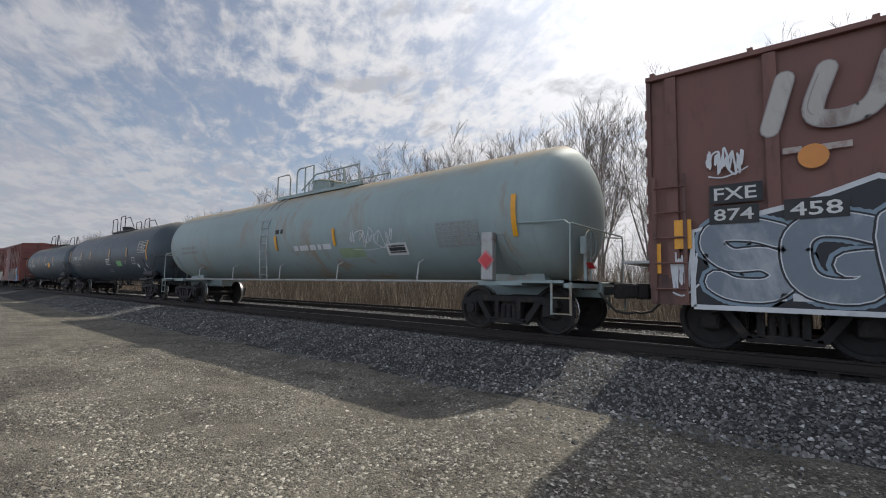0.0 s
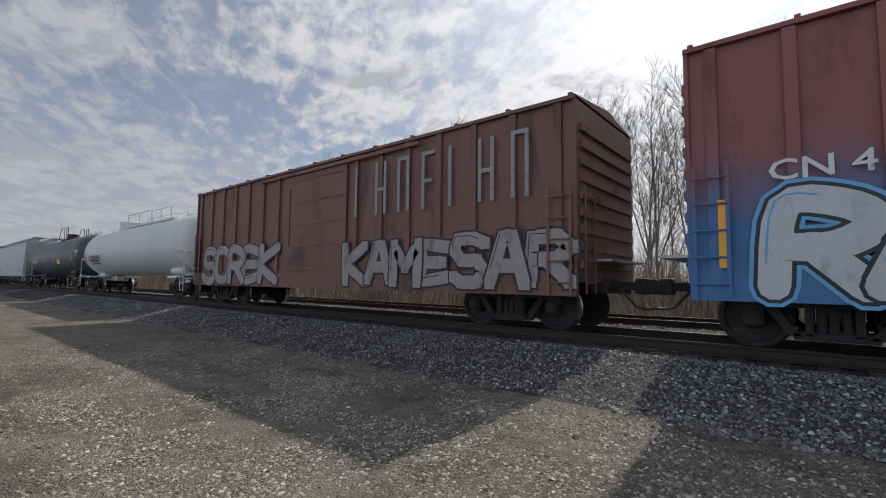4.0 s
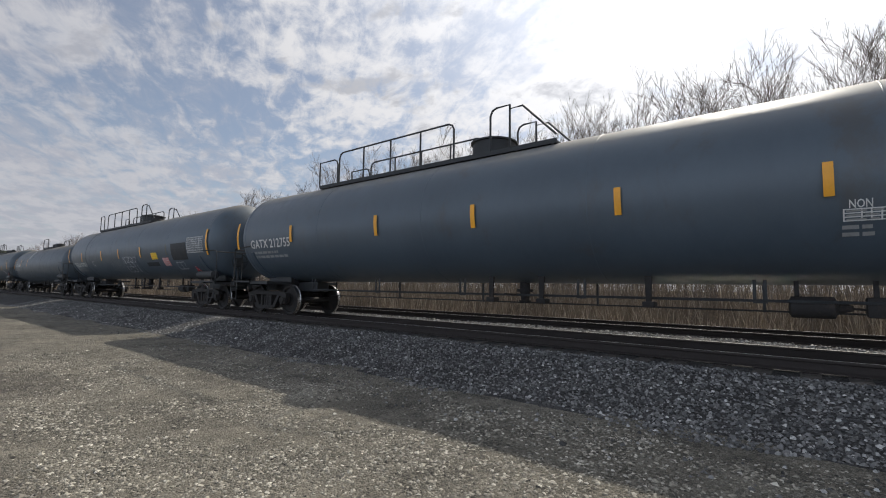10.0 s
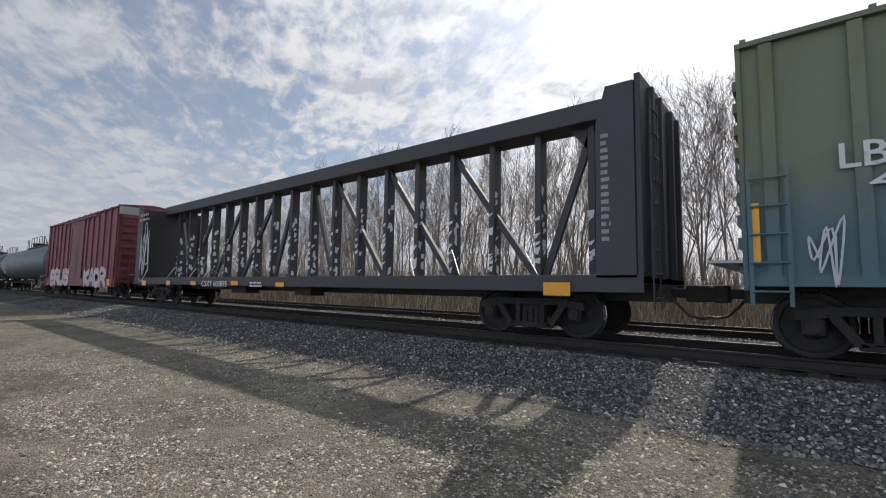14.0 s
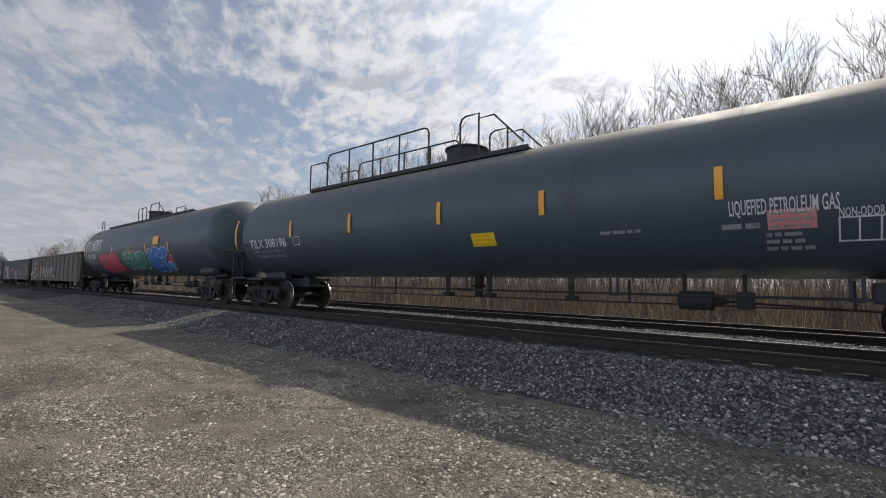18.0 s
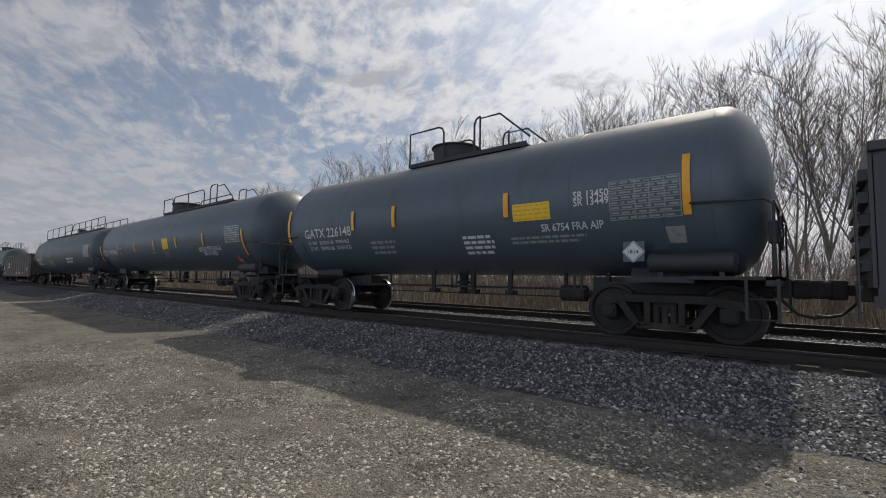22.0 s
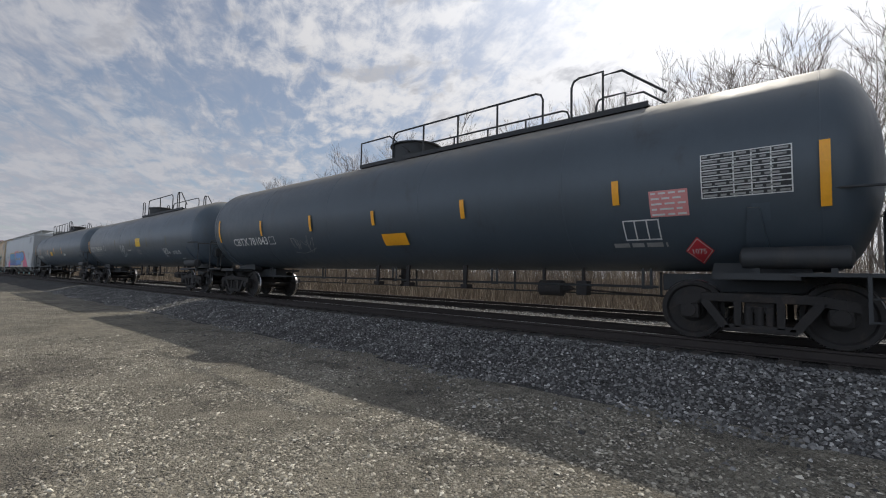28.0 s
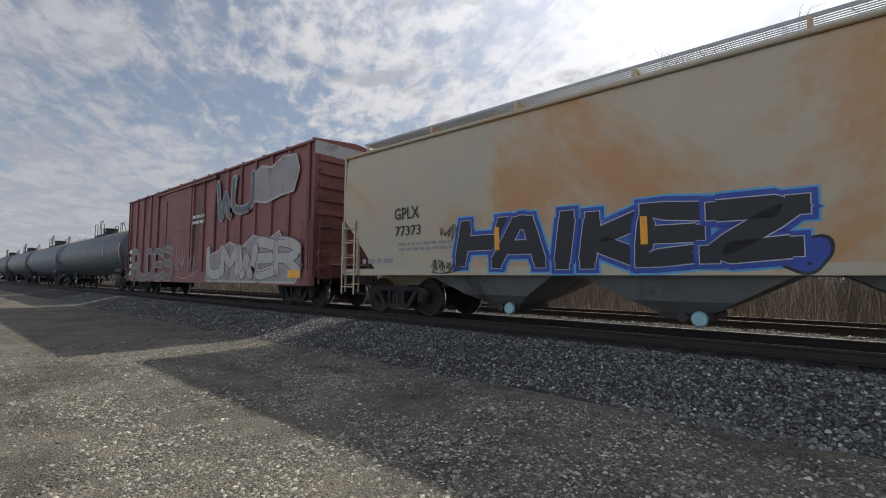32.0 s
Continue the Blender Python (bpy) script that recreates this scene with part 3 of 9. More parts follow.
def stones(name, n, area, size, mat, label, lift, rough=True, flat=1.0):
    """Many small broken stones, laid on the ground of an area by a density that falls with distance."""
    rng = np.random.default_rng(7)
    base = []
    for i in range(8):
        bm = bmesh.new()
        if rough:
            bmesh.ops.create_icosphere(bm, subdivisions=1, radius=1.0)
        else:
            bmesh.ops.create_cone(bm, segments=4, radius1=1.0, radius2=0.45, depth=1.3, cap_ends=True)
            bmesh.ops.delete(bm, geom=[f for f in bm.faces if f.normal.z < -0.9], context="FACES_ONLY")
            bmesh.ops.triangulate(bm, faces=bm.faces[:])
        bm.verts.index_update()
        co = np.array([v.co[:] for v in bm.verts])
        fc = np.array([[v.index for v in f.verts] for f in bm.faces])
        bm.free()
        r = np.random.default_rng(i)
        co = co * r.uniform(0.62, 1.15, (len(co), 1)) * np.array([1.0, r.uniform(0.6, 1.0), r.uniform(0.42, 0.75) * flat])
        base.append((co, fc))
    vs, fs, k = [], [], 0
    for i in range(n):
        x, y = area(rng)
        co, fc = base[rng.integers(8)]
        s = size * (0.5 + 1.1 * rng.random() ** 1.6) * (1 + 0.45 * (rng.random() < 0.06))
        a, b = rng.uniform(0, 6.283), rng.uniform(-0.5, 0.5)
        ca, sa, cb, sb = math.cos(a), math.sin(a), math.cos(b), math.sin(b)
        rot = np.array([[ca, -sa * cb, sa * sb], [sa, ca * cb, -ca * sb], [0, sb, cb]])
        p = co @ rot.T * s + np.array([x, y, rough_ground(x, y) + s * lift])
        vs.append(p)
        fs.append(fc + k)
        k += len(p)
    v, f = np.concatenate(vs), np.concatenate(fs)
    me = bpy.data.meshes.new(name)
    me.from_pydata(v.tolist(), [], f.tolist())
    me.materials.append(mat)
    ob = new(name, me)
    return tagged(ob, label, "gravel", "", "stuff")


def ballast_area(rng):
    x = 3.5 - 42.0 * rng.random() ** 2.0
    return x, rng.uniform(5.42 + 0.12 * math.sin(1.7 * x), 7.65) if rng.random() < 0.98 else rng.uniform(4.3, 5.45)


def lot_area(rng):
    if rng.random() < 0.16:
        return rng.uniform(-13, 9), rng.uniform(-5.5, 5.2)
    while True:
        r = 1.1 + 9.5 * rng.random() ** 1.15
        a = rng.uniform(radians(48), radians(178))
        x, y = r * math.cos(a) * 1.25, r * math.sin(a)
        if y > 5.3:
            y = rng.uniform(1.0, 5.3)
        # swept thin in wheel-packed patches, gathered between them
        if noise.noise((x * 0.8, y * 1.1, 3.0)) + 0.4 * noise.noise((x * 2.9, y * 2.9, 8.0)) > rng.uniform(-0.45, 0.3):
            return x, y


def between_area(rng):
    x = 4.0 - 45.0 * rng.random() ** 1.6
    return x, rng.uniform(10.2, 11.9) if rng.random() < 0.6 else rng.uniform(14.3, 16.2)


stones("ballast_stones", 46000, ballast_area, 0.0250, STONE, "broken grey ballast stones on the track shoulder", 0.25, False)
stones("ballast_between_tracks", 9000, between_area, 0.032, STONE, "broken grey ballast stones between the tracks", 0.25, False)
stones("lot_pebbles", 56000, lot_area, 0.0182, PEBBLE, "loose crushed limestone pebbles on the lot", 0.15, False, 0.5)


# ---------------------------------------------------------------- reeds and trees
def reed_field():
    rng = np.random.default_rng(3)
    n = 56000
    x = 14 - 150 * rng.random(n) ** 1.5
    y = 16.4 + 13.0 * rng.random(n) ** 1.2
    h = rng.uniform(0.55, 1.5, n) * np.clip((y - 15.6) / 2.5, 0.35, 1.1) * np.where((y > 20) & (rng.random(n) < 0.6), rng.uniform(1.2, 2.6, n), 1.0)
    w = rng.uniform(0.006, 0.016, n) * (1 + np.abs(x) / 40)
    a = rng.uniform(0, 3.14, n)
    lx, ly = rng.normal(0, 0.26, n) * h, rng.normal(0, 0.26, n) * h
    z = np.interp(y, [16.6, 18, 22, 40], [0.05, 0.15, 0.3, 0.4]) - 0.05
    dx, dy = np.cos(a) * w, np.sin(a) * w
    v = np.stack([np.stack([x - dx, y - dy, z], 1), np.stack([x + dx, y + dy, z], 1),
                  np.stack([x + lx * 0.45 + dx * 0.8, y + ly * 0.45 + dy * 0.8, z + h * 0.6], 1), np.stack([x + lx * 0.45 - dx * 0.8, y + ly * 0.45 - dy * 0.8, z + h * 0.6], 1),
                  np.stack([x + lx, y + ly, z + h], 1)], 1).reshape(-1, 3)
    k = np.arange(n)[:, None] * 5
    quads = (k + np.array([0, 1, 2, 3])).tolist()
    tris = (k + np.array([3, 2, 4])).tolist()
    me = bpy.data.meshes.new("dry_reeds")
    me.from_pydata(v.tolist(), [], quads + tris)
    me.materials.append(REED)
    tagged(new("dry_reeds", me), "tall dry brown reeds and dead grass beyond the tracks", "reeds", "", "stuff")


reed_field()


def tree_meshes(seed, height, leaders, full, twigs=4):
    """A bare tree: a short bole that forks into upswept stems, branches all the way up them and fine straight twigs on those."""
    rng = random.Random(seed)
    wood, crown = Kit(), Kit()

    def along(pts, t):
        s = t * (len(pts) - 1)
        i = min(int(s), len(pts) - 2)
        return pts[i].lerp(pts[i + 1], s - i), (pts[i + 1] - pts[i]).normalized()

    def shoot(p, d, length, r, steps, lift, kit, n, sway=0.10):
        pts, rs = [p], [r]
        for i in range(steps):
            d = (d + Vector((rng.gauss(0, sway), rng.gauss(0, sway), lift + rng.gauss(0, 0.05)))).normalized()
            pts.append(pts[-1] + d * (length / steps))
            rs.append(max(r * (1 - 0.93 * (i + 1) / steps), 0.005))
        kit.tube(pts, rs, n)
        return pts

    def aside(d, spread):
        q = Vector((rng.gauss(0, 1), rng.gauss(0, 1), rng.gauss(0, 0.25)))
        q = (q - d * q.dot(d)).normalized()
        return (d + q * spread).normalized()

    fork = height * rng.uniform(0.10, 0.24)
    bole = shoot(Vector((0, 0, -0.1)), Vector((rng.gauss(0, 0.04), rng.gauss(0, 0.04), 1)).normalized(), fork + 0.1, 0.0100 * height, 3, 0.05, wood, 7, 0.02)
    for k in range(leaders):
        a = 6.28 * (k + rng.uniform(-0.25, 0.25)) / leaders
        lean = Vector((math.cos(a), math.sin(a), 0))
        high = (height - fork) * (0.97 if k == 0 else rng.uniform(0.86, 1.03))
        spread = 0.08 if k == 0 else rng.uniform(0.14, 0.42)
        stem = shoot(bole[-1], (Vector((0, 0, 1)) + lean * spread).normalized(), high, 0.0058 * height * (0.95 if k == 0 else rng.uniform(0.6, 0.85)), 8, 0.035, wood, 6, 0.05)
        limbs = full // leaders
        for i in range(limbs):
            t = 0.16 + 0.82 * (i + rng.random()) / limbs
            p, d = along(stem, t)
            length = height * (0.25 - 0.15 * t) * rng.uniform(0.7, 1.15)
            limb = shoot(p, aside(d, rng.uniform(0.55, 1.0)), length, 0.022 * (1.2 - t), 4, 0.14, crown, 3, 0.04)
            for j in range(7):
                p2, d2 = along(limb, 0.12 + 0.86 * (j + rng.random()) / 7)
                twig = shoot(p2, aside(d2, rng.uniform(0.4, 0.75)), rng.uniform(0.6, 1.4), 0.0095, 2, 0.16, crown, 3, 0.02)
                for m in range(twigs):
                    p3, d3 = along(twig, rng.uniform(0.05, 0.8))
                    d3 = (aside(d3, rng.uniform(0.3, 0.6)) + Vector((0, 0, 0.2))).normalized()
                    tip = p3 + d3 * rng.uniform(0.35, 0.8)
                    wide = aside(d3, 9.0) * 0.0088
                    crown.add([tuple(p3 - wide), tuple(p3 + wide), tuple(tip)], [(0, 1, 2)])
    return wood.mesh("trunk", BARK, 60), crown.mesh("crown", TWIG)


TREES = [tree_meshes(11, 12.4, 4, 64), tree_meshes(23, 12.7, 5, 65), tree_meshes(37, 11.8, 6, 66), tree_meshes(41, 13.0, 3, 60), tree_meshes(59, 12.2, 5, 65),
         tree_meshes(71, 13.0, 2, 34, 2), tree_meshes(83, 12.6, 3, 39, 2)]


def plant(x, y, kind, scale):
    ob = thing("tree", "tall bare deciduous tree with thin upright twigs", "tree", "bare trees along the railway", (x, y, bank(y) - 0.05))
    ob.rotation_euler.z = random.uniform(0, 6.28)
    scale *= 0.97 - 0.2 * min(1.0, max(0.0, (-x - 14) / 40))
    ob.scale = (scale * 1.08, scale * 1.08, scale * random.uniform(0.95, 1.08))
    part("trunk", TREES[kind][0], ob)
    part("crown", TREES[kind][1], ob, "dense spray of fine bare twigs")


x = 15.0
while x > -190.0:
    plant(x + random.uniform(-0.8, 0.8), random.uniform(24.0, 28.0), random.randrange(5), random.uniform(0.9, 1.04))
    if x > -80:
        plant(x + random.uniform(-1, 1), random.uniform(29.0, 37.0), random.choice((5, 6)), random.uniform(0.95, 1.1))
        plant(x + random.uniform(-1.5, 1.5), random.uniform(33.0, 46.0), random.choice((5, 6)), random.uniform(1.0, 1.2))
    x -= random.uniform(2.0, 3.2) * (1 + max(0.0, -x - 20) / 90)


def undergrowth():
    """Thin bare saplings and brush between the trees."""
    rng = random.Random(5)
    k = Kit()
    for i in range(4200):
        x, y = 14 - 130 * rng.random() ** 1.4, rng.uniform(20.5, 38)
        h = rng.uniform(1.2, 4.6)
        b = Vector((x, y, bank(y)))
        d = Vector((rng.gauss(0, 0.15), rng.gauss(0, 0.15), 1)).normalized()
        r = rng.uniform(0.008, 0.022)
        k.tube([b, b + d * h * 0.5, b + d * h + Vector((rng.gauss(0, 0.2), rng.gauss(0, 0.2), 0))], [r, r * 0.7, r * 0.25], 3)
        for j in range(5):
            s = b + d * h * rng.uniform(0.3, 0.9)
            e = (d + Vector((rng.gauss(0, 0.6), rng.gauss(0, 0.6), 0.2))).normalized()
            k.tube([s, s + e * h * rng.uniform(0.2, 0.45)], [r * 0.5, r * 0.2], 3)
    ob = new("brush", k.mesh("brush", TWIG))
    tagged(ob, "thicket of thin bare saplings under the trees", "brush", "", "stuff")


undergrowth()

# ---------------------------------------------------------------- running gear
def frame_side():
    k = Kit()
    t = 0.075
    k.prism([(-1.10, 0.52), (-0.72, 0.58), (-0.72, 0.72), (-1.06, 0.66)], -t, t)
    k.prism([(0.72, 0.58), (1.10, 0.52), (1.06, 0.66), (0.72, 0.72)], -t, t)
    k.box((-0.74, -t, 0.60), (0.74, t, 0.73), bevel=0.02)
    k.prism([(-0.76, 0.62), (-0.62, 0.62), (-0.34, 0.22), (-0.48, 0.22)], -t, t)
    k.prism([(0.62, 0.62), (0.76, 0.62), (0.48, 0.22), (0.34, 0.22)], -t, t)
    k.box((-0.44, -t, 0.17), (0.44, t, 0.28), bevel=0.02)
    k.box((-0.30, -t, 0.24), (-0.21, t, 0.62))
    k.box((0.21, -t, 0.24), (0.30, t, 0.62))
    for sx in (-0.889, 0.889):
        k.box((sx - 0.13, -t, 0.33), (sx + 0.13, t, 0.56), bevel=0.03)
        k.lathe([(-0.11, 0.085), (-0.11, 0.10), (-0.02, 0.105), (0.05, 0.105)], 14, "y", (sx, 0, 0.457))
    for cx in (-0.13, 0.0, 0.13):
        k.lathe([(0.28, 0.055), (0.33, 0.06), (0.36, 0.05), (0.40, 0.06), (0.43, 0.05), (0.47, 0.06), (0.50, 0.05), (0.54, 0.055)], 10, "z", (cx, 0, 0))
    return k.mesh("side_frame", IRON, 40)


def wheel_disc():
    k = Kit()
    k.lathe([(-0.07, 0.01), (-0.07, 0.09), (-0.075, 0.15), (-0.02, 0.20), (0.0, 0.36), (-0.050, 0.385), (-0.055, 0.440), (-0.050, 0.449)], 24, "y", caps=False)
    k.lathe([(-0.050, 0.449), (0.045, 0.458), (0.055, 0.470)], 24, "y", mat=1, caps=False)
    k.lathe([(0.055, 0.470), (0.062, 0.483), (0.078, 0.478), (0.078, 0.39), (0.03, 0.36), (0.05, 0.2), (0.08, 0.15), (0.08, 0.01)], 24, "y", caps=False)
    return k.mesh("wheel", [IRON, TREAD], 35)


SIDE_FRAME, WHEEL = frame_side(), wheel_disc()
AXLE = Kit().lathe([(-1.0, 0.07), (-0.8, 0.08), (0, 0.075), (0.8, 0.08), (1.0, 0.07)], 10, "y").mesh("axle", IRON, 40)
BOLSTER = Kit().box((-0.18, -0.98, 0.44), (0.18, 0.98, 0.66), bevel=0.03).box((-0.35, -0.3, 0.60), (0.35, 0.3, 0.74), bevel=0.02).box((-0.62, -0.75, 0.34), (-0.5, 0.75, 0.46)).box((0.5, -0.75, 0.34), (0.62, 0.75, 0.46)).mesh("truck", IRON)


def coupler_mesh():
    k = Kit()
    k.box((-0.9, -0.09, -0.08), (0.42, 0.09, 0.08), bevel=0.015)
    k.box((0.38, -0.17, -0.15), (0.62, 0.17, 0.15), bevel=0.04)
    k.box((0.58, -0.19, -0.14), (0.78, -0.05, 0.14), bevel=0.04)
    k.box((0.55, 0.10, -0.12), (0.70, 0.20, 0.12), bevel=0.03)
    k.bar((0.05, -0.12, 0.02), (0.25, -1.30, 0.02), 0.03, 0.03)
    return k.mesh("coupler", IRON)


def hose_mesh():
    k = Kit()
    k.tube([(0.15, -0.25, -0.05), (0.30, -0.27, -0.22), (0.45, -0.26, -0.38), (0.62, -0.2, -0.42), (0.74, -0.15, -0.40)], 0.025, 7)
    return k.mesh("air_hose", STEEL, 60)


COUPLER, HOSE = coupler_mesh(), hose_mesh()


LENGTHS = {}


def running_gear(car, length, inset, reach, z=0.86):
    """Two trucks, and a coupler with its hose at each end."""
    LENGTHS[car.name] = length
    for s in (-1, 1):
        x = s * (length / 2 - inset)
        t = part("truck", BOLSTER, car, "dark rusty two-axle truck", (x, 0, 0))
        for y in (-0.98, 0.98):
            part("side_frame", SIDE_FRAME, t, at=(0, y, 0))
        for ax in (-0.889, 0.889):
            part("axle", AXLE, t, at=(ax, 0, 0.457))
            w = part("wheel", WHEEL, t, "dark wheel with a bright tread", (ax, -0.755, 0.457))
            w = part("wheel", WHEEL, t, "dark wheel with a bright tread", (ax, 0.755, 0.457))
            w.rotation_euler.z = math.pi
        c = part("coupler", COUPLER, car, at=(s * (length / 2 + reach - 0.74), 0, z))
        c.rotation_euler.z = 0 if s > 0 else math.pi
        h = part("air_hose", HOSE, car, at=(s * (length / 2 + reach - 0.74), 0, z))
        h.rotation_euler.z = 0 if s > 0 else math.pi


# ---------------------------------------------------------------- paint on the sides
def flat_side(w):
    return lambda u, z, e: (u, -w - e, z)


def round_side(r, zc):
    def f(u, z, e):
        a = math.asin(max(-0.99, min(0.99, (z - zc) / r)))
        return (u, -(r + e) * math.cos(a), zc + (r + e) * math.sin(a))
    return f


def patch(car, side, u0, z0, u1, z1, mat, name="reflector_strip", label="", e=0.008, rows=6, k=None, slot=0):
    """A sheet that lies on the side."""
    own = k is None
    k = k or Kit()
    e = 0.036 if mat is YELLOW and own else e
    v = [side(u, z0 + (z1 - z0) * i / rows, e) for i in range(rows + 1) for u in (u0, u1)]
    k.add(v, [(2 * i, 2 * i + 1, 2 * i + 3, 2 * i + 2) for i in range(rows)], slot)
    return part(name, k.mesh(name, mat), car, label) if own else k


FONT_SIZE = 1.44


def words(car, side, text, u, z, height, mat, width=0.0, name="lettering", label="", e=0.021):
    """Stencilled letters, from u to the right, resting on z."""
    cu = bpy.data.curves.new("letters", "FONT")
    cu.body, cu.size, cu.resolution_u = text, height * FONT_SIZE, 2
    cu.offset = height * 0.018
    ob = bpy.data.objects.new("letters", cu)
    me = bpy.data.meshes.new_from_object(ob)
    bpy.data.objects.remove(ob)
    xs_ = [v.co.x for v in me.vertices] or [0, 1]
    a, b = min(xs_), max(xs_)
    f = width / (b - a) if width else 1.0
    for v in me.vertices:
        v.co = side(u + (v.co.x - a) * f, z + v.co.y, e)
    me.name = name
    me.materials.clear()
    me.materials.append(mat)
    return part(name, me, car, label or text.lower() + " in stencilled letters")


def weights(car, side, text, u, z, height, mat, width):
    """A stencilled line whose groups stand apart."""
    groups = [g.strip() for g in text.split("  ") if g.strip()]
    size = width / (sum(len(g) for g in groups) + 1.6 * (len(groups) - 1))
    for g in groups:
        words(car, side, g, u, z, height, mat, size * len(g))
        u += size * (len(g) + 1.6)


def bars(car, side, u, z, width, height, lines, mat, name="small_lettering", label="lines of small stencilled writing"):
    """Writing too small to read, as broken bars."""
    k = Kit()
    step = height / lines
    rng = random.Random(int(u * 100) + lines)
    for i in range(lines):
        x = u
        end = u + width * rng.uniform(0.7, 1.0)
        while x < end:
            w = min(rng.uniform(0.08, 0.26) * (0.4 + height / lines * 5), end - x)
            patch(car, side, x, z + height - (i + 1) * step + step * 0.25, x + w, z + height - (i + 1) * step + step * 0.8, mat, e=0.010, rows=1, k=k)
            x += w + step * 0.35
    return part(name, k.mesh(name, mat), car, label)


def table_panel(car, side, u, z, w, h, mat, ink, name="data_panel", label="stencilled table of small writing"):
    """A sheet or stencilled table; its writing is one part upon it."""
    n = max(3, int(h / 0.075))
    rng = random.Random(int(u * 10) + 3)
    ruled = mat in (LETTER, LETTER_DIM)
    panel = patch(car, side, u, z, u + w, z + h, ink if ruled else mat, name, label, 0.008, 5)
    k = Kit()
    if ruled:
        for i in range(n + 1):
            zz = z + (h - 0.014) * i / n
            patch(car, side, u, zz, u + w, zz + 0.014, mat, e=0.013, rows=1, k=k)
        for f in (0, 0.38, 0.58, 0.79, 1):
            patch(car, side, u + (w - 0.016) * f, z, u + (w - 0.016) * f + 0.016, z + h, mat, e=0.016, rows=4, k=k)
    for i in range(n):
        zz = z + h * (i + 0.3) / n
        x = u + 0.03
        while x < u + w - 0.1:
            b = min(rng.uniform(0.06, 0.2), u + w - 0.03 - x)
            patch(car, side, x, zz, x + b, zz + h * 0.36 / n, mat, e=0.019, rows=1, k=k, slot=1)
            x += b + 0.04
    ob = part("small_lettering", k.mesh("small_lettering", [mat, LETTER_DIM if ruled else ink]), panel, "lines of small writing")
    return panel


def outline_box(car, side, u, z, w, h, mat, t=0.02, name="stencil_box", label="stencilled outline box", cells=0):
    k = Kit()
    for a in ((u, z, u + w, z + t), (u, z + h - t, u + w, z + h), (u, z, u + t, z + h), (u + w - t, z, u + w, z + h)):
        patch(car, side, *a, mat, e=0.018 if a[2] - a[0] > w * 0.9 else 0.022, rows=3, k=k)
    for i in range(cells):
        x = u + w * (i + 1) / (cells + 1)
        patch(car, side, x - t / 2, z, x + t / 2, z + h, mat, e=0.024, rows=3, k=k)
    return part(name, k.mesh(name, mat), car, label)


def diamond(car, side, u, z, r, mat, ink, text="1075", label="red diamond hazard placard"):
    k = Kit()
    for rr, e, s in ((r, 0.008, 0), (r * 0.9, 0.011, 1), (r * 0.84, 0.014, 0)):
        ring = []
        for j in range(4):
            p, q = [((-1, 0), (0, -1), (1, 0), (0, 1))[m % 4] for m in (j, j + 1)]
            ring += [(u + rr * (p[0] + (q[0] - p[0]) * f), z + rr * (p[1] + (q[1] - p[1]) * f)) for f in (0, 0.25, 0.5, 0.75)]
        blob(k, side, ring, e + 0.004, s, 3)
    p = part("hazard_placard", k.mesh("hazard_placard", [mat, ink]), car, label)
    if text:
        words(car, side, text, u - r * 0.48, z - r * 0.17, r * 0.34, ink, r * 0.96)
    return p


def blob(k, side, pts, e, slot, rings=4):
    """A filled outline, laid in rings so that it follows a curved side."""
    n = len(pts)
    cx, cz = sum(p[0] for p in pts) / n, sum(p[1] for p in pts) / n
    v = [side(cx, cz, e)]
    for i in range(1, rings + 1):
        f = i / rings
        v += [side(cx + (p[0] - cx) * f, cz + (p[1] - cz) * f, e) for p in pts]
    q = [(0, 1 + j, 1 + (j + 1) % n) for j in range(n)]
    for i in range(rings - 1):
        q += [(1 + i * n + j, 1 + (i + 1) * n + j, 1 + (i + 1) * n + (j + 1) % n, 1 + i * n + (j + 1) % n) for j in range(n)]
    k.add(v, q, slot)


def stroke(k, side, pts, w, e, slot, climb=0.0):
    """A painted line of width w through points (u, z)."""
    v, q = [], []
    for i, p in enumerate(pts):
        a, b = pts[max(i - 1, 0)], pts[min(i + 1, len(pts) - 1)]
        dx, dz = b[0] - a[0], b[1] - a[1]
        l = math.hypot(dx, dz) or 1.0
        nx, nz = -dz / l * w / 2, dx / l * w / 2
        v += [side(p[0] + nx, p[1] + nz, e + climb * i), side(p[0] - nx, p[1] - nz, e + climb * i)]
        if i:
            q.append((2 * i - 2, 2 * i - 1, 2 * i + 1, 2 * i))
    k.add(v, q, slot)


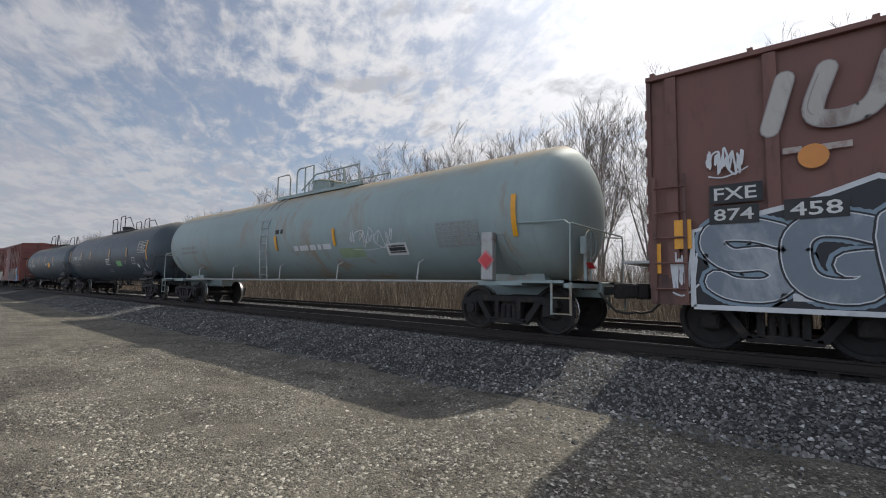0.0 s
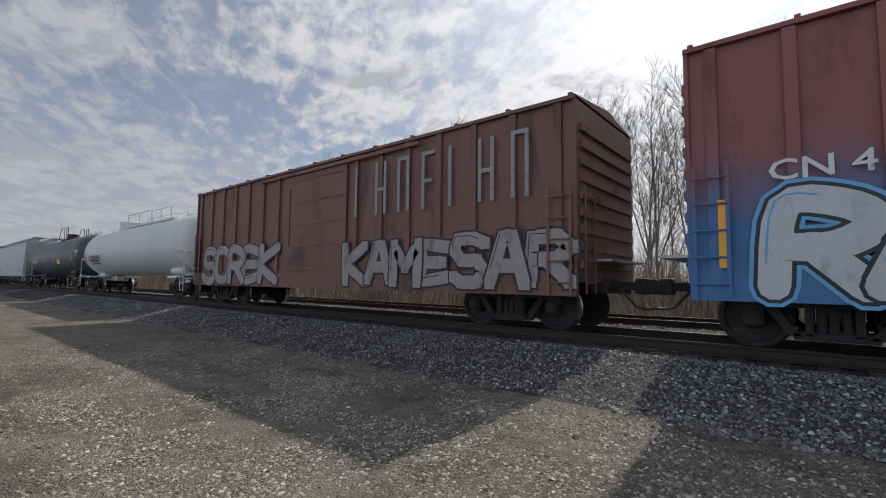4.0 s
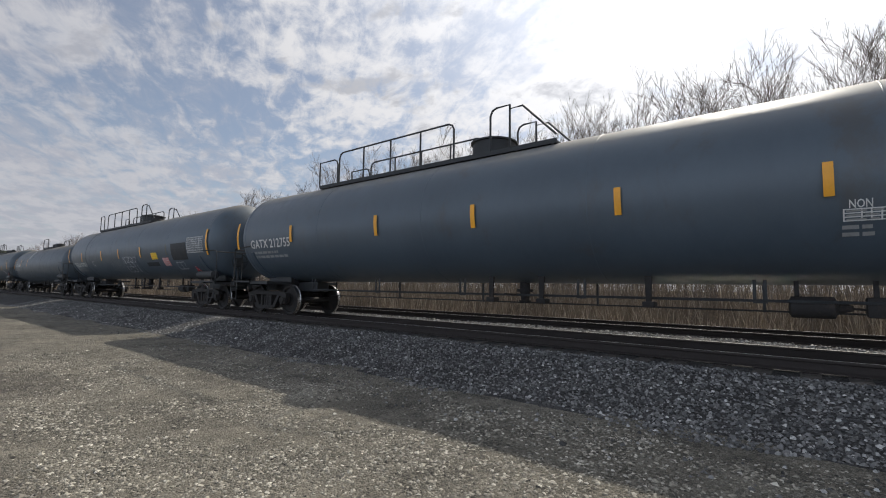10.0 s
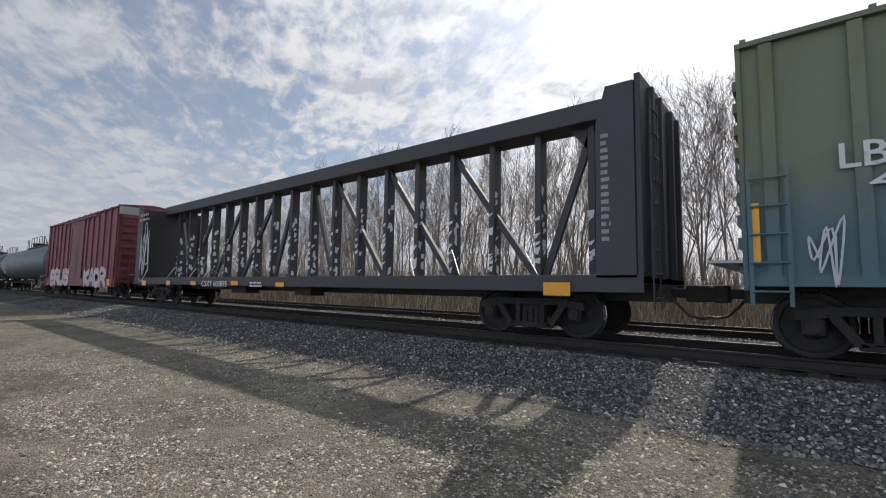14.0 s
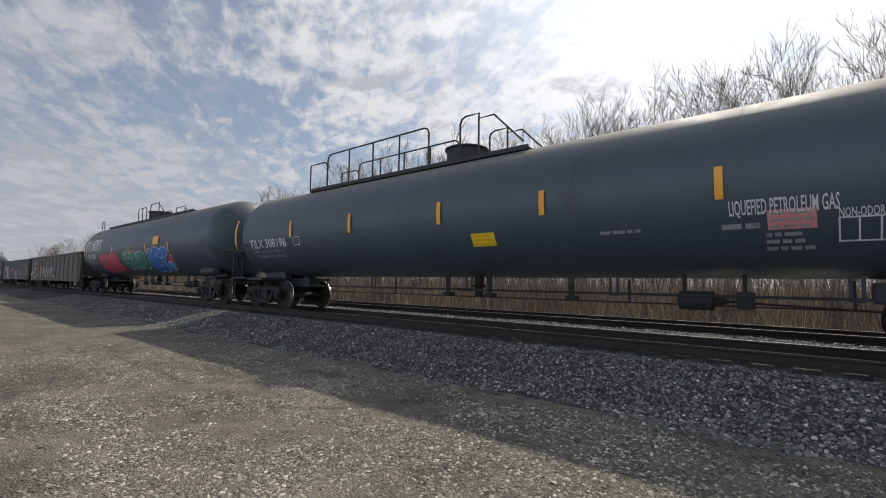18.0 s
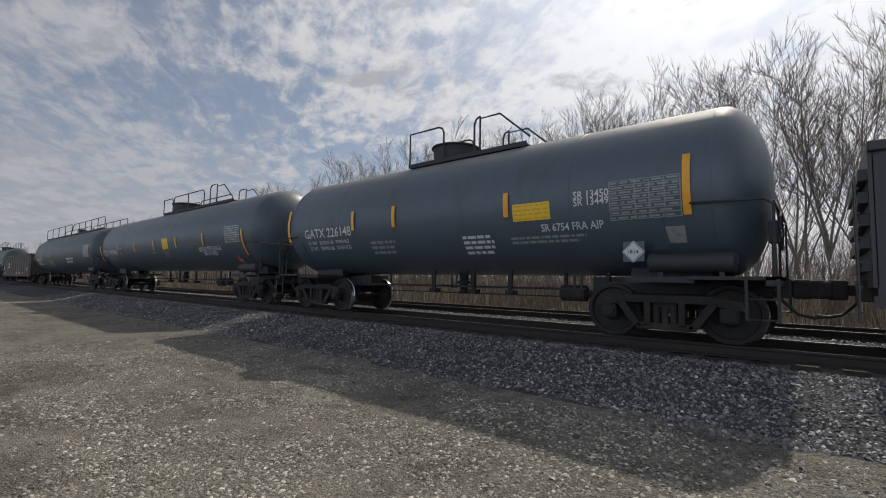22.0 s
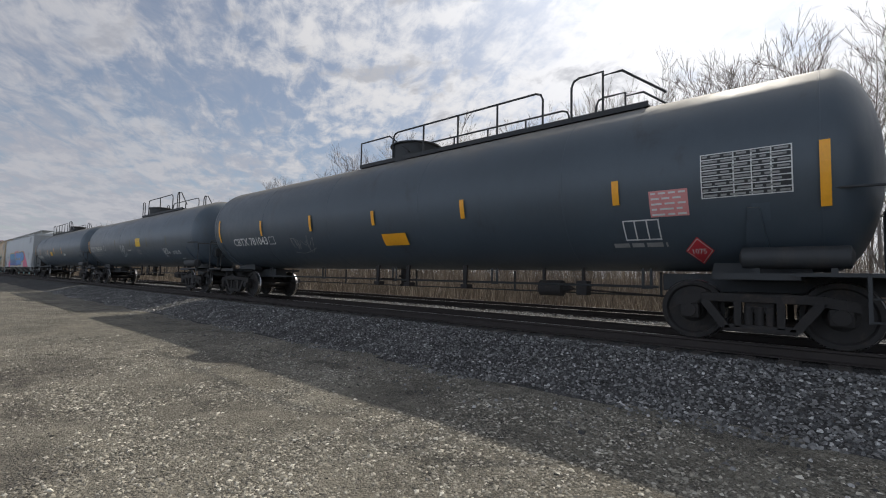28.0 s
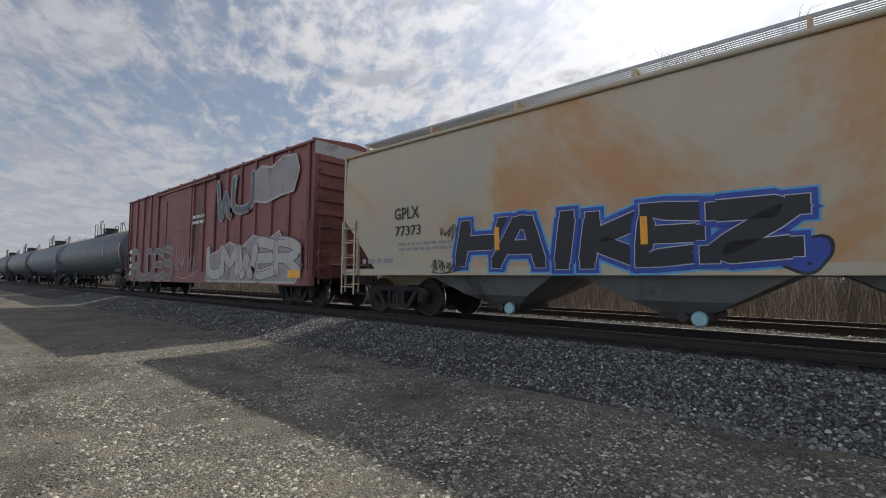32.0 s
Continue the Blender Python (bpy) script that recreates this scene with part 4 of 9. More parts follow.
def graffiti(car, side, u0, z0, u1, z1, count, fill, edge, inner=None, halo=None, seed=1, lean=0.15, label=""):
    """Spray paint: a row of swollen figures with an outline, a shine and an inner line; no letters."""
    rng = random.Random(seed)
    k = Kit()
    mats = [SPRAY[fill], SPRAY[edge], SPRAY[inner or edge], SPRAY[halo or edge]]
    w, h = (u1 - u0) / count, z1 - z0
    figures = []
    for i in range(count):
        cx, cz = u0 + w * (i + 0.5), (z0 + z1) / 2 + rng.uniform(-0.05, 0.05) * h
        rx, rz = w * rng.uniform(0.52, 0.62), h * rng.uniform(0.42, 0.52)
        pts = []
        n = 28
        ph, ph2, lob = rng.uniform(0, 6.28), rng.uniform(0, 6.28), rng.choice((2, 3, 3, 4))
        for j in range(n):
            a = 2 * math.pi * j / n
            ca, sa = math.cos(a), math.sin(a)
            sq = 2.8
            r = 1.0 / (abs(ca) ** sq + abs(sa) ** sq) ** (1 / sq)
            r *= 1 + 0.10 * math.sin(lob * a + ph) + 0.05 * math.sin(5 * a + ph2)
            pts.append((cx + rx * r * ca + lean * rz * r * sa, cz + rz * r * sa))
        figures.append((cx, cz, rx, rz, pts))
    if halo:
        for i, (cx, cz, rx, rz, pts) in enumerate(figures):
            blob(k, side, [(cx + (p[0] - cx) * (1 + 0.20 * w / rx), cz + (p[1] - cz) * (1 + 0.14 * h / rz * 0.5)) for p in pts], 0.0085 + 0.0003 * (i % 2), 3)
    for i, (cx, cz, rx, rz, pts) in enumerate(figures):
        lift = 0.0115 + 0.002 * (i % 2)
        blob(k, side, pts, lift, 1)
        t = min(0.055, 0.16 * min(rx, rz))
        blob(k, side, [(cx + (p[0] - cx) * (1 - t / rx), cz + (p[1] - cz) * (1 - t / rz)) for p in pts], lift + 0.0045, 0)
        for c in range(rng.choice((1, 2, 2))):
            ox, oz = cx + rng.uniform(-0.35, 0.35) * rx, cz + rng.uniform(-0.35, 0.35) * rz
            line = [(ox + rx * rng.uniform(-0.1, 0.1), oz - rz * 0.35), (ox + rx * rng.uniform(-0.25, 0.25), oz), (ox + rx * rng.uniform(-0.1, 0.1), oz + rz * 0.42)]
            stroke(k, side, line, t * 0.9, lift + 0.009, 1)
        arc = [(cx - rx * 0.62 + rx * 0.9 * s, cz + rz * (0.62 + 0.14 * math.sin(3.1 * s))) for s in (0, 0.2, 0.4, 0.6)]
        stroke(k, side, arc, t * 0.6, lift + 0.009, 2)
    return part("graffiti", k.mesh("graffiti", mats), car, label or "spray-painted graffiti in %s and %s" % (fill.replace("_", " "), edge.replace("_", " ")))


# skeletons of capitals on a grid of 9 by 9; points are (across, up), strokes are parted by commas
GLYPHS = {
    "A": "00 38 58 80,23 63", "B": "00 08 57 65 44 04,44 73 71 50 00", "C": "87 58 28 06 02 20 50 81", "D": "00 08 48 85 83 40 00", "E": "81 00 08 87,04 64", "F": "00 08 87,04 64",
    "G": "87 58 28 06 02 20 60 83 53", "H": "00 08,80 88,04 84", "I": "40 48", "J": "88 82 50 20 02", "K": "00 08,88 04 80", "L": "08 00 81", "M": "00 08 43 88 80", "N": "00 08 80 88",
    "O": "48 18 06 02 20 60 82 86 58 48", "P": "00 08 58 86 54 04", "R": "00 08 58 86 54 04,34 80", "S": "87 58 18 06 24 64 82 60 20 01", "T": "40 48,07 88", "U": "08 02 20 60 82 88",
    "V": "08 40 88", "W": "08 20 45 60 88", "X": "00 88,08 80", "Y": "40 44 08,44 88", "Z": "08 88 00 81"}


def piece(car, side, text, u0, z0, u1, z1, fill, edge, fat=0.26, rim=None, halo=None, edge_w=0.045, halo_w=0.10, soft=True, slits=False, over=0.12, lean=0.0, sway=0.06, seed=1, label="", cap=0.34):
    """A spray-painted word: fat letters that overlap, each with its fill, a thin rim, an outline and a common halo."""
    rng = random.Random(seed)
    mats = [SPRAY[fill], SPRAY[rim or edge], SPRAY[edge], SPRAY[halo or edge]]
    step = (u1 - u0) / len(text)
    letters = []
    for i, ch in enumerate(text):
        w = step * (1 + over)
        ox, oz = u0 + step * (i + 0.5) - w / 2, z0 + rng.uniform(0, sway)
        h = (z1 - z0) - (oz - z0) - rng.uniform(0, sway)
        f = min(fat, w * 0.36, h * (cap if slits or ch not in "EBSGRPAF" else cap * 0.77))
        tilt = lean + rng.uniform(-0.05, 0.05)
        strokes = []
        for run in GLYPHS[ch].split(","):
            pts = [(int(q[0]) / 8, int(q[1]) / 8) for q in run.split()]
            pts = [Vector((ox + f / 2 + (w - f) * a + tilt * h * (b - 0.5), oz + f / 2 + (h - f) * b)) for a, b in pts]
            line_ = [pts[0]]
            for j in range(len(pts) - 1):
                p = [pts[max(j - 1, 0)], pts[j], pts[j + 1], pts[min(j + 2, len(pts) - 1)]]
                for m in (0.25, 0.5, 0.75, 1.0):
                    curve = 0.5 * (2 * p[1] + (p[2] - p[0]) * m + (2 * p[0] - 5 * p[1] + 4 * p[2] - p[3]) * m * m + (3 * p[1] - p[0] - 3 * p[2] + p[3]) * m ** 3)
                    line_.append(curve if soft else p[1].lerp(p[2], m))
            strokes.append(line_)
        letters.append((i, f, strokes, ox, oz, w, h))
    layers = [(2, 2 * edge_w, 0.0110), (1, 0.03, 0.0140), (0, 0.0, 0.0165)] if rim else [(2, 2 * edge_w, 0.0110), (0, 0.0, 0.0150)]
    if halo:
        layers.insert(0, (3, 2 * (edge_w + halo_w), 0.0085))
    look_ = label or "spray-painted letter in %s with %s outline" % (fill.replace("_", " "), edge.replace("_", " "))
    for i, f, strokes, ox, oz, w, h in letters:
        k = Kit()
        for slot, extra, lift in layers:
            tier = 0.0 if slot == 3 else 0.0070 * (i % 3)
            q = 0
            for line_ in strokes:
                stroke(k, side, [tuple(p) for p in line_], f + extra, lift + tier + 0.0001 * (q % 14), slot)
                q += 1
                for p in (line_ if soft else line_[::4]):
                    rr = (f + extra) / 2 * (1.0 if soft else 1.2)
                    n = 10 if soft else 4
                    ring = [(p[0] + rr * math.cos(g), p[1] + rr * math.sin(g)) for g in [2 * math.pi * m / n + (0 if soft else 0.785) for m in range(n)]]
                    blob(k, side, ring, lift + tier + 0.0001 * (q % 14), slot, 1)
                    q += 1
        tier = 0.0190 + 0.0070 * (i % 3)
        if slits:
            for dx in ((-0.06, 0.10) if i % 2 else (0.0,)):
                stroke(k, side, [(ox + w * (0.48 + dx), oz + h * f_) for f_ in (0.56, 0.66, 0.78)], 0.035, tier, 2)
        shine = strokes[0]
        m = len(shine) // 3
        if rim is None and m >= 2:
            stroke(k, side, [(p[0] - f * 0.25, p[1] + f * 0.22) for p in shine[1:1 + m]], f * 0.07, tier + 0.001, 3 if halo else 2)
        part("painted_letter", k.mesh("painted_letter", mats), car, look_)


def swoosh(car, side, pts, fill, edge, label, e=0.0086, t=0.07):
    """A flat cloud of spray paint within an outline, with a darker upper edge."""
    k = Kit()
    blob(k, side, pts, e, 0, 4)
    stroke(k, side, pts + pts[:1], t, e + 0.0016, 1)
    return part("graffiti", k.mesh("graffiti", [SPRAY[fill], SPRAY[edge]]), car, label)


def painted_word(car, side, text, u0, z0, u1, z1, fill="bone", edge="black", e=0.03):
    """Big outlined spray-painted capitals, one mesh a word."""
    k = Kit()
    w = (u1 - u0) / len(text)
    for slot, fat, lift in ((1, 0.055, 0.0), (0, 0.018, 0.006)):
        for i, ch in enumerate(text):
            cu = bpy.data.curves.new("word", "FONT")
            cu.body, cu.size, cu.offset = ch, 1.0, fat
            cu.resolution_u = 2
            ob = bpy.data.objects.new("word", cu)
            me = bpy.data.meshes.new_from_object(ob)
            xs_, ys_ = [v.co.x for v in me.vertices], [v.co.y for v in me.vertices]
            x0, x1, y0, y1 = min(xs_), max(xs_), min(ys_), max(ys_)
            grow = 0.0 if slot == 0 else 0.035
            slim = 0.30 * w if ch == "I" else 0.0
            pts = [side(u0 + w * i + w * 0.04 + slim - grow + (w * 0.92 - 2 * slim + 2 * grow) * (v.co.x - x0) / (x1 - x0), z0 - grow + (z1 - z0 + 2 * grow) * (v.co.y - y0) / (y1 - y0), e + lift + 0.0006 * (i % 2)) for v in me.vertices]
            k.add(pts, [tuple(p.vertices) for p in me.polygons], slot)
            bpy.data.objects.remove(ob)
            bpy.data.meshes.remove(me)
    return part("graffiti", k.mesh("graffiti", [SPRAY[fill], SPRAY[edge]]), car, "silver spray-painted capitals with dark outlines")


def spot(car, side, u, z, r, mat):
    k = Kit()
    blob(k, side, [(u + r * math.cos(a), z + r * math.sin(a)) for a in [2 * math.pi * j / 18 for j in range(18)]], 0.012, 0, 2)
    return part("graffiti", k.mesh("graffiti", mat), car, "round spot of spray paint")


def scrawl(car, side, u, z, w, h, mat, seed=1, loops=7, t=0.035, label="thin spray-painted tag"):
    """A quick tag: a run of loops and hooks with a swash under it; no letters."""
    rng = random.Random(seed)
    k = Kit()
    loops = int(loops * 1.5 + 0.5)
    step = w / loops
    runs, pts = [], []
    for i in range(loops):
        x, up = u + step * (i + 0.5), rng.random() < 0.5
        for m in range(rng.choice((3, 4, 5))):
            high = (m % 2 == 0) == up
            pts.append((x + step * rng.uniform(-0.75, 0.75), z + h * (rng.uniform(0.6, 1.0) if high else rng.uniform(0.0, 0.4))))
        if rng.random() < 0.3:
            runs.append(pts)
            pts = []
    runs.append(pts)
    if loops > 3:
        runs.append([(u + w * 0.05, z + h * 0.02), (u + w * 0.4, z - h * 0.06), (u + w * 0.75, z + h * 0.05), (u + w * 1.05, z + h * 0.22)])
    lift = 0.010
    for pts in runs:
        if len(pts) < 2:
            continue
        line = []
        for i in range(len(pts) - 1):
            p = [Vector(pts[max(i - 1, 0)]), Vector(pts[i]), Vector(pts[i + 1]), Vector(pts[min(i + 2, len(pts) - 1)])]
            for s in (0, 0.2, 0.4, 0.6, 0.8):
                q = 0.5 * (2 * p[1] + (p[2] - p[0]) * s + (2 * p[0] - 5 * p[1] + 4 * p[2] - p[3]) * s * s + (3 * p[1] - p[0] - 3 * p[2] + p[3]) * s ** 3)
                line.append((q[0], q[1]))
        line.append(pts[-1])
        stroke(k, side, line, t * rng.uniform(0.42, 0.68), lift, 0, 0.00008)
        lift += 0.00008 * len(line)
    return part("graffiti", k.mesh("graffiti", mat), car, label)


def blocks(car, side, u, z, w, h, count, mat, name="lettering", label="large faded company lettering drawn as plain blocks", gap=0.5):
    k = Kit()
    step = w / count
    for i in range(count):
        x = u + step * (i + gap / 2)
        b = step * (1 - gap)
        t = min(b, h) * (0.22 if gap > 0.4 else 0.34)
        form = (i * 5 + count) % 4
        patch(car, side, x, z, x + t, z + h, mat, e=0.020, rows=2, k=k)
        if form in (0, 1):
            patch(car, side, x + b - t, z, x + b, z + h, mat, e=0.020, rows=2, k=k)
        if form in (1, 2):
            patch(car, side, x + t, z + h - t, x + b - t * (form == 1), z + h, mat, e=0.020, rows=2, k=k)
        if form in (0, 2):
            patch(car, side, x + t, z + h * 0.45, x + b - t, z + h * 0.45 + t, mat, e=0.020, rows=2, k=k)
    return part(name, k.mesh(name, mat), car, label)


def shield(car, side, u0, z0, u1, z1, mat):
    """A company shield: its outline alone, with plain bars for the name."""
    k = Kit()
    half = [(0.5, 1.0), (0.62, 0.93), (0.85, 0.97), (0.97, 0.86), (0.90, 0.70), (0.95, 0.50), (0.98, 0.32), (0.82, 0.14), (0.5, 0.0)]
    line = half + [(1 - a, b) for a, b in reversed(half[:-1])]
    stroke(k, side, [(u0 + (u1 - u0) * a, z0 + (z1 - z0) * b) for a, b in line], 0.035, 0.022, 0)
    for b, s in ((0.68, 0.34), (0.46, 0.38), (0.24, 0.16)):
        for i in range(5):
            m = (u0 + u1) / 2 + (u1 - u0) * s * (i / 2 - 1)
            patch(car, side, m - 0.05, z0 + (z1 - z0) * b, m + 0.03, z0 + (z1 - z0) * (b + 0.10), mat, e=0.022, rows=1, k=k)
    return part("emblem", k.mesh("emblem", mat), car, "faded pinkish shield emblem with plain bars")


# ---------------------------------------------------------------- shared small parts
def ladder(name, height, width, rungs, mat, r=0.016):
    k = Kit()
    for x in (0, width):
        k.bar((x, 0, 0), (x, 0, height), 0.05, 0.014)
    for i in range(rungs):
        z = height * (i + 0.5) / rungs
        k.tube([(0, -0.02, z), (width, -0.02, z)], r, 5)
    return k.mesh(name, mat)


def hoop(x0, x1, y, z0, z1, posts, mat, left="round", right="round", mid=False, r=0.024):
    """A guard rail of bent tube: round, straight or sloping at each end."""
    k = Kit()
    c = 0.16
    a = {"round": [(x0, z0), (x0, z1 - c), (x0 + c * 0.3, z1 - c * 0.3), (x0 + c, z1)], "square": [(x0, z0), (x0, z1)], "slope": [(x0 - 0.75, z0 + 0.12), (x0, z1)]}[left]
    b = {"round": [(x1 - c, z1), (x1 - c * 0.3, z1 - c * 0.3), (x1, z1 - c), (x1, z0)], "square": [(x1, z1), (x1, z0)], "slope": [(x1, z1), (x1 + 0.75, z0 + 0.12)]}[right]
    k.tube([(p[0], y, p[1]) for p in a + b], r, 6)
    for i in range(posts):
        x = x0 + (x1 - x0) * (i + 1) / (posts + 1)
        k.tube([(x, y, z0), (x, y, z1)], r, 6)
    if mid and x1 - x0 > 0.8:
        k.tube([(x0, y, (z0 + z1) / 2), (x1, y, (z0 + z1) / 2)], r * 0.55, 5)
    return k.mesh("guard_rail", mat)


def slatted_walk(length, width, mat, pitch=0.09, name="roof_walk"):
    k = Kit()
    n = int(length / pitch)
    for i in range(13):
        y = -width / 2 + width * i / 12
        k.bar((-length / 2, y, 0), (length / 2, y, 0), 0.006, 0.05 if i in (0, 12) else 0.016)
    for i in range(n + 1):
        x = -length / 2 + length * i / n
        k.add([(x, -width / 2, -0.012), (x, width / 2, -0.012), (x, width / 2, 0.012), (x, -width / 2, 0.012)], [(0, 1, 2, 3)])
    return k.mesh(name, mat)


# ---------------------------------------------------------------- tank cars
def tank_car(left, right, paint, r, zc, label, name="tank_car", bands=(), platform=(-1.6, 1.6), dome=(0.0, 0.42, 0.5), hoops=(), strips=(), strip_z=None, end_strips=True, pipe=True, trim=None, air=True):
    """left and right are the shell's ends along the train; x runs from the shell's middle."""
    L = right - left
    car = thing(name, label, "tank car", "cars of the freight train", ((left + right) / 2, TRACK, RAIL))
    trim = trim or BLACK_DULL
    head = 0.62
    prof = [(-L / 2 + head * (1 - math.cos(a)), r * math.sin(a)) for a in [0.02, 0.2, 0.4, 0.6, 0.8, 1.0, 1.2, 1.4, 1.571]]
    for b in bands:
        prof += [(b - 0.16, r), (b - 0.158, r + 0.012), (b + 0.158, r + 0.012), (b + 0.16, r)]
    prof += [(L / 2 - head * (1 - math.cos(a)), r * math.sin(a)) for a in [1.571, 1.4, 1.2, 1.0, 0.8, 0.6, 0.4, 0.2, 0.02]]
    k = Kit().lathe(prof, 56, "x", (0, 0, zc))
    part("shell", k.mesh("shell", paint, 30), car)
    seam = Kit().lathe([(-0.014, r - 0.002), (-0.008, r + 0.005), (0.008, r + 0.005), (0.014, r - 0.002)], 56, "x", (0, 0, zc), caps=False).mesh("weld_seam", paint, 60)
    for i in range(6):
        part("weld_seam", seam, car, at=(-L / 2 + head + (L - 2 * head) * (i + 0.02) / 5.04, 0, 0))
    running_gear(car, L, 1.42, 0.72)
    for s in (-1, 1):
        k = Kit()
        x = s * L / 2
        k.box((x - s * 2.9, -0.22, 0.72), (x + s * 0.18, 0.22, 1.02), bevel=0.02)
        k.box((x - s * 1.92, -1.35, 0.93), (x - s * 0.92, 1.35, 1.02))
        part("draft_sill", k.mesh("draft_sill", trim), car)
        for y in (-1, 1):
            k = Kit().prism([(x - s * 2.08, 1.0), (x - s * 0.80, 1.0), (x - s * 0.95, zc - r * 0.55), (x - s * 1.92, zc - r * 0.55)][::s], y * 0.475 - 0.125, y * 0.475 + 0.125)
            part("saddle", k.mesh("saddle", trim), car)
        k = Kit()
        k.box((x - s * 1.0, -1.42, 0.98), (x + s * 0.12, 1.42, 1.03))
        k.box((x - s * 0.05, -1.42, 0.90), (x + s * 0.12, 1.42, 1.03))
        part("end_platform", k.mesh("end_platform", trim), car)
        k = Kit()
        hx = x + s * 0.06
        k.tube([(hx, -1.38, 1.0), (hx, -1.38, 2.02), (hx - s * 0.1, -1.38, 2.1), (x - s * 0.95, -1.42, 2.12)], 0.02, 6)
        k.tube([(hx, -1.36, 2.05), (hx, 1.36, 2.05)], 0.02, 6)
        k.tube([(hx, 1.38, 1.0), (hx, 1.38, 2.02), (x - s * 0.95, 1.42, 2.12)], 0.02, 6)
        k.tube([(hx, -0.45, 1.0), (hx, -0.45, 2.05)], 0.018, 6)
        part("end_handrail", k.mesh("end_handrail", trim), car)
        for y in (-1.44, 1.44):
            k = Kit()
            for q in (-0.09, 0.27):
                k.bar((x - s * q, y, 1.0), (x - s * q, y, 0.42), 0.04, 0.014)
            for z in (0.44, 0.72):
                k.tube([(x + s * 0.09, y, z), (x - s * 0.27, y, z)], 0.014, 5)
            part("step", k.mesh("step", trim), car)
    face = round_side(r, zc)
    rows = [face(q * (0.19 - 0.02 * i), 1.04 + 0.15 * i, e) for i in range(7) for q, e in ((-1, -0.01), (-1, 0.03), (1, 0.03), (1, -0.01))]
    web = Kit().add(rows, [(4 * i + j, 4 * i + j + 1, 4 * i + j + 5, 4 * i + j + 4) for i in range(6) for j in range(3)] + [(24, 25, 26, 27)])
    web = web.mesh("bolster_web", paint)
    for s in (-1, 1):
        part("bolster_web", web, car, at=(L / 2 - 1.42 if s > 0 else -L / 2 + 1.0, 0, 0))
    k = Kit().lathe([(-0.62, 0.05), (-0.58, 0.15), (0.58, 0.15), (0.62, 0.05)], 16, "x", (L / 2 - 1.0, -1.18, 1.24))
    k.box((L / 2 - 1.45, -1.22, 1.02), (L / 2 - 1.38, -1.12, 1.12)).box((L / 2 - 0.62, -1.22, 1.02), (L / 2 - 0.55, -1.12, 1.12))
    if air:
        part("air_tank", k.mesh("air_tank", trim, 40), car)
    k = Kit()
    hx, hz = L / 2 + 0.10, 1.72
    k.tube([(hx, -0.55 + 0.28 * math.cos(0.3927 * i), hz + 0.28 * math.sin(0.3927 * i)) for i in range(17)], 0.014, 5)
    for i in range(5):
        k.tube([(hx - 0.03, -0.55, hz), (hx, -0.55 + 0.28 * math.cos(1.2566 * i), hz + 0.28 * math.sin(1.2566 * i))], 0.010, 4)
    k.box((hx - 0.16, -0.68, hz - 0.18), (hx - 0.03, -0.42, hz + 0.16), bevel=0.02)
    k.bar((hx - 0.1, -0.55, 1.0), (hx - 0.1, -0.55, hz - 0.1), 0.06, 0.05)
    part("brake_wheel", k.mesh("brake_wheel", trim), car)
    if pipe:
        k = Kit()
        k.tube([(-L / 2 + 2.9, -0.5, 0.78), (L / 2 - 2.9, -0.5, 0.78)], 0.024, 6)
        k.tube([(-L / 2 + 2.9, 0.35, 0.60), (L / 2 - 2.9, 0.35, 0.60)], 0.016, 6)
        part("brake_pipe", k.mesh("brake_pipe", trim), car)
        n = max(3, int((L - 6) / 2.3))
        hang = Kit().prism([(-0.075, 1.1), (-0.075, 0.74), (0.105, 0.74), (0.105, 1.1), (0.06, 1.1), (0.06, 0.785), (-0.03, 0.785), (-0.03, 1.1)], -0.51, -0.49).mesh("pipe_hanger", trim)
        rear = Kit().bar((0.02, 0.35, 1.05), (0.02, 0.35, 0.58), 0.04, 0.03).mesh("pipe_hanger", trim)
        for i in range(n):
            part("pipe_hanger", hang, car, at=(-L / 2 + 3.1 + (L - 6.2) * i / (n - 1), 0, 0))
            part("pipe_hanger", rear, car, at=(-L / 2 + 3.1 + (L - 6.2) * i / (n - 1), 0, 0))
        x = L * 0.24
        k = Kit().lathe([(-0.30, 0.10), (-0.27, 0.16), (0.22, 0.16), (0.26, 0.08), (0.42, 0.04)], 14, "x", (x, -0.35, 0.70))
        k.box((x + 0.55, -0.5, 0.58), (x + 0.78, -0.25, 0.86), bevel=0.03)
        k.bar((x - 0.2, -0.35, 0.8), (x - 0.2, -0.35, 1.15), 0.06, 0.05).bar((x + 0.66, -0.37, 0.8), (x + 0.66, -0.37, 1.15), 0.06, 0.05)
        k.tube([(x + 0.3, -0.35, 0.7), (x + 1.6, -0.3, 0.64), (x + 2.6, -0.2, 0.6)], 0.018, 5)
        part("brake_cylinder", k.mesh("brake_cylinder", IRON, 40), car)
        k = Kit().lathe([(0.60, 0.05), (0.60, 0.13), (0.66, 0.13), (0.66, 0.09), (0.84, 0.11), (0.84, 0.17), (0.90, 0.17), (0.90, 0.11), (1.14, 0.11)], 12, "z", (0.0, -0.1, 0.0))
        k.bar((0.0, -0.1, 0.78), (0.0, -0.95, 0.80), 0.035, 0.035)
        part("bottom_outlet", k.mesh("bottom_outlet", IRON, 40), car)
        for u in (-0.55, 0.62, L * 0.13):
            k = Kit().prism([(u - 0.05, 1.16), (u + 0.07, 1.16), (u + 0.05, 0.66), (u - 0.03, 0.66)], -0.62, -0.57)
            k.box((u - 0.09, -0.66, 0.62), (u + 0.11, -0.44, 0.72), bevel=0.015)
            part("guard_bracket", k.mesh("guard_bracket", IRON), car)
    top = zc + r
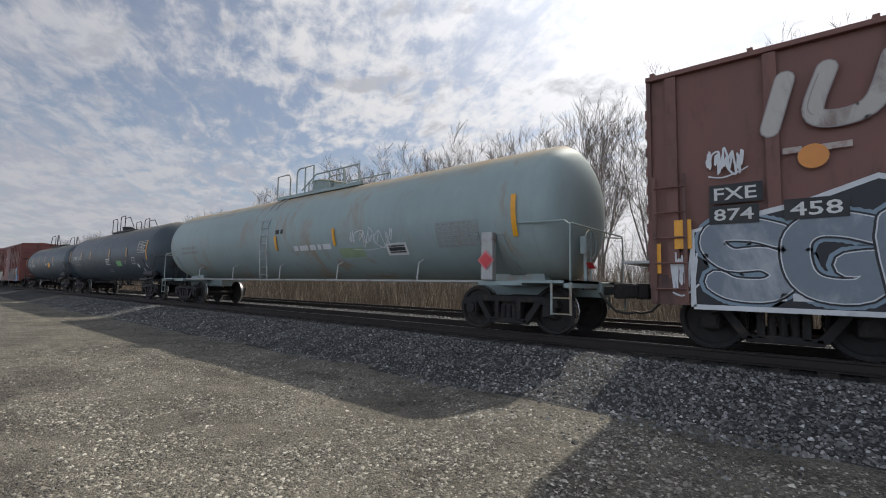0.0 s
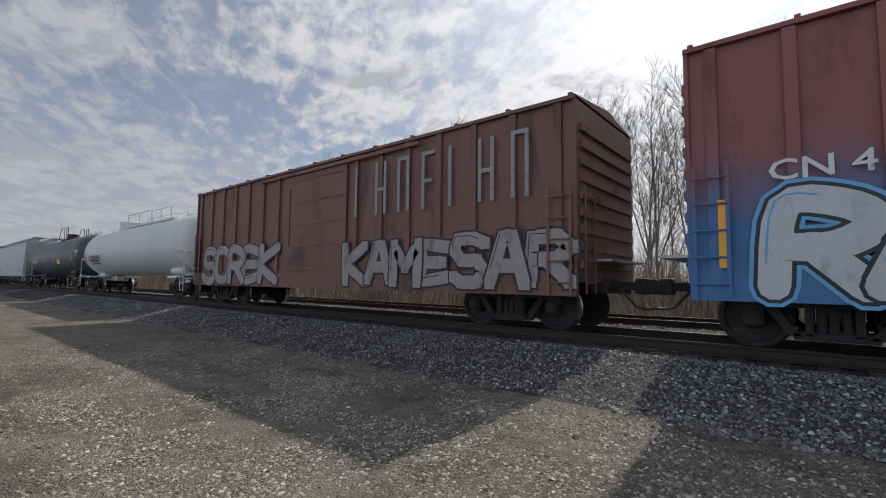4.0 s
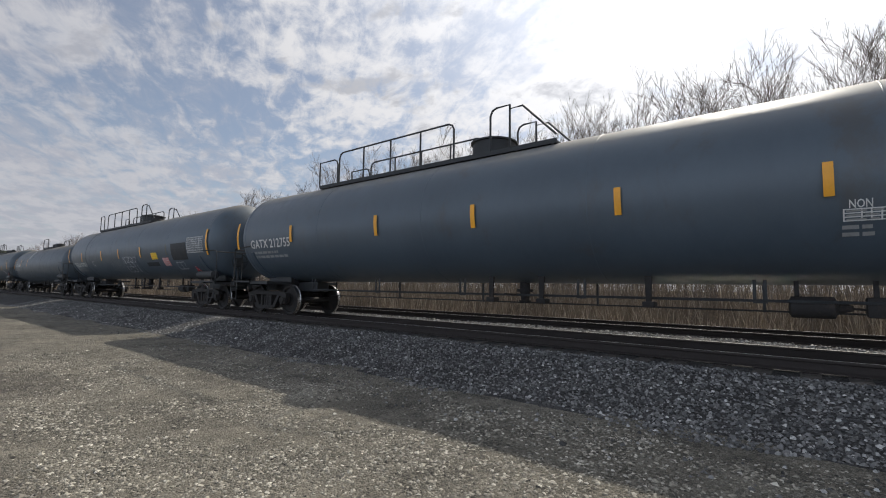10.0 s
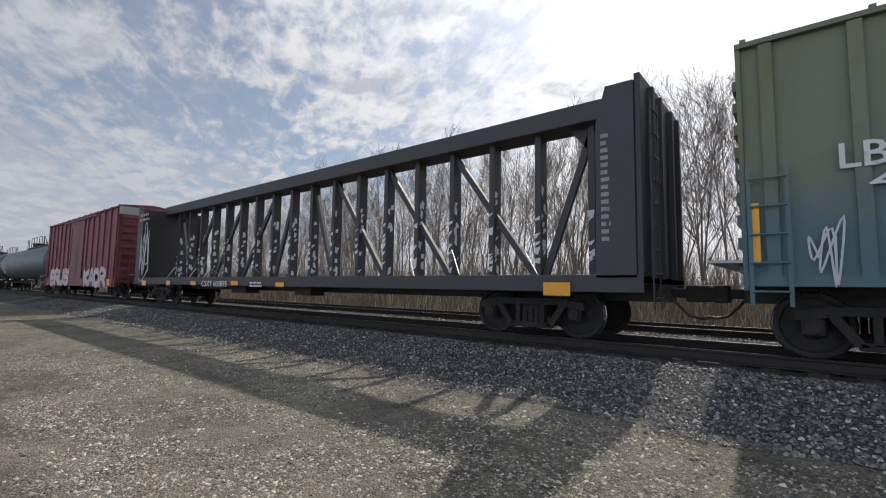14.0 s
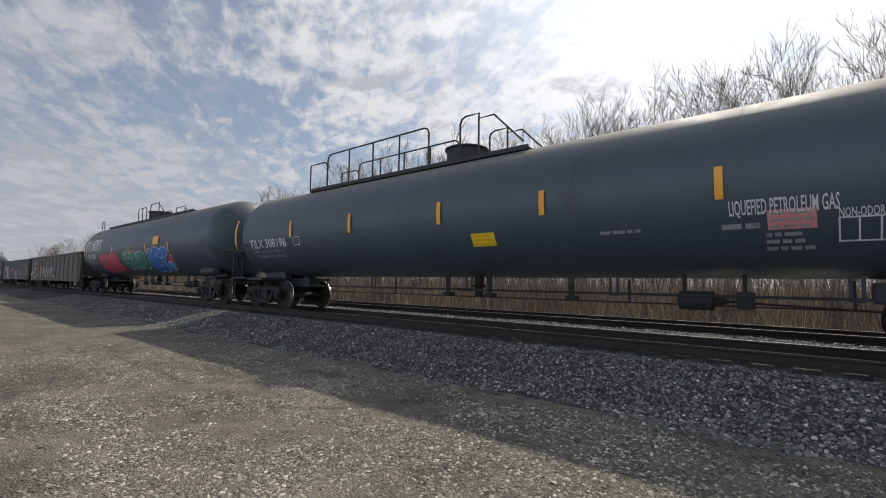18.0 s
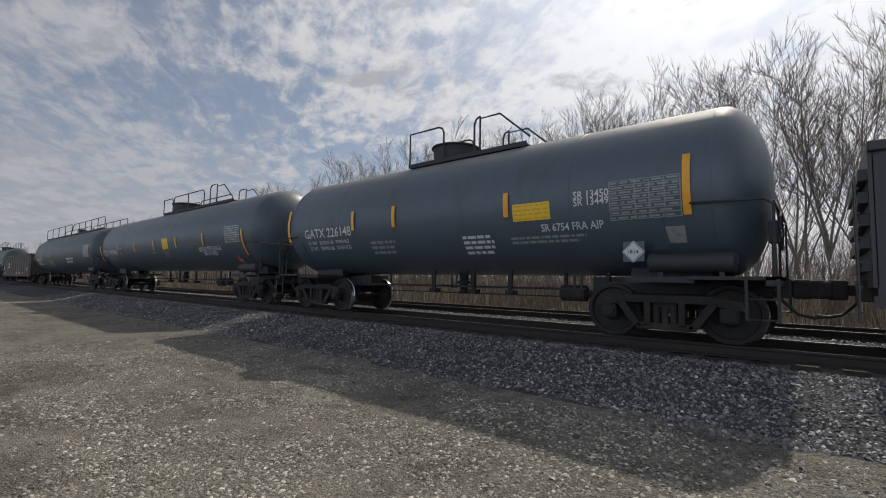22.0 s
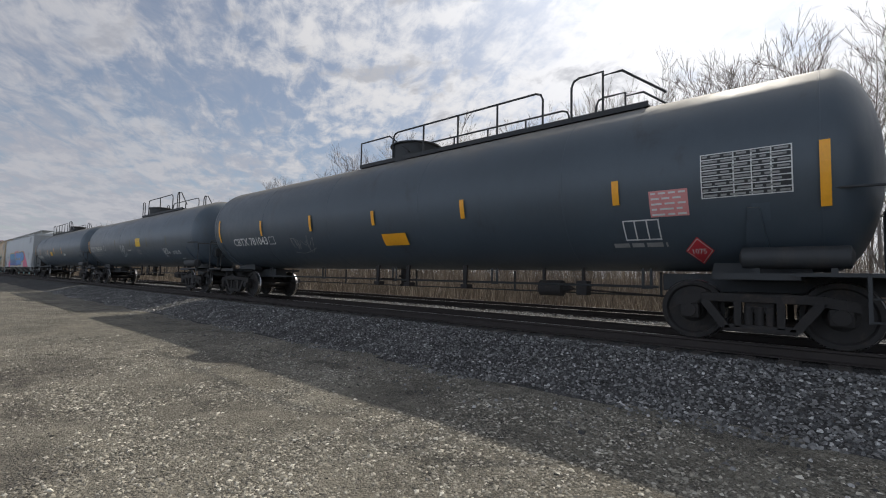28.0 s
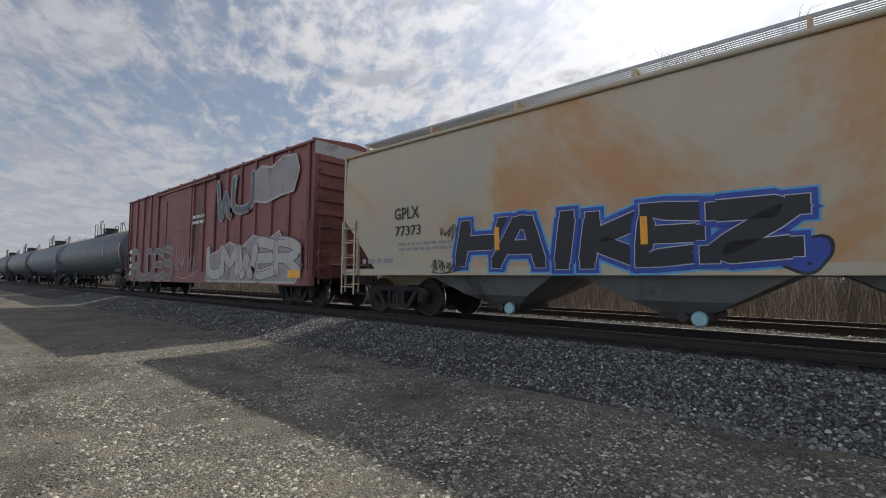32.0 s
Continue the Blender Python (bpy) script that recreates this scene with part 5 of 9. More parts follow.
    if platform:
        k = Kit()
        a, b = platform
        k.box((a, -0.62, top - 0.10), (b, -0.30, top - 0.06))
        k.box((a, 0.30, top - 0.10), (b, 0.62, top - 0.06))
        k.bar((a, -0.62, top - 0.06), (b, -0.62, top - 0.06), 0.03, 0.1)
        k.bar((a, 0.62, top - 0.06), (b, 0.62, top - 0.06), 0.03, 0.1)
        for x in (a + 0.1, (a + b) / 2, b - 0.1):
            k.bar((x, -0.62, top - 0.1), (x, 0.62, top - 0.1), 0.06, 0.1)
        part("platform", k.mesh("platform", trim), car)
    for x, rr, hh in ([dome] if dome and not isinstance(dome[0], tuple) else dome or []):
        k = Kit().lathe([(top - 0.15, rr * 1.05), (top + hh * 0.8, rr * 1.05), (top + hh * 0.82, rr * 1.15), (top + hh * 0.9, rr * 1.15), (top + hh, rr * 0.9), (top + hh + 0.03, 0.05)], 22, "z", (x, 0, 0))
        part("dome", k.mesh("dome", trim, 35), car)
    for h in hoops:
        x0, x1, rise, posts, la, rb = h
        for y in (-0.62, 0.62):
            part("guard_rail", hoop(x0, x1, y, top - 0.05, top + rise, posts, trim, la, rb), car)
    side = round_side(r, zc)
    z = strip_z or zc - 0.02
    for u in strips:
        patch(car, side, u - 0.055, z - 0.22, u + 0.055, z + 0.30, YELLOW)
    if end_strips:
        for u in (-L / 2 + 0.42, L / 2 - 0.42):
            patch(car, side, u - 0.06, z - 0.42, u + 0.06, z + 0.42, YELLOW)
    return car, side


# ---------------------------------------------------------------- boxcars
def box_car(left, right, eave, paint, label, posts=13, door=(-1.6, 1.4), ridge=0.17, w=1.50, sill=1.02, roof=None, belly=False, end_top=None, name="box_car", inset=1.6):
    L = right - left
    car = thing(name, label, "boxcar", "cars of the freight train", ((left + right) / 2, TRACK, RAIL))
    roof = roof or paint
    part("body", Kit().box((-L / 2 + 0.06, -w + 0.06, sill), (L / 2 - 0.06, w - 0.06, eave - 0.02)).mesh("body", paint), car)
    k = Kit().cross([(-w - 0.03, eave - 0.05), (w + 0.03, eave - 0.05), (w + 0.03, eave + 0.02), (0, eave + ridge), (-w - 0.03, eave + 0.02)], -L / 2, L / 2)
    n = 13
    for i in range(n):
        x = -L / 2 + 0.1 + (L - 0.2) * i / (n - 1)
        for s in (-1, 1):
            k.bar((x, s * (w + 0.03), eave + 0.04), (x, 0, eave + ridge + 0.02), 0.07, 0.05)
    part("roof", k.mesh("roof", roof), car)
    post = Kit().prism([(-0.075, sill + 0.05), (0.075, sill + 0.05), (0.075, eave - 0.06), (-0.075, eave - 0.06)], -0.068, 0.01).mesh("side_post", paint)
    for i in range(posts):
        x = -L / 2 + 0.35 + (L - 0.7) * i / (posts - 1)
        if door[0] - 0.1 < x < door[1] + 0.1:
            continue
        part("side_post", post, car, at=(x, -w + 0.06, 0))
        p = part("side_post", post, car, at=(x, w - 0.06, 0))
        p.rotation_euler.z = math.pi
    for s in (-1, 1):
        k = Kit()
        if belly:
            a = L / 2 - 4.2
            k.prism([(-L / 2, 0.98), (-a, 0.98), (-a + 1.1, 0.52), (a - 1.1, 0.52), (a, 0.98), (L / 2, 0.98), (L / 2, 1.12), (-L / 2, 1.12)], s * (w - 0.02) - 0.026, s * (w - 0.02) + 0.026)
        else:
            k.box((-L / 2 + 0.02, -0.05 + s * (w - 0.044), 0.68), (L / 2 - 0.02, 0.05 + s * (w - 0.044), sill + 0.10))
        part("side_sill", k.mesh("side_sill", paint), car)
        d = Kit()
        y0, y1 = s * (w - 0.03), s * (w + 0.006)
        d.box((door[0], y0, sill + 0.10), (door[1], y1, eave - 0.22))
        panel = part("sliding_door", d.mesh("sliding_door", paint), car)
        rib = Kit().box((door[0] + 0.08, y1 - 0.01 * s, 0), (door[1] - 0.08, y1 + 0.013 * s, 0.08 if belly else 0.05)).mesh("door_rib", paint)
        for i in range(14 if belly else 5):
            part("door_rib", rib, panel, at=(0, 0, sill + 0.2 + (eave - sill - 0.6) * i / (13 if belly else 4)))
        part("lock_bar", Kit().box((door[0] + 0.3, y1 - 0.01 * s, sill + 0.9), (door[0] + 0.36, y1 + 0.03 * s, eave - 0.6)).mesh("lock_bar", paint), panel)
        k = Kit().bar((door[0] - 1.4, s * (w + 0.05), eave - 0.16), (door[1] + 2.6, s * (w + 0.05), eave - 0.16), 0.05, 0.09)
        part("door_track", k.mesh("door_track", paint), car)
        e = Kit()
        x = s * L / 2
        e.box((x - s * 0.06, -w, sill - 0.1), (x, w, eave))
        m = 9
        e.add([(x + s * 0.02, -w, eave - 0.02), (x + s * 0.02, w, eave - 0.02), (x + s * 0.02, 0, eave + ridge)], [(0, 1, 2)])
        wall = part("end_wall", e.mesh("end_wall", [paint]), car)
        rib = Kit().cross([(-w + 0.12, 0), (w - 0.12, 0), (w - 0.16, 0.16), (-w + 0.16, 0.16)], x, x + s * 0.06).mesh("end_rib", paint)
        for i in range(m):
            part("end_rib", rib, wall, at=(0, 0, sill + 0.15 + (eave - sill - 0.75) * i / (m - 1)))
        if end_top:
            part("end_panel", Kit().box((x, -w, eave - 0.42), (x + s * 0.03, w, eave - 0.02)).mesh("end_panel", end_top), car, "pale metal panel under the roof")
        g = Kit()
        g.box((x, -w, 1.30), (x + s * 0.42, w, 1.34)) if s < 0 else g.box((x, -0.9, 1.30), (x + 0.38, 0.9, 1.34))
        part("crossover_walk", g.mesh("crossover_walk", GRATING), car)
        lad = ladder("ladder", 1.9, 0.42, 5, paint)
        l1 = part("ladder", lad, car, at=(x - s * 0.10 - (0.42 if s > 0 else 0), -w - 0.06, sill - 0.3))
        l2 = part("ladder", lad, car, at=(x + s * 0.10, -w + 0.15 if s > 0 else w - 0.6, sill - 0.3))
        l2.rotation_euler.z = math.pi / 2
    part("centre_sill", Kit().box((-L / 2 - 0.1, -0.3, 0.72), (L / 2 + 0.1, 0.3, 1.0)).box((-L / 2 + 2.6, -1.3, 0.85), (L / 2 - 2.6, 1.3, 1.0)).mesh("centre_sill", STEEL), car)
    running_gear(car, L, inset, 0.66)
    return car, flat_side(w + 0.01)


# ---------------------------------------------------------------- covered hoppers
def hopper_car(left, right, paint, label, section, cut, bays=4, ribs=0, walk_mat=None, sill_mat=None, name="covered_hopper", caps=False, bay_mat=None):
    """section: (half width, height) from sill to roof; cut: depth and height of the open triangle at each end."""
    L = right - left
    car = thing(name, label, "hopper car", "cars of the freight train", ((left + right) / 2, TRACK, RAIL))
    dx, dz, rise = cut
    z0, ztop = section[0][1], section[-1][1]
    flat = section is FLAT_SECTION
    ze = min(z0, 1.15)
    levels = sorted({z for y, z in section} | {z0 + rise, z0 + rise + dz})
    k = Kit()
    prev = None
    for z in levels:
        y = float(np.interp(z, [q[1] for q in section], [q[0] for q in section]))
        xe = L / 2 - 0.12 - dx * min(1.0, max(0.0, 1 - (z - z0 - rise) / dz))
        v = [(-xe, -y, z), (xe, -y, z), (xe, y, z), (-xe, y, z)]
        n = len(k.v)
        k.v += v
        if prev is not None:
            for j in range(4):
                k.f.append((prev + j, prev + (j + 1) % 4, n + (j + 1) % 4, n + j))
                k.m.append(0)
        else:
            k.f.append((n + 3, n + 2, n + 1, n))
            k.m.append(0)
        prev = n
    k.f.append((prev, prev + 1, prev + 2, prev + 3))
    k.m.append(0)
    part("body", k.mesh("body", paint, 30), car)
    wmax = max(y for y, z in section)
    eave = [z for y, z in section if y > wmax - 0.12][-1]
    sill_mat = sill_mat or paint
    for s in (-1, 1):
        if flat:
            for e in (-1, 1):
                a, b = sorted((e * (L / 2 - dx - 0.3), e * L / 2))
                part("side_sill", Kit().box((a, s * (section[0][0] - 0.08), 0.98), (b, s * section[0][0], 1.12)).mesh("side_sill", sill_mat), car)
                a, b = sorted((e * (L / 2 - dx - 0.14), e * (L / 2 - dx + 0.25)))
                part("bolster_plate", Kit().box((a, s * (section[0][0] - 0.03), 1.0), (b, s * (section[0][0] + 0.005), z0 + 0.05)).mesh("bolster_plate", sill_mat), car)
        else:
            k = Kit().box((-L / 2, s * (section[0][0] - 0.06), z0 - 0.13), (L / 2, s * (section[0][0] + 0.006), z0 + 0.03))
            part("side_sill", k.mesh("side_sill", sill_mat), car)
        k = Kit().tube([(-L / 2 + 0.05, s * (wmax - 0.05), eave), (L / 2 - 0.05, s * (wmax - 0.05), eave)], 0.045, 8)
        part("top_chord", k.mesh("top_chord", paint, 60), car)
    if ribs:
        rib = Kit().prism([(-0.05, z0), (0.05, z0), (0.05, eave), (-0.05, eave)], -0.07, 0.02).mesh("side_post", paint)
        for i in range(ribs):
            x = -L / 2 + dx + 0.15 + (L - 2 * dx - 0.3) * i / (ribs - 1)
            part("side_post", rib, car, at=(x, -wmax, 0))
            p = part("side_post", rib, car, at=(x, wmax, 0))
            p.rotation_euler.z = math.pi
    blen = (L - 5.4) / bays
    funnel = Kit()
    a, b = blen / 2 - 0.05, 0.34
    lv = [(a, 1.40, z0 - 0.02), (a * 0.45, 0.95, 0.58), (b, 0.55, 0.36)]
    prev = None
    for x, y, z in lv:
        n = len(funnel.v)
        funnel.v += [(-x, -y, z), (x, -y, z), (x, y, z), (-x, y, z)]
        if prev is not None:
            for j in range(4):
                funnel.f.append((prev + (j + 1) % 4, prev + j, n + j, n + (j + 1) % 4))
                funnel.m.append(0)
        prev = n
    funnel.f.append((prev, prev + 1, prev + 2, prev + 3))
    funnel.m.append(0)
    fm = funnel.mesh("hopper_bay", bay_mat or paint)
    gate = Kit().box((-0.42, -0.62, 0.26), (0.42, 0.62, 0.37), bevel=0.02).tube([(-0.3, -0.66, 0.3), (0.3, -0.66, 0.3)], 0.05, 8).lathe([(-0.72, 0.08), (-0.62, 0.08)], 12, "y", (0, 0, 0.31)).mesh("outlet_gate", STEEL)
    cap = Kit().lathe([(-0.80, 0.02), (-0.79, 0.11), (-0.74, 0.13), (-0.70, 0.10)], 12, "y", (0.25, 0, 0.30)).mesh("outlet_cap", SPRAY["cyan"], 40)
    for i in range(bays):
        x = -L / 2 + 2.7 + blen * (i + 0.5)
        h = part("hopper_bay", fm, car, at=(x, 0, 0))
        part("outlet_gate", gate, h)
        if caps:
            part("outlet_cap", cap, h, "pale blue round outlet cap")
    for s in (-1, 1):
        x = s * (L / 2 - 0.06)
        k = Kit()
        k.box((x - s * 2.6, -0.24, 0.72), (x + s * 0.15, 0.24, 1.0))
        k.box((x - s * 1.4, -section[0][0] + 0.01, ze - 0.12), (x, section[0][0] - 0.01, ze - 0.05))
        part("draft_sill", k.mesh("draft_sill", sill_mat), car)
        for y in (-1, 1):
            yy = y * (wmax - 0.05)
            part("end_post", Kit().bar((x, yy, ze - 0.1), (x, yy, eave), 0.07, 0.07).mesh("end_post", sill_mat), car)
            part("end_post", Kit().bar((x - s * 0.55, yy, ze - 0.1), (x - s * 0.55, yy, z0 + rise + dz * (1 - 0.43 / max(dx, 0.6))), 0.06, 0.06).mesh("end_post", sill_mat), car)
        part("end_beam", Kit().bar((x, -wmax + 0.05, eave - 0.05), (x, wmax - 0.05, eave - 0.05), 0.07, 0.1).mesh("end_beam", sill_mat), car)
        part("end_beam", Kit().bar((x, -wmax + 0.05, ze + 1.1), (x, wmax - 0.05, ze + 1.1), 0.04, 0.04).mesh("end_beam", sill_mat), car)
        lad = ladder("ladder", eave - 0.6, 0.44, 9, sill_mat)
        l1 = part("ladder", lad, car, at=(x + s * 0.04, -wmax + 0.12, 0.55))
        l1.rotation_euler.z = math.pi / 2
        low = ladder("ladder", 1.9, 0.5, 5, sill_mat)
        part("ladder", low, car, at=(x - (0.5 if s > 0 else 0), -wmax - 0.03, 0.5))
        k = Kit().lathe([(-0.45, 0.10), (-0.42, 0.16), (0.42, 0.16), (0.45, 0.10)], 14, "y", (x - s * 0.75, -0.3, ze + 0.22))
        k.box((x - s * 0.35, -0.9, ze - 0.05), (x - s * 0.2, -0.6, ze + 0.5), bevel=0.02).tube([(x - s * 0.3, -0.7, ze + 0.4), (x - s * 0.3, 0.2, ze + 0.9), (x - s * 0.3, 0.9, ze + 0.2)], 0.018, 5)
        k.tube([(x, -0.2 + 0.27 * math.cos(0.3927 * i), ze + 1.0 + 0.27 * math.sin(0.3927 * i)) for i in range(17)], 0.014, 5).bar((x - s * 0.02, -0.2, ze), (x - s * 0.02, -0.2, ze + 1.2), 0.05, 0.05)
        k.tube([(x - s * 0.75, -0.9, ze + 0.3), (x - s * 0.75, -1.2, ze + 0.1), (x - s * 0.3, -1.2, ze)], 0.02, 5)
        part("air_tank", k.mesh("air_tank", STEEL, 40), car)
    wm = slatted_walk(L - 0.3, 0.9, walk_mat or GRATING, 0.038)
    zr = ztop + (0.06 if flat else 0.28)
    part("roof_walk", wm, car, "galvanised grating walkway", (0, -0.55, zr))
    part("roof_walk", wm, car, "galvanised grating walkway", (0, 0.75, zr))
    bracket = Kit().bar((0, -1.0, ztop - 0.1), (0, -1.0, zr), 0.07, 0.03).bar((0, -1.0, zr - 0.03), (0, 1.2, zr - 0.03), 0.05, 0.03).mesh("walk_bracket", paint)
    n = 9
    for i in range(n):
        part("walk_bracket", bracket, car, at=(-L / 2 + 0.3 + (L - 0.6) * i / (n - 1), 0, 0))
    hatch = Kit().box((-0.75, -0.32, 0), (0.75, 0.32, 0.10), bevel=0.03).mesh("roof_hatch", paint)
    for i in range(bays * 2):
        part("roof_hatch", hatch, car, at=(-L / 2 + 1.6 + (L - 3.2) * i / (bays * 2 - 1), 0.1, ztop - 0.01))
    running_gear(car, L, 1.56, 0.62)
    bulge = sorted(((z, y) for y, z in section), key=lambda q: q[0])

    def side(u, z, e):
        return (u, -float(np.interp(z, [q[0] for q in bulge], [q[1] for q in bulge])) - e, z)
    return car, side


ROUND_SECTION = [(1.50, 1.12), (1.58, 2.7), (1.58, 3.1), (1.55, 3.8), (1.49, 4.14), (1.2, 4.25), (0.6, 4.32)]
FLAT_SECTION = [(1.47, 1.45), (1.47, 2.5), (1.47, 3.95), (1.0, 4.12), (0.5, 4.18)]


# ---------------------------------------------------------------- gondolas and the centre-beam car
def gondola_car(left, right, top, paint, label, posts=12):
    L = right - left
    w = 1.48
    car = thing("gondola_car", label, "gondola", "cars of the freight train", ((left + right) / 2, TRACK, RAIL))
    k = Kit().box((-L / 2 + 0.06, -w + 0.07, 1.0), (L / 2 - 0.06, w - 0.07, 1.1))
    part("floor", k.mesh("floor", paint), car)
    for s in (-1, 1):
        part("side_wall", Kit().box((-L / 2 + 0.04, s * (w - 0.05), 0.70), (L / 2 - 0.04, s * w, top)).mesh("side_wall", paint), car)
        k = Kit().box((-L / 2, s * (w - 0.08), top - 0.08), (L / 2, s * (w + 0.07), top + 0.05), bevel=0.02)
        part("top_chord", k.mesh("top_chord", paint), car)
        k = Kit().box((-L / 2, s * (w - 0.02), 0.66), (L / 2, s * (w + 0.012), 0.80))
        part("side_sill", k.mesh("side_sill", paint), car)
        x = s * L / 2
        k = Kit().box((x - s * 0.05, -w, 0.9), (x, w, top + 0.05))
        wall = part("end_wall", k.mesh("end_wall", paint), car)
        rib = Kit().cross([(-w + 0.1, 0), (w - 0.1, 0), (w - 0.12, 0.14), (-w + 0.12, 0.14)], x, x + s * 0.09).mesh("end_rib", paint)
        for i in range(5):
            part("end_rib", rib, wall, at=(0, 0, 1.1 + (top - 1.5) * i / 4))
        lad = ladder("ladder", top - 0.8, 0.42, 6, paint)
        if s > 0:
            part("ladder", lad, car, at=(x - 0.5, -w - 0.06, 0.45))
        l2 = part("ladder", lad, car, at=(x + s * 0.12, -w + 0.05, 0.45))
        l2.rotation_euler.z = math.pi / 2
    post = Kit().prism([(-0.09, 0.72), (0.09, 0.72), (0.07, top - 0.05), (-0.07, top - 0.05)], -0.028, 0.0).mesh("side_post", paint)
    for i in range(posts):
        x = -L / 2 + 0.85 + (L - 1.7) * i / (posts - 1)
        part("side_post", post, car, at=(x, -w, 0))
        p = part("side_post", post, car, at=(x, w, 0))
        p.rotation_euler.z = math.pi
    part("centre_sill", Kit().box((-L / 2 - 0.1, -0.3, 0.7), (L / 2 + 0.1, 0.3, 1.0)).box((-L / 2 + 3.4, -1.0, 0.72), (-L / 2 + 4.0, -0.6, 0.95)).mesh("centre_sill", STEEL), car)
    running_gear(car, L, 1.78, 0.68)
    return car, flat_side(w + 0.024)


def centre_beam_car(left, right, label):
    L = right - left
    paint = GONBLACK
    car = thing("centre_beam_flatcar", label, "flatcar", "cars of the freight train", ((left + right) / 2, TRACK, RAIL))
    w, top = 1.45, 4.32
    part("deck", Kit().box((-L / 2, -w, 1.02), (L / 2, w, 1.12)).mesh("deck", paint), car)
    for s in (-1, 1):
        part("side_sill", Kit().box((-L / 2, s * (w - 0.03), 0.86), (L / 2, s * (w + 0.03), 1.15), bevel=0.01).mesh("side_sill", paint), car)
        x = s * L / 2
        k = Kit().box((x - s * 0.10, -w, 1.0), (x, w, top + 0.12), bevel=0.02)
        wall = part("bulkhead", k.mesh("bulkhead", paint), car)
        for y in (-0.95, -0.4, 0.4, 0.95):
            part("bulkhead_post", Kit().box((x, y - 0.06, 1.1), (x + s * 0.09, y + 0.06, top)).mesh("bulkhead_post", paint), wall)
        for y in (-w, w):
            k = Kit().prism([(x - s * 0.1, 1.1), (x - s * 0.74, 1.1), (x - s * 0.72, 3.7), (x - s * 0.55, top), (x - s * 0.1, top)][::-s], y - 0.03, y + 0.03)
            part("bulkhead_wing", k.mesh("bulkhead_wing", paint), car)
        lad = ladder("ladder", 3.4, 0.42, 9, paint)
        l2 = part("ladder", lad, car, at=(x + s * 0.12, -w + 0.1, 0.6))
        l2.rotation_euler.z = math.pi / 2
    beam = 4.62
    k = Kit().box((-L / 2 + 0.1, -0.36, beam - 0.40), (L / 2 - 0.1, 0.36, beam), bevel=0.02)
    part("top_chord", k.mesh("top_chord", paint), car)
    n, first = 18, -10.0
    step = 20.0 / 17
    span = step * (n - 1)
    post = Kit().box((-0.07, -0.15, 1.1), (0.07, 0.15, beam - 0.38), bevel=0.008).mesh("post", paint)
    for i in range(n):
        part("post", post, car, at=(first + step * i, 0, 0))
    for i, j in ((14, 16), (12, 14), (10, 12), (17, 16), (3, 1), (5, 3), (7, 5), (0, 1), (8, 7), (9, 10)):
        part("diagonal", Kit().bar((first + step * i, 0, beam - 0.45), (first + step * j - 0.1 * (i < j) + 0.1 * (i > j), 0, 1.15), 0.10, 0.14).mesh("diagonal", paint), car)
    for s in (-1, 1):
        part("gusset", Kit().prism([(s * 10.0, beam - 0.4), (s * 9.5, beam - 0.4), (s * 10.0, beam - 1.0)][::-s], -0.05, 0.05).mesh("gusset", paint), car)
    rng = random.Random(8)
    for i in range(n):
        k = Kit()
        for q in range(7):
            z, x = rng.uniform(1.3, 2.6), first + step * i
            k.add([(x - 0.07, -0.156, z), (x + rng.uniform(-0.04, 0.06), -0.156, z + rng.uniform(-0.06, 0.06)), (x + 0.06, -0.156, z + 0.10), (x - 0.06, -0.156, z + rng.uniform(0.03, 0.09))], [(0, 1, 2, 3)])
        k.v = [(p[0], p[1] - 0.002 * (j // 4), p[2]) for j, p in enumerate(k.v)]
        for q in range(9):
            z, y, x = rng.uniform(1.2, 3.1), rng.uniform(-0.14, -0.02), first + step * i + 0.073 + 0.0006 * q
            k.add([(x, y, z), (x, y + rng.uniform(0.05, 0.14), z + rng.uniform(-0.1, 0.1)), (x, y + rng.uniform(0.08, 0.14), z + 0.12), (x, y + 0.02, z + rng.uniform(0.08, 0.2))], [(0, 1, 2, 3)])
        part("graffiti", k.mesh("graffiti", SPRAY["white"]), car, "white paint scribbles on a post")
    strap = Kit()
    rng = random.Random(4)
    for i in range(9):
        x = first + rng.random() * span
        strap.tube([(x, -0.36, 1.3), (x + 0.5, -0.9, 1.5 + rng.random() * 0.3), (x + 1.1, -1.4, 1.15)], 0.012, 4)
    part("tie_down_cable", strap.mesh("tie_down_cable", GRATING), car)
    part("centre_sill", Kit().box((-L / 2 - 0.1, -0.3, 0.70), (L / 2 + 0.1, 0.3, 1.0)).box((-3, -0.9, 0.6), (-2, -0.4, 0.95)).box((1, -0.9, 0.6), (1.8, -0.4, 0.95)).mesh("centre_sill", STEEL), car)
    running_gear(car, L, 2.2, 0.68)
    return car, flat_side(w + 0.03)

# ---------------------------------------------------------------- the train, front to rear
TRAIN = []


def add(pair):
    TRAIN.append(pair[0])
    return pair


SHORT_RAILS = [(-1.5, -0.75, 0.8, 0, "square", "round"), (-0.1, 0.7, 0.95, 1, "round", "slope")]


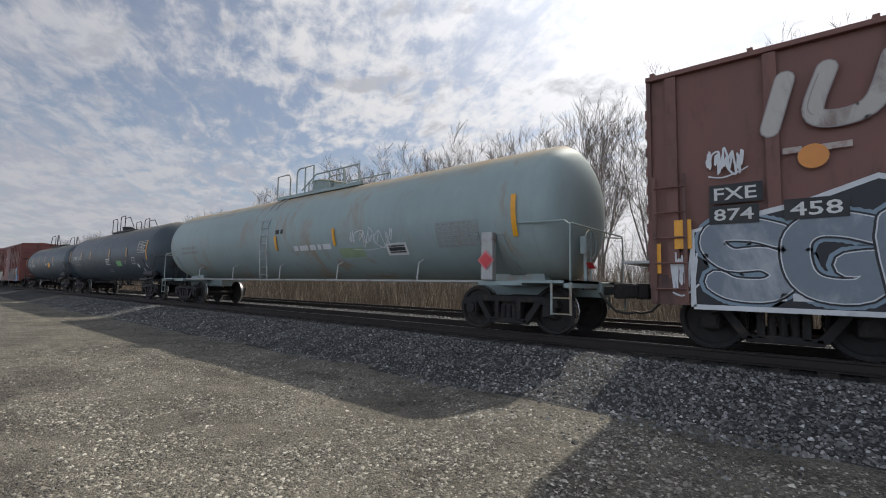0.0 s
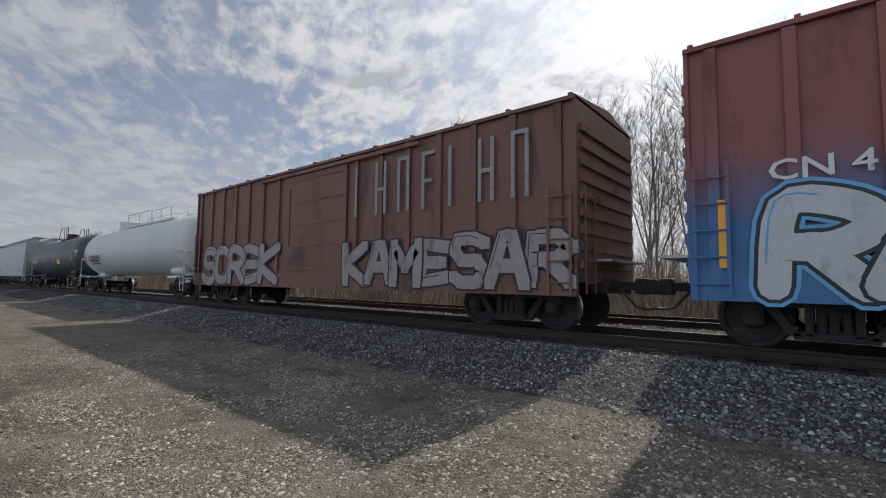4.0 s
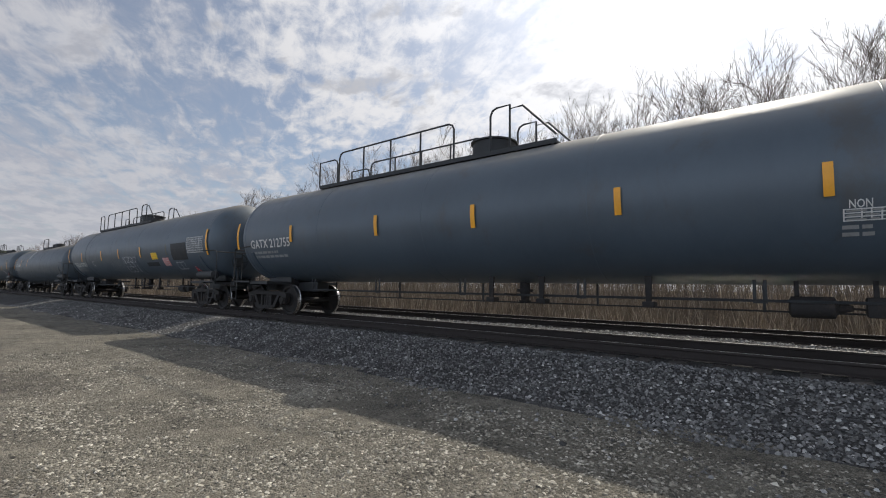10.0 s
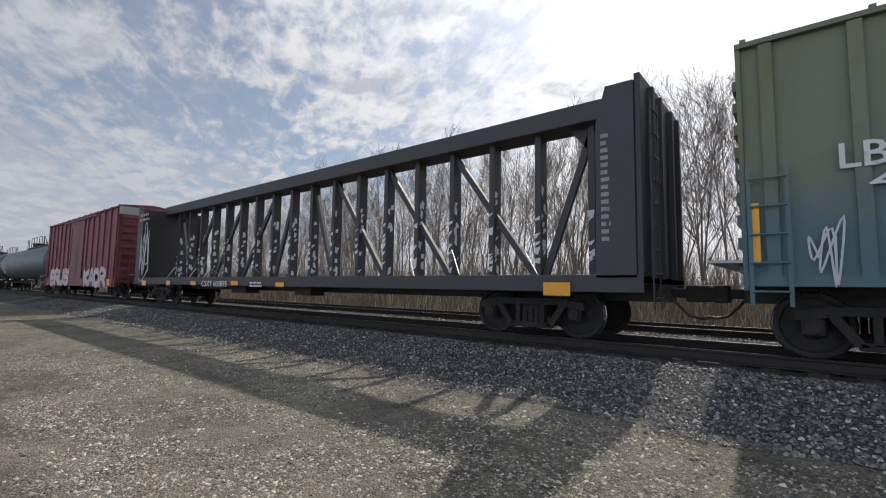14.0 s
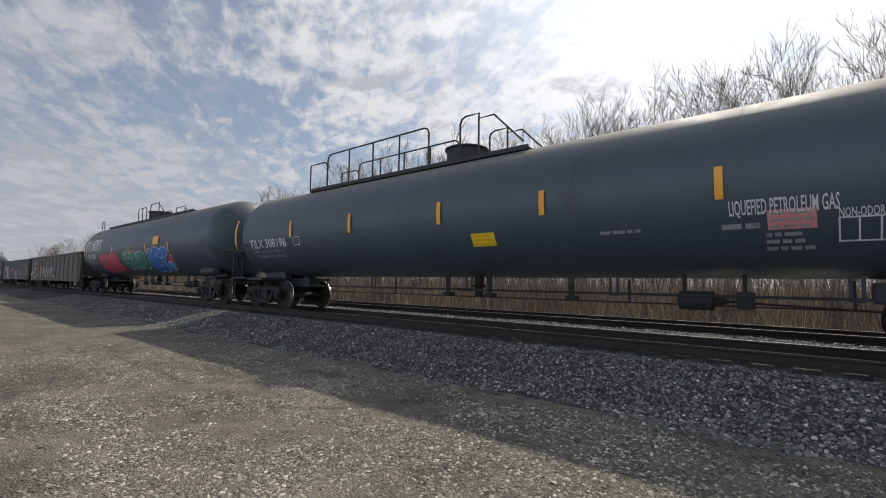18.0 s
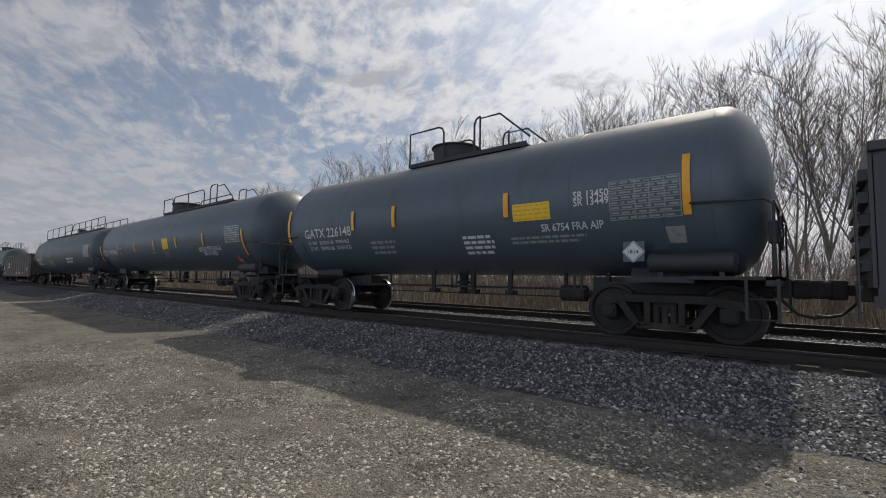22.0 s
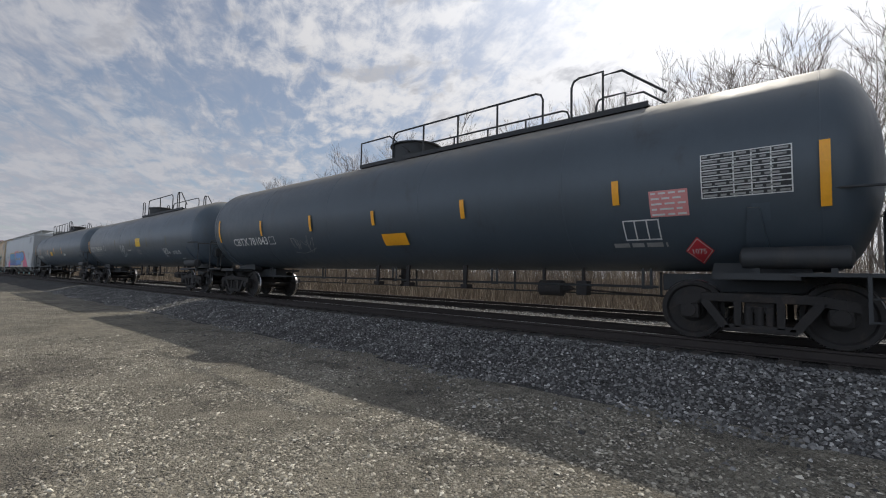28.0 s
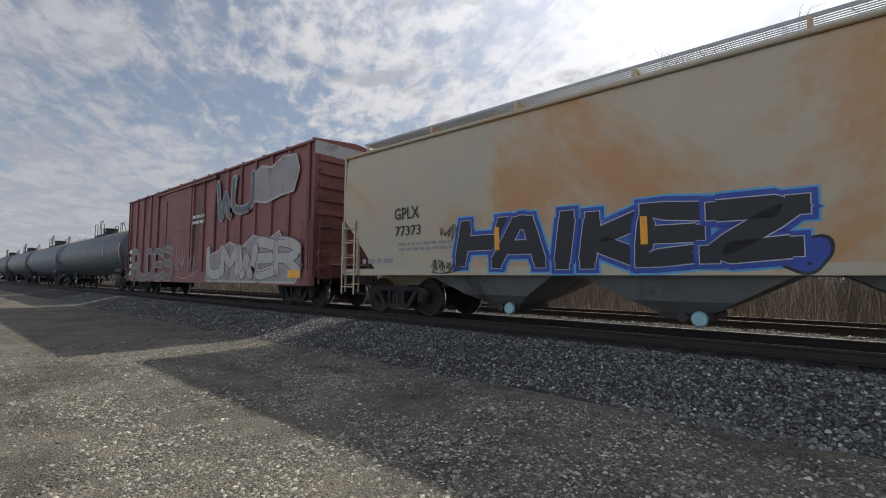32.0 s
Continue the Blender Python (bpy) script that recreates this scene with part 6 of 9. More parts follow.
# 1 brown boxcar
car, side = add(box_car(-2, 13.6, 4.22, BOXBROWN, "brown boxcar with black, silver and blue graffiti low on its side"))
swoosh(car, side, [(-7.2, 0.66), (-4.4, 0.64), (-4.4, 2.0), (-5.2, 2.3), (-5.9, 2.05), (-6.6, 1.9), (-7.2, 1.75)], "black", "white", "black spray-painted ground with a white edge")
piece(car, side, "SGR", -7.0, 0.74, -4.2, 1.92, "slate", "black", 0.34, "white", "haze", 0.04, 0.05, over=0.14, lean=-0.1, seed=5)
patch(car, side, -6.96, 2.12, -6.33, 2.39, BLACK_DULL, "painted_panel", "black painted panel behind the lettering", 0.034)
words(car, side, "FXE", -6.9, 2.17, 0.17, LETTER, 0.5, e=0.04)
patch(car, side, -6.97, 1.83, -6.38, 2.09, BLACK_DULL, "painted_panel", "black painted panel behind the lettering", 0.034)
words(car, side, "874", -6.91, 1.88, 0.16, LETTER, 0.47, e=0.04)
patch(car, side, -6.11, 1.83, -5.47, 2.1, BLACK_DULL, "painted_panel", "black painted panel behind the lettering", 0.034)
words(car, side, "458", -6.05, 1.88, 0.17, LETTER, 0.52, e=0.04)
patch(car, side, -7.43, 1.5, -7.2, 1.93, YELLOW, "reflector_strip", "")
patch(car, side, -7.73, 1.14, -7.62, 1.59, YELLOW, "reflector_strip", "")
piece(car, side, "IU", -6.5, 2.95, -5.05, 3.85, "bone", "dust", 0.2, None, None, 0.015, lean=0.25, seed=9)
spot(car, side, -5.79, 2.64, 0.16, SPRAY["orange"])
patch(car, side, -6.1, 2.71, -5.9, 2.79, FADED, "graffiti", "faded white bar")
patch(car, side, -5.7, 2.7, -5.41, 2.78, FADED, "graffiti", "faded white bar")
scrawl(car, side, -6.99, 2.52, 0.48, 0.41, SPRAY["white"], 12, 6, 0.04)
scrawl(car, side, -7.49, 0.85, 0.35, 0.61, SPRAY["white"], 18, 6, 0.04)
bars(car, side, -6.64, 0.73, 1.15, 0.18, 1, SPRAY["white"])
# 2 sage tank car
car, side = add(tank_car(-22.1, -3.4, BEIGE, 1.41, 2.45, "weathered sage-green tank car streaked with orange rust", platform=(-1.65, 2.81), dome=[(0.31, 0.43, 0.42), (1.01, 0.2, 0.3)], hoops=[(-1.67, -0.88, 0.72, 0, "square", "round"), (-0.49, 0.45, 0.82, 1, "round", "square"), (0.58, 2.69, 0.5, 2, "slope", "square")], pipe=False, end_strips=False, trim=BEIGE, air=False))
k = Kit().tube([(-8.4, -1.22, 1.0), (8.0, -1.22, 1.0)], 0.03, 8)
for u in (-6.2, -3.4, -0.3, 2.6, 5.6):
    k.tube([(u, -1.22, 1.0), (u + 0.08, -1.24, 1.42), (u + 0.1, -1.1, 1.5)], 0.022, 6)
part("side_rail", k.mesh("side_rail", ROOFGREY, 60), car, "pale tubular side rail")
k = Kit()
for u in (-1.2, -0.78):
    k.tube([(u, -1.36, 0.98), (u, -1.44, 2.0), (u, -1.40, 2.8), (u, -1.05, 3.45), (u, -0.62, 3.8)], 0.018, 6)
for i in range(8):
    k.tube([(-1.2, -1.38 - 0.06 * (i > 1), 1.15 + 0.25 * i), (-0.78, -1.38 - 0.06 * (i > 1), 1.15 + 0.25 * i)], 0.014, 5)
part("ladder", k.mesh("ladder", ROOFGREY, 60), car)
patch(car, side, 2.75, 1.62, 3.75, 1.86, SPRAY["pale_green"], "notice_panel", "dull lime notice panel")
patch(car, side, -0.35, 1.92, -0.24, 2.36, YELLOW)
patch(car, side, 2.6, 1.95, 2.71, 2.4, YELLOW)
patch(car, side, 8.23, 1.89, 8.34, 2.68, YELLOW)
table_panel(car, side, 6.28, 1.75, 1.14, 0.52, LETTER_DIM, BEIGE, "data_panel", "stencilled table of small writing")
patch(car, side, 4.6, 1.63, 5.3, 1.91, LETTER, "stencil_panel", "small black and white stencilled panel")
patch(car, side, 4.68, 1.67, 5.23, 1.87, BLACK_DULL, "stencil_panel", "")
part("valve_cover", Kit().box((7.55, -1.46, 1.02), (7.83, -1.30, 1.98), bevel=0.03).mesh("valve_cover", ROOFGREY), car, "pale grey upright metal box")
diamond(car, flat_side(1.47), 7.69, 1.42, 0.20, PLACARD, LETTER, "", "red diamond hazard placard")
scrawl(car, side, 3.28, 1.82, 1.75, 0.52, SPRAY["white"], 12, 6, 0.03)
bars(car, side, 0.62, 1.8, 2.27, 0.26, 1, SPRAY["white"])
bars(car, side, -7.65, 1.97, 1.64, 0.36, 2, LETTER_DIM)
patch(car, side, 9.5, 1.26, 9.63, 1.37, PLACARD, "small_placard", "")
bars(car, side, -0.31, 2.36, 0.55, 0.23, 1, BLACK_DULL)
# 3, 4 black tank cars
car, side = add(tank_car(-39.4, -23.5, BLACK, 1.49, 2.33, "black tank car with yellow strips, white diamonds and a data panel", platform=(-1.84, 2.19), dome=[(-1.15, 0.28, 0.35), (-0.44, 0.37, 0.14)], hoops=[(-1.83, -0.94, 0.76, 0, "square", "round"), (-0.33, 0.48, 0.83, 0, "round", "square"), (0.48, 1.34, 0.68, 0, "square", "slope")], end_strips=False))
patch(car, side, -7.43, 2.05, -7.32, 2.78, YELLOW)
patch(car, side, -4.51, 2.21, -4.4, 2.61, YELLOW)
patch(car, side, -2.47, 2.15, -2.36, 2.58, YELLOW)
patch(car, side, 1.35, 2.15, 1.46, 2.6, YELLOW)
patch(car, side, 4.26, 2.13, 4.37, 2.57, YELLOW)
patch(car, side, 7.15, 1.9, 7.26, 2.78, YELLOW)
words(car, side, "RTMX 13667", -6.47, 2.14, 0.24, LETTER, 1.99)
bars(car, side, -6.25, 1.76, 1.69, 0.31, 2, LETTER_DIM)
table_panel(car, side, 5.93, 2.25, 1.08, 0.55, LETTER, BLACK_DULL, "data_panel", "stencilled table of small writing")
outline_box(car, side, 4.98, 1.73, 0.49, 0.32, LETTER, cells=2)
patch(car, side, 5.6, 1.56, 5.84, 1.73, LETTER, "stencil_panel", "small white stencilled panel")
diamond(car, side, 6.27, 1.35, 0.18, LETTER, LETTER_BLACK, "2735", "white diamond hazard placard")
diamond(car, side, 6.87, 1.62, 0.16, LETTER_DIM, LETTER_BLACK, "", "worn white diamond placard")
bars(car, side, 0.54, 1.72, 0.88, 0.38, 4, LETTER)
bars(car, side, 0.54, 1.34, 0.84, 0.2, 2, LETTER_DIM)
patch(car, side, 2.4, 1.66, 3.22, 1.93, SPRAY["lime"], "notice_panel", "dull olive notice panel")
bars(car, side, 3.75, 1.72, 0.34, 0.22, 2, LETTER_DIM)
car, side = add(tank_car(-55.8, -40.8, BLACK, 1.39, 2.25, "black tank car with yellow strips and an orange notice", platform=(-1.88, 0.93), dome=[(-1.13, 0.19, 0.2), (-0, 0.27, 0.16)], hoops=[(-1.86, -0.65, 0.86, 0, "slope", "round"), (0.03, 0.46, 0.85, 1, "round", "slope")], end_strips=False))
patch(car, side, -7.33, 1.96, -7.22, 2.9, YELLOW)
patch(car, side, -4.56, 2.2, -4.45, 2.67, YELLOW)
patch(car, side, -1.77, 2.2, -1.66, 2.66, YELLOW)
patch(car, side, 0.51, 2.18, 0.62, 2.65, YELLOW)
patch(car, side, 3.43, 2.16, 3.54, 2.61, YELLOW)
words(car, side, "PLCX 221582", -5.95, 1.92, 0.22, LETTER, 2.42)
bars(car, side, -5.92, 1.63, 1.1, 0.22, 2, LETTER_DIM)
table_panel(car, side, 1.8, 1.83, 0.76, 0.33, YELLOW, LETTER_DIM, "notice_panel", "orange notice with a line of writing")
bars(car, side, 0.73, 1.96, 0.55, 0.2, 3, LETTER)
bars(car, side, 0.75, 1.63, 0.54, 0.16, 3, LETTER_DIM)
bars(car, side, 3.34, 1.92, 0.46, 0.16, 2, LETTER)
# 5, 6, 7 red boxcars
car, side = add(box_car(-73.6, -58.2, 4.22, BOXRED, "dark red boxcar with white block lettering and grey graffiti", door=(-1.55, 1.41), posts=17))
blocks(car, side, 1.72, 2.84, 4.97, 0.67, 9, FADED, "lettering", "large faded company lettering drawn as plain blocks", 0.5)
blocks(car, side, 2.42, 2.47, 3.91, 0.4, 7, FADED, "lettering", "large faded company lettering drawn as plain blocks", 0.5)
piece(car, side, "UWNAKS", 1.29, 0.68, 6.21, 1.90, "soot", "white", 0.34, None, None, 0.022, soft=False, over=0.16, lean=0.1, sway=0.14, seed=11)
swoosh(car, side, [(5.75, 0.68), (6.95, 0.68), (7.0, 1.1), (6.6, 1.25), (6.25, 1.9), (5.75, 1.95)], "sky", "blue", "patch of sky-blue spray paint", 0.0080)
piece(car, side, "ZMVAEF", -6.85, 0.70, -2.75, 1.66, "bone", "black", 0.30, soft=False, over=0.18, seed=12)
scrawl(car, side, -2.58, 0.72, 0.43, 0.74, FADED, 27, 2, 0.04)
patch(car, side, 7.25, 1.19, 7.36, 1.62, YELLOW)
patch(car, side, 5.8, 1.2, 5.91, 1.64, YELLOW)
patch(car, side, 4.63, 1.25, 4.74, 1.73, YELLOW)
patch(car, side, 2.38, 1.28, 2.49, 1.67, YELLOW)
patch(car, side, 0.29, 1.31, 0.4, 1.8, YELLOW)
patch(car, side, -2.64, 1.32, -2.53, 1.81, YELLOW)
patch(car, side, -4.91, 1.23, -4.8, 1.76, YELLOW)
words(car, side, "WC", -6.88, 2.04, 0.24, LETTER, 0.43)
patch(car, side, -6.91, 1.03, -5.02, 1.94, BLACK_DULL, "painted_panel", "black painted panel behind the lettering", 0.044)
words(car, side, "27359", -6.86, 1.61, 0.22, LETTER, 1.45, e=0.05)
bars(car, side, -5.55, 1.27, 0.36, 0.2, 2, LETTER_DIM)
shield(car, side, -5.58, 2.44, -4.34, 3.85, FADED)
patch(car, side, -1.59, 2.49, -1.34, 2.62, LETTER, "stencil_panel", "white stencilled panel")
bars(car, side, -2.43, 2.53, 0.28, 0.5, 3, LETTER)
bars(car, side, -1.32, 2.8, 1.11, 0.24, 2, LETTER)
car, side = add(box_car(-91.3, -75.8, 4.42, BOXRED_BLUE, "red boxcar with a broad blue and silver graffiti band", door=(-1.66, 1.8), posts=17))
piece(car, side, "RAWKUN", -6.75, 0.70, -0.37, 2.16, "silver", "black", 0.36, None, "sky", 0.05, 0.05, over=0.2, lean=0.08, seed=21)
piece(car, side, "PEMER", 1.5, 0.70, 6.6, 1.98, "silver", "black", 0.36, None, "green", 0.06, 0.03, over=0.2, lean=0.1, seed=22)
piece(car, side, "L", 6.45, 0.74, 7.3, 1.5, "silver", "black", 0.2, soft=False, seed=23)
outline_box(car, side, 4.98, 2.6, 0.78, 0.71, LETTER, 0.13, "emblem", "large white company emblem as plain frames")
outline_box(car, side, 5.87, 2.53, 0.69, 0.68, LETTER, 0.13, "emblem", "large white company emblem as plain frames")
bars(car, side, 4.73, 2.29, 2.04, 0.22, 1, LETTER)
words(car, side, "CN 415346", -6.75, 2.3, 0.27, LETTER, 2.26)
bars(car, side, -0.27, 2.15, 0.56, 0.2, 2, LETTER)
bars(car, side, -2.68, 2.76, 0.09, 0.31, 1, LETTER)
patch(car, side, 7.61, 1.02, 7.72, 2.07, YELLOW)
patch(car, side, -7.35, 1.14, -7.24, 2.1, YELLOW)
patch(car, side, -4.96, 1.19, -4.85, 1.65, YELLOW)
patch(car, side, -2.36, 1.19, -2.25, 1.7, YELLOW)
patch(car, side, 2.51, 1.16, 2.62, 1.61, YELLOW)
patch(car, side, 5.06, 1.15, 5.17, 1.6, YELLOW)
car, side = add(box_car(-108.6, -93, 4.2, BOXBROWN, "brown boxcar with faded white lettering and graffiti", door=(-1.5, 1.5), posts=17))
blocks(car, side, 1.68, 2.51, 5.4, 1.3, 7, LETTER_DIM, "lettering", "large faded company lettering drawn as plain blocks", 0.5)
piece(car, side, "SOREK", -6.91, 0.72, -1.74, 2.08, "dust", "black", 0.3, over=0.2, lean=0.1, seed=31)
piece(car, side, "KAMESAR", 1.48, 0.74, 7.77, 1.92, "dust", "black", 0.27, soft=False, over=0.15, seed=32)
# 8 pale tank car
car, side = add(tank_car(-126.3, -109.9, WHITE, 1.4, 2.47, "pale grey tank car with black lettering and white end rails", platform=(-2.45, 4.66), dome=[(-3.45, 0.62, 0.35)], hoops=[(-2.21, 1.62, 0.61, 1, "square", "round"), (1.58, 4.27, 0.54, 1, "round", "square")], pipe=False, trim=WHITE, end_strips=False))
patch(car, side, -7.57, 1.69, -7.46, 2.53, YELLOW)
words(car, side, "DOWX 88191", -6.66, 1.9, 0.35, LETTER_BLACK, 2.34)
bars(car, side, -6.24, 1.69, 1.74, 0.28, 2, LETTER_BLACK)
bars(car, side, -6.43, 1.36, 0.98, 0.15, 2, LETTER_DIM)
# 9 black tank car
car, side = add(tank_car(-143.8, -127.7, BLACK, 1.46, 2.48, "black tank car with a centre dome and yellow strips", platform=(-1.15, 1.15), dome=[(-0.56, 0.34, 0.45), (-2.04, 0.13, 0.3)], hoops=[(-1.18, -0.13, 0.9, 0, "slope", "square"), (0.54, 1.13, 0.84, 0, "round", "square")], end_strips=False))
patch(car, side, -7.71, 1.75, -7.6, 2.61, YELLOW)
patch(car, side, -5.14, 2.06, -5.03, 2.52, YELLOW)
patch(car, side, -1.82, 2.02, -1.71, 2.47, YELLOW)
patch(car, side, 1.46, 2.02, 1.57, 2.46, YELLOW)
patch(car, side, 6.98, 1.73, 7.09, 2.61, YELLOW)
words(car, side, "NATX 301353", -7.12, 2.05, 0.25, LETTER, 1.97)
bars(car, side, -7.06, 1.74, 1.56, 0.22, 2, LETTER_DIM)
outline_box(car, side, -4.75, 2.09, 0.32, 0.26, LETTER, cells=0)
table_panel(car, side, 5.78, 2.05, 1.12, 0.5, LETTER_DIM, BLACK_DULL, "data_panel", "stencilled table of small writing")
patch(car, side, 2.36, 1.89, 3.18, 2.21, LEMON, "notice_panel", "yellow notice panel")
scrawl(car, side, -2.61, 1.53, 1.37, 0.41, LETTER_DIM, 43, 5, 0.04)
scrawl(car, side, 7.75, 2.36, 0.83, 0.51, SPRAY["white"], 31, 5, 0.03)
# 10 to 13 covered hoppers
car, side = add(hopper_car(-163.5, -145.7, HOPWHITE, "white covered hopper with orange repaint patches", ROUND_SECTION, (1.15, 1.3, 0.0), bays=4, bay_mat=BAYGREY))
patch(car, side, -3.89, 1.36, -3.78, 1.75, YELLOW)
patch(car, side, -1.2, 1.32, -1.09, 1.67, YELLOW)
patch(car, side, 1.43, 1.38, 1.75, 1.77, SPRAY["orange"], "paint_patch", "orange repaint strip")
patch(car, side, 4.09, 1.33, 4.31, 1.77, SPRAY["orange"], "paint_patch", "orange repaint strip")
patch(car, side, 7.21, 1.27, 7.34, 1.72, SPRAY["orange"], "paint_patch", "orange repaint strip")
patch(car, side, 8.69, 1.31, 8.81, 2.17, SPRAY["orange"], "paint_patch", "orange repaint strip")
patch(car, side, 8.87, 1.31, 8.98, 2.15, SPRAY["orange"], "paint_patch", "orange repaint strip")
table_panel(car, side, 5.94, 1.4, 0.44, 0.27, BLACK_DULL, LETTER, "data_panel", "stencilled table of small writing")
patch(car, side, 6.38, 1.49, 6.6, 1.67, LETTER, "stencil_panel", "white stencilled panel")
patch(car, side, 7.95, 2.23, 8.47, 2.97, CREAM, "paint_patch", "cream repaint square")
patch(car, side, 8.04, 1.32, 8.27, 1.9, CREAM, "paint_patch", "cream repaint square")
patch(car, side, 8.13, 0.89, 8.53, 1.19, LETTER, "jacking_plate", "white plate with a hole")
bars(car, side, 7.79, 1.66, 0.13, 0.17, 3, LETTER_BLACK)
words(car, side, "ECUX", -7.49, 2.47, 0.27, LETTER_BLACK, 0.88)
words(car, side, "860515", -7.44, 1.96, 0.21, LETTER_BLACK, 0.93)
bars(car, side, -7.31, 1.38, 1.59, 0.34, 3, LETTER_BLACK)
patch(car, side, -7.97, 1.37, -7.86, 2.18, SPRAY["orange"], "paint_patch", "")
patch(car, side, -7.81, 1.37, -7.68, 2.17, SPRAY["orange"], "paint_patch", "")
patch(car, side, -4.27, 1.32, -4.06, 1.75, SPRAY["orange"], "paint_patch", "orange repaint strip")
scrawl(car, side, -7, 1.35, 0.7, 0.33, LETTER_BLACK, 46, 4, 0.02)
car, side = add(hopper_car(-181.6, -164.6, DIRTY, "soot-stained grey covered hopper with green graffiti", ROUND_SECTION, (1.5, 1.4, 0.45), bays=3, bay_mat=BLACK_DULL))
piece(car, side, "FSAT", 0.12, 1.08, 4.40, 2.22, "sea", "black", 0.46, None, "silver", 0.06, 0.05, over=0.16, seed=41)
graffiti(car, side, -0.71, 1.28, 0.26, 2.05, 1, "rose", "rose", "rose", None, 81, 0.15)
graffiti(car, side, 4.45, 1.07, 5.35, 1.9, 2, "rose", "rose", "silver", None, 91, 0.15)
graffiti(car, side, -4.24, 1.32, -3.31, 2.04, 1, "rose", "rose", "rose", None, 87, 0.15)
patch(car, side, 4.24, 2.31, 5.05, 3.16, ICEBLUE, "paint_patch", "pale blue repaint square")
patch(car, side, -6.91, 1.69, -4.9, 2.78, ICEBLUE, "painted_panel", "pale blue repaint panel behind the lettering")
words(car, side, "NOYX", -6.60, 2.36, 0.31, LETTER_BLACK, 1.12)
words(car, side, "848919", -6.58, 1.86, 0.33, LETTER_BLACK, 1.52)
patch(car, side, -0.25, 1.08, 0.32, 1.24, YELLOW, "reflector_strip", "")
patch(car, side, 3.63, 1.08, 4.08, 1.2, YELLOW, "reflector_strip", "")
patch(car, side, -4.22, 1.1, -3.75, 1.26, YELLOW, "reflector_strip", "")
patch(car, side, -6.55, 1.17, -6.01, 1.32, YELLOW, "reflector_strip", "")
patch(car, side, -3.62, 1.37, -3.51, 1.79, YELLOW)
patch(car, side, -1, 1.4, -0.89, 1.75, YELLOW)
patch(car, side, 1.8, 1.36, 1.91, 1.79, YELLOW)
patch(car, side, 4.08, 1.37, 4.19, 1.79, YELLOW)
patch(car, side, -7.03, 1.33, -6.92, 2.18, YELLOW)
scrawl(car, side, -2.85, 1.69, 1.9, 0.47, SPRAY["white"], 43, 8, 0.03)
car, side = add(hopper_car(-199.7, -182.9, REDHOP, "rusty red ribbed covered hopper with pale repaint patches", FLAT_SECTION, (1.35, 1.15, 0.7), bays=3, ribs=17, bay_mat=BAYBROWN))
patch(car, side, 2.34, 2.51, 4.82, 3.47, LETTER, "paint_patch", "chalky white repaint patch")
patch(car, side, 4.81, 2.52, 6.2, 3.46, CREAM, "paint_patch", "cream repaint patch")
patch(car, side, 6.97, 1.55, 7.08, 2.44, YELLOW)
patch(car, side, 3.11, 1.53, 3.22, 1.95, YELLOW)
bars(car, side, -6.71, 1.75, 1.97, 0.84, 3, LETTER_DIM)
patch(car, side, 2.43, 1.9, 3.08, 2.54, SPRAY["orange"], "paint_patch", "faded orange patch")
car, side = add(hopper_car(-217.9, -201.1, ICEBLUE, "pale blue ribbed covered hopper with chipped paint", FLAT_SECTION, (1.35, 1.15, 0.7), bays=3, ribs=16, bay_mat=BAYGREY))
patch(car, side, 6.28, 1.45, 6.73, 1.67, YELLOW, "reflector_strip", "")
patch(car, side, 4, 1.47, 4.52, 1.64, YELLOW, "reflector_strip", "")
patch(car, side, 1.47, 1.45, 2.09, 1.58, YELLOW, "reflector_strip", "")
patch(car, side, -1.15, 1.46, -0.55, 1.56, YELLOW, "reflector_strip", "")
bars(car, side, 5.59, 1.86, 0.39, 0.17, 1, LETTER_DIM)
bars(car, side, 3.12, 1.76, 0.63, 0.21, 2, LETTER_DIM)
bars(car, side, 4.81, 1.8, 0.45, 0.16, 1, LETTER_DIM)
bars(car, side, -1.2, 1.49, 0.65, 0.48, 2, LETTER_DIM)
table_panel(car, side, 3.91, 1.68, 0.61, 0.27, LETTER_DIM, GONBLACK, "data_panel", "stencilled table of small writing")
bars(car, side, -6.82, 2.04, 1.37, 0.36, 1, LETTER_BLACK)
# 14 to 17 tank cars
car, side = add(tank_car(-239.3, -219.2, BLUEGREY, 1.45, 2.48, "long dark grey pressure tank car with yellow strips", platform=(-6.66, 0.98), dome=[(-0.87, 0.48, 0.42)], hoops=[(-6.68, -5.84, 0.69, 0, "square", "round"), (-5.77, -1.59, 0.85, 3, "round", "round"), (-0.58, -0.09, 0.93, 0, "round", "square"), (-0.09, 0.22, 0.84, 0, "square", "slope")], end_strips=False))
patch(car, side, -9.84, 2.06, -9.73, 2.89, YELLOW)
patch(car, side, -6.85, 2.16, -6.74, 2.62, YELLOW)
patch(car, side, -3.33, 2.13, -3.22, 2.61, YELLOW)
patch(car, side, -0.51, 2.12, -0.4, 2.58, YELLOW)
patch(car, side, 2.34, 2.13, 2.45, 2.57, YELLOW)
patch(car, side, 4.95, 2.14, 5.06, 2.57, YELLOW)
words(car, side, "GATX 212755", -9.02, 2.05, 0.25, LETTER, 2.13)
bars(car, side, -8.92, 1.72, 1.83, 0.25, 2, LETTER_DIM)
table_panel(car, side, 5.13, 1.82, 0.46, 0.15, LETTER, BLUEGREY, "data_panel", "stencilled table of small writing")
words(car, side, "NON", 5.19, 1.98, 0.1, LETTER, 0.22)
bars(car, side, 5.12, 1.62, 0.37, 0.17, 2, LETTER_DIM)
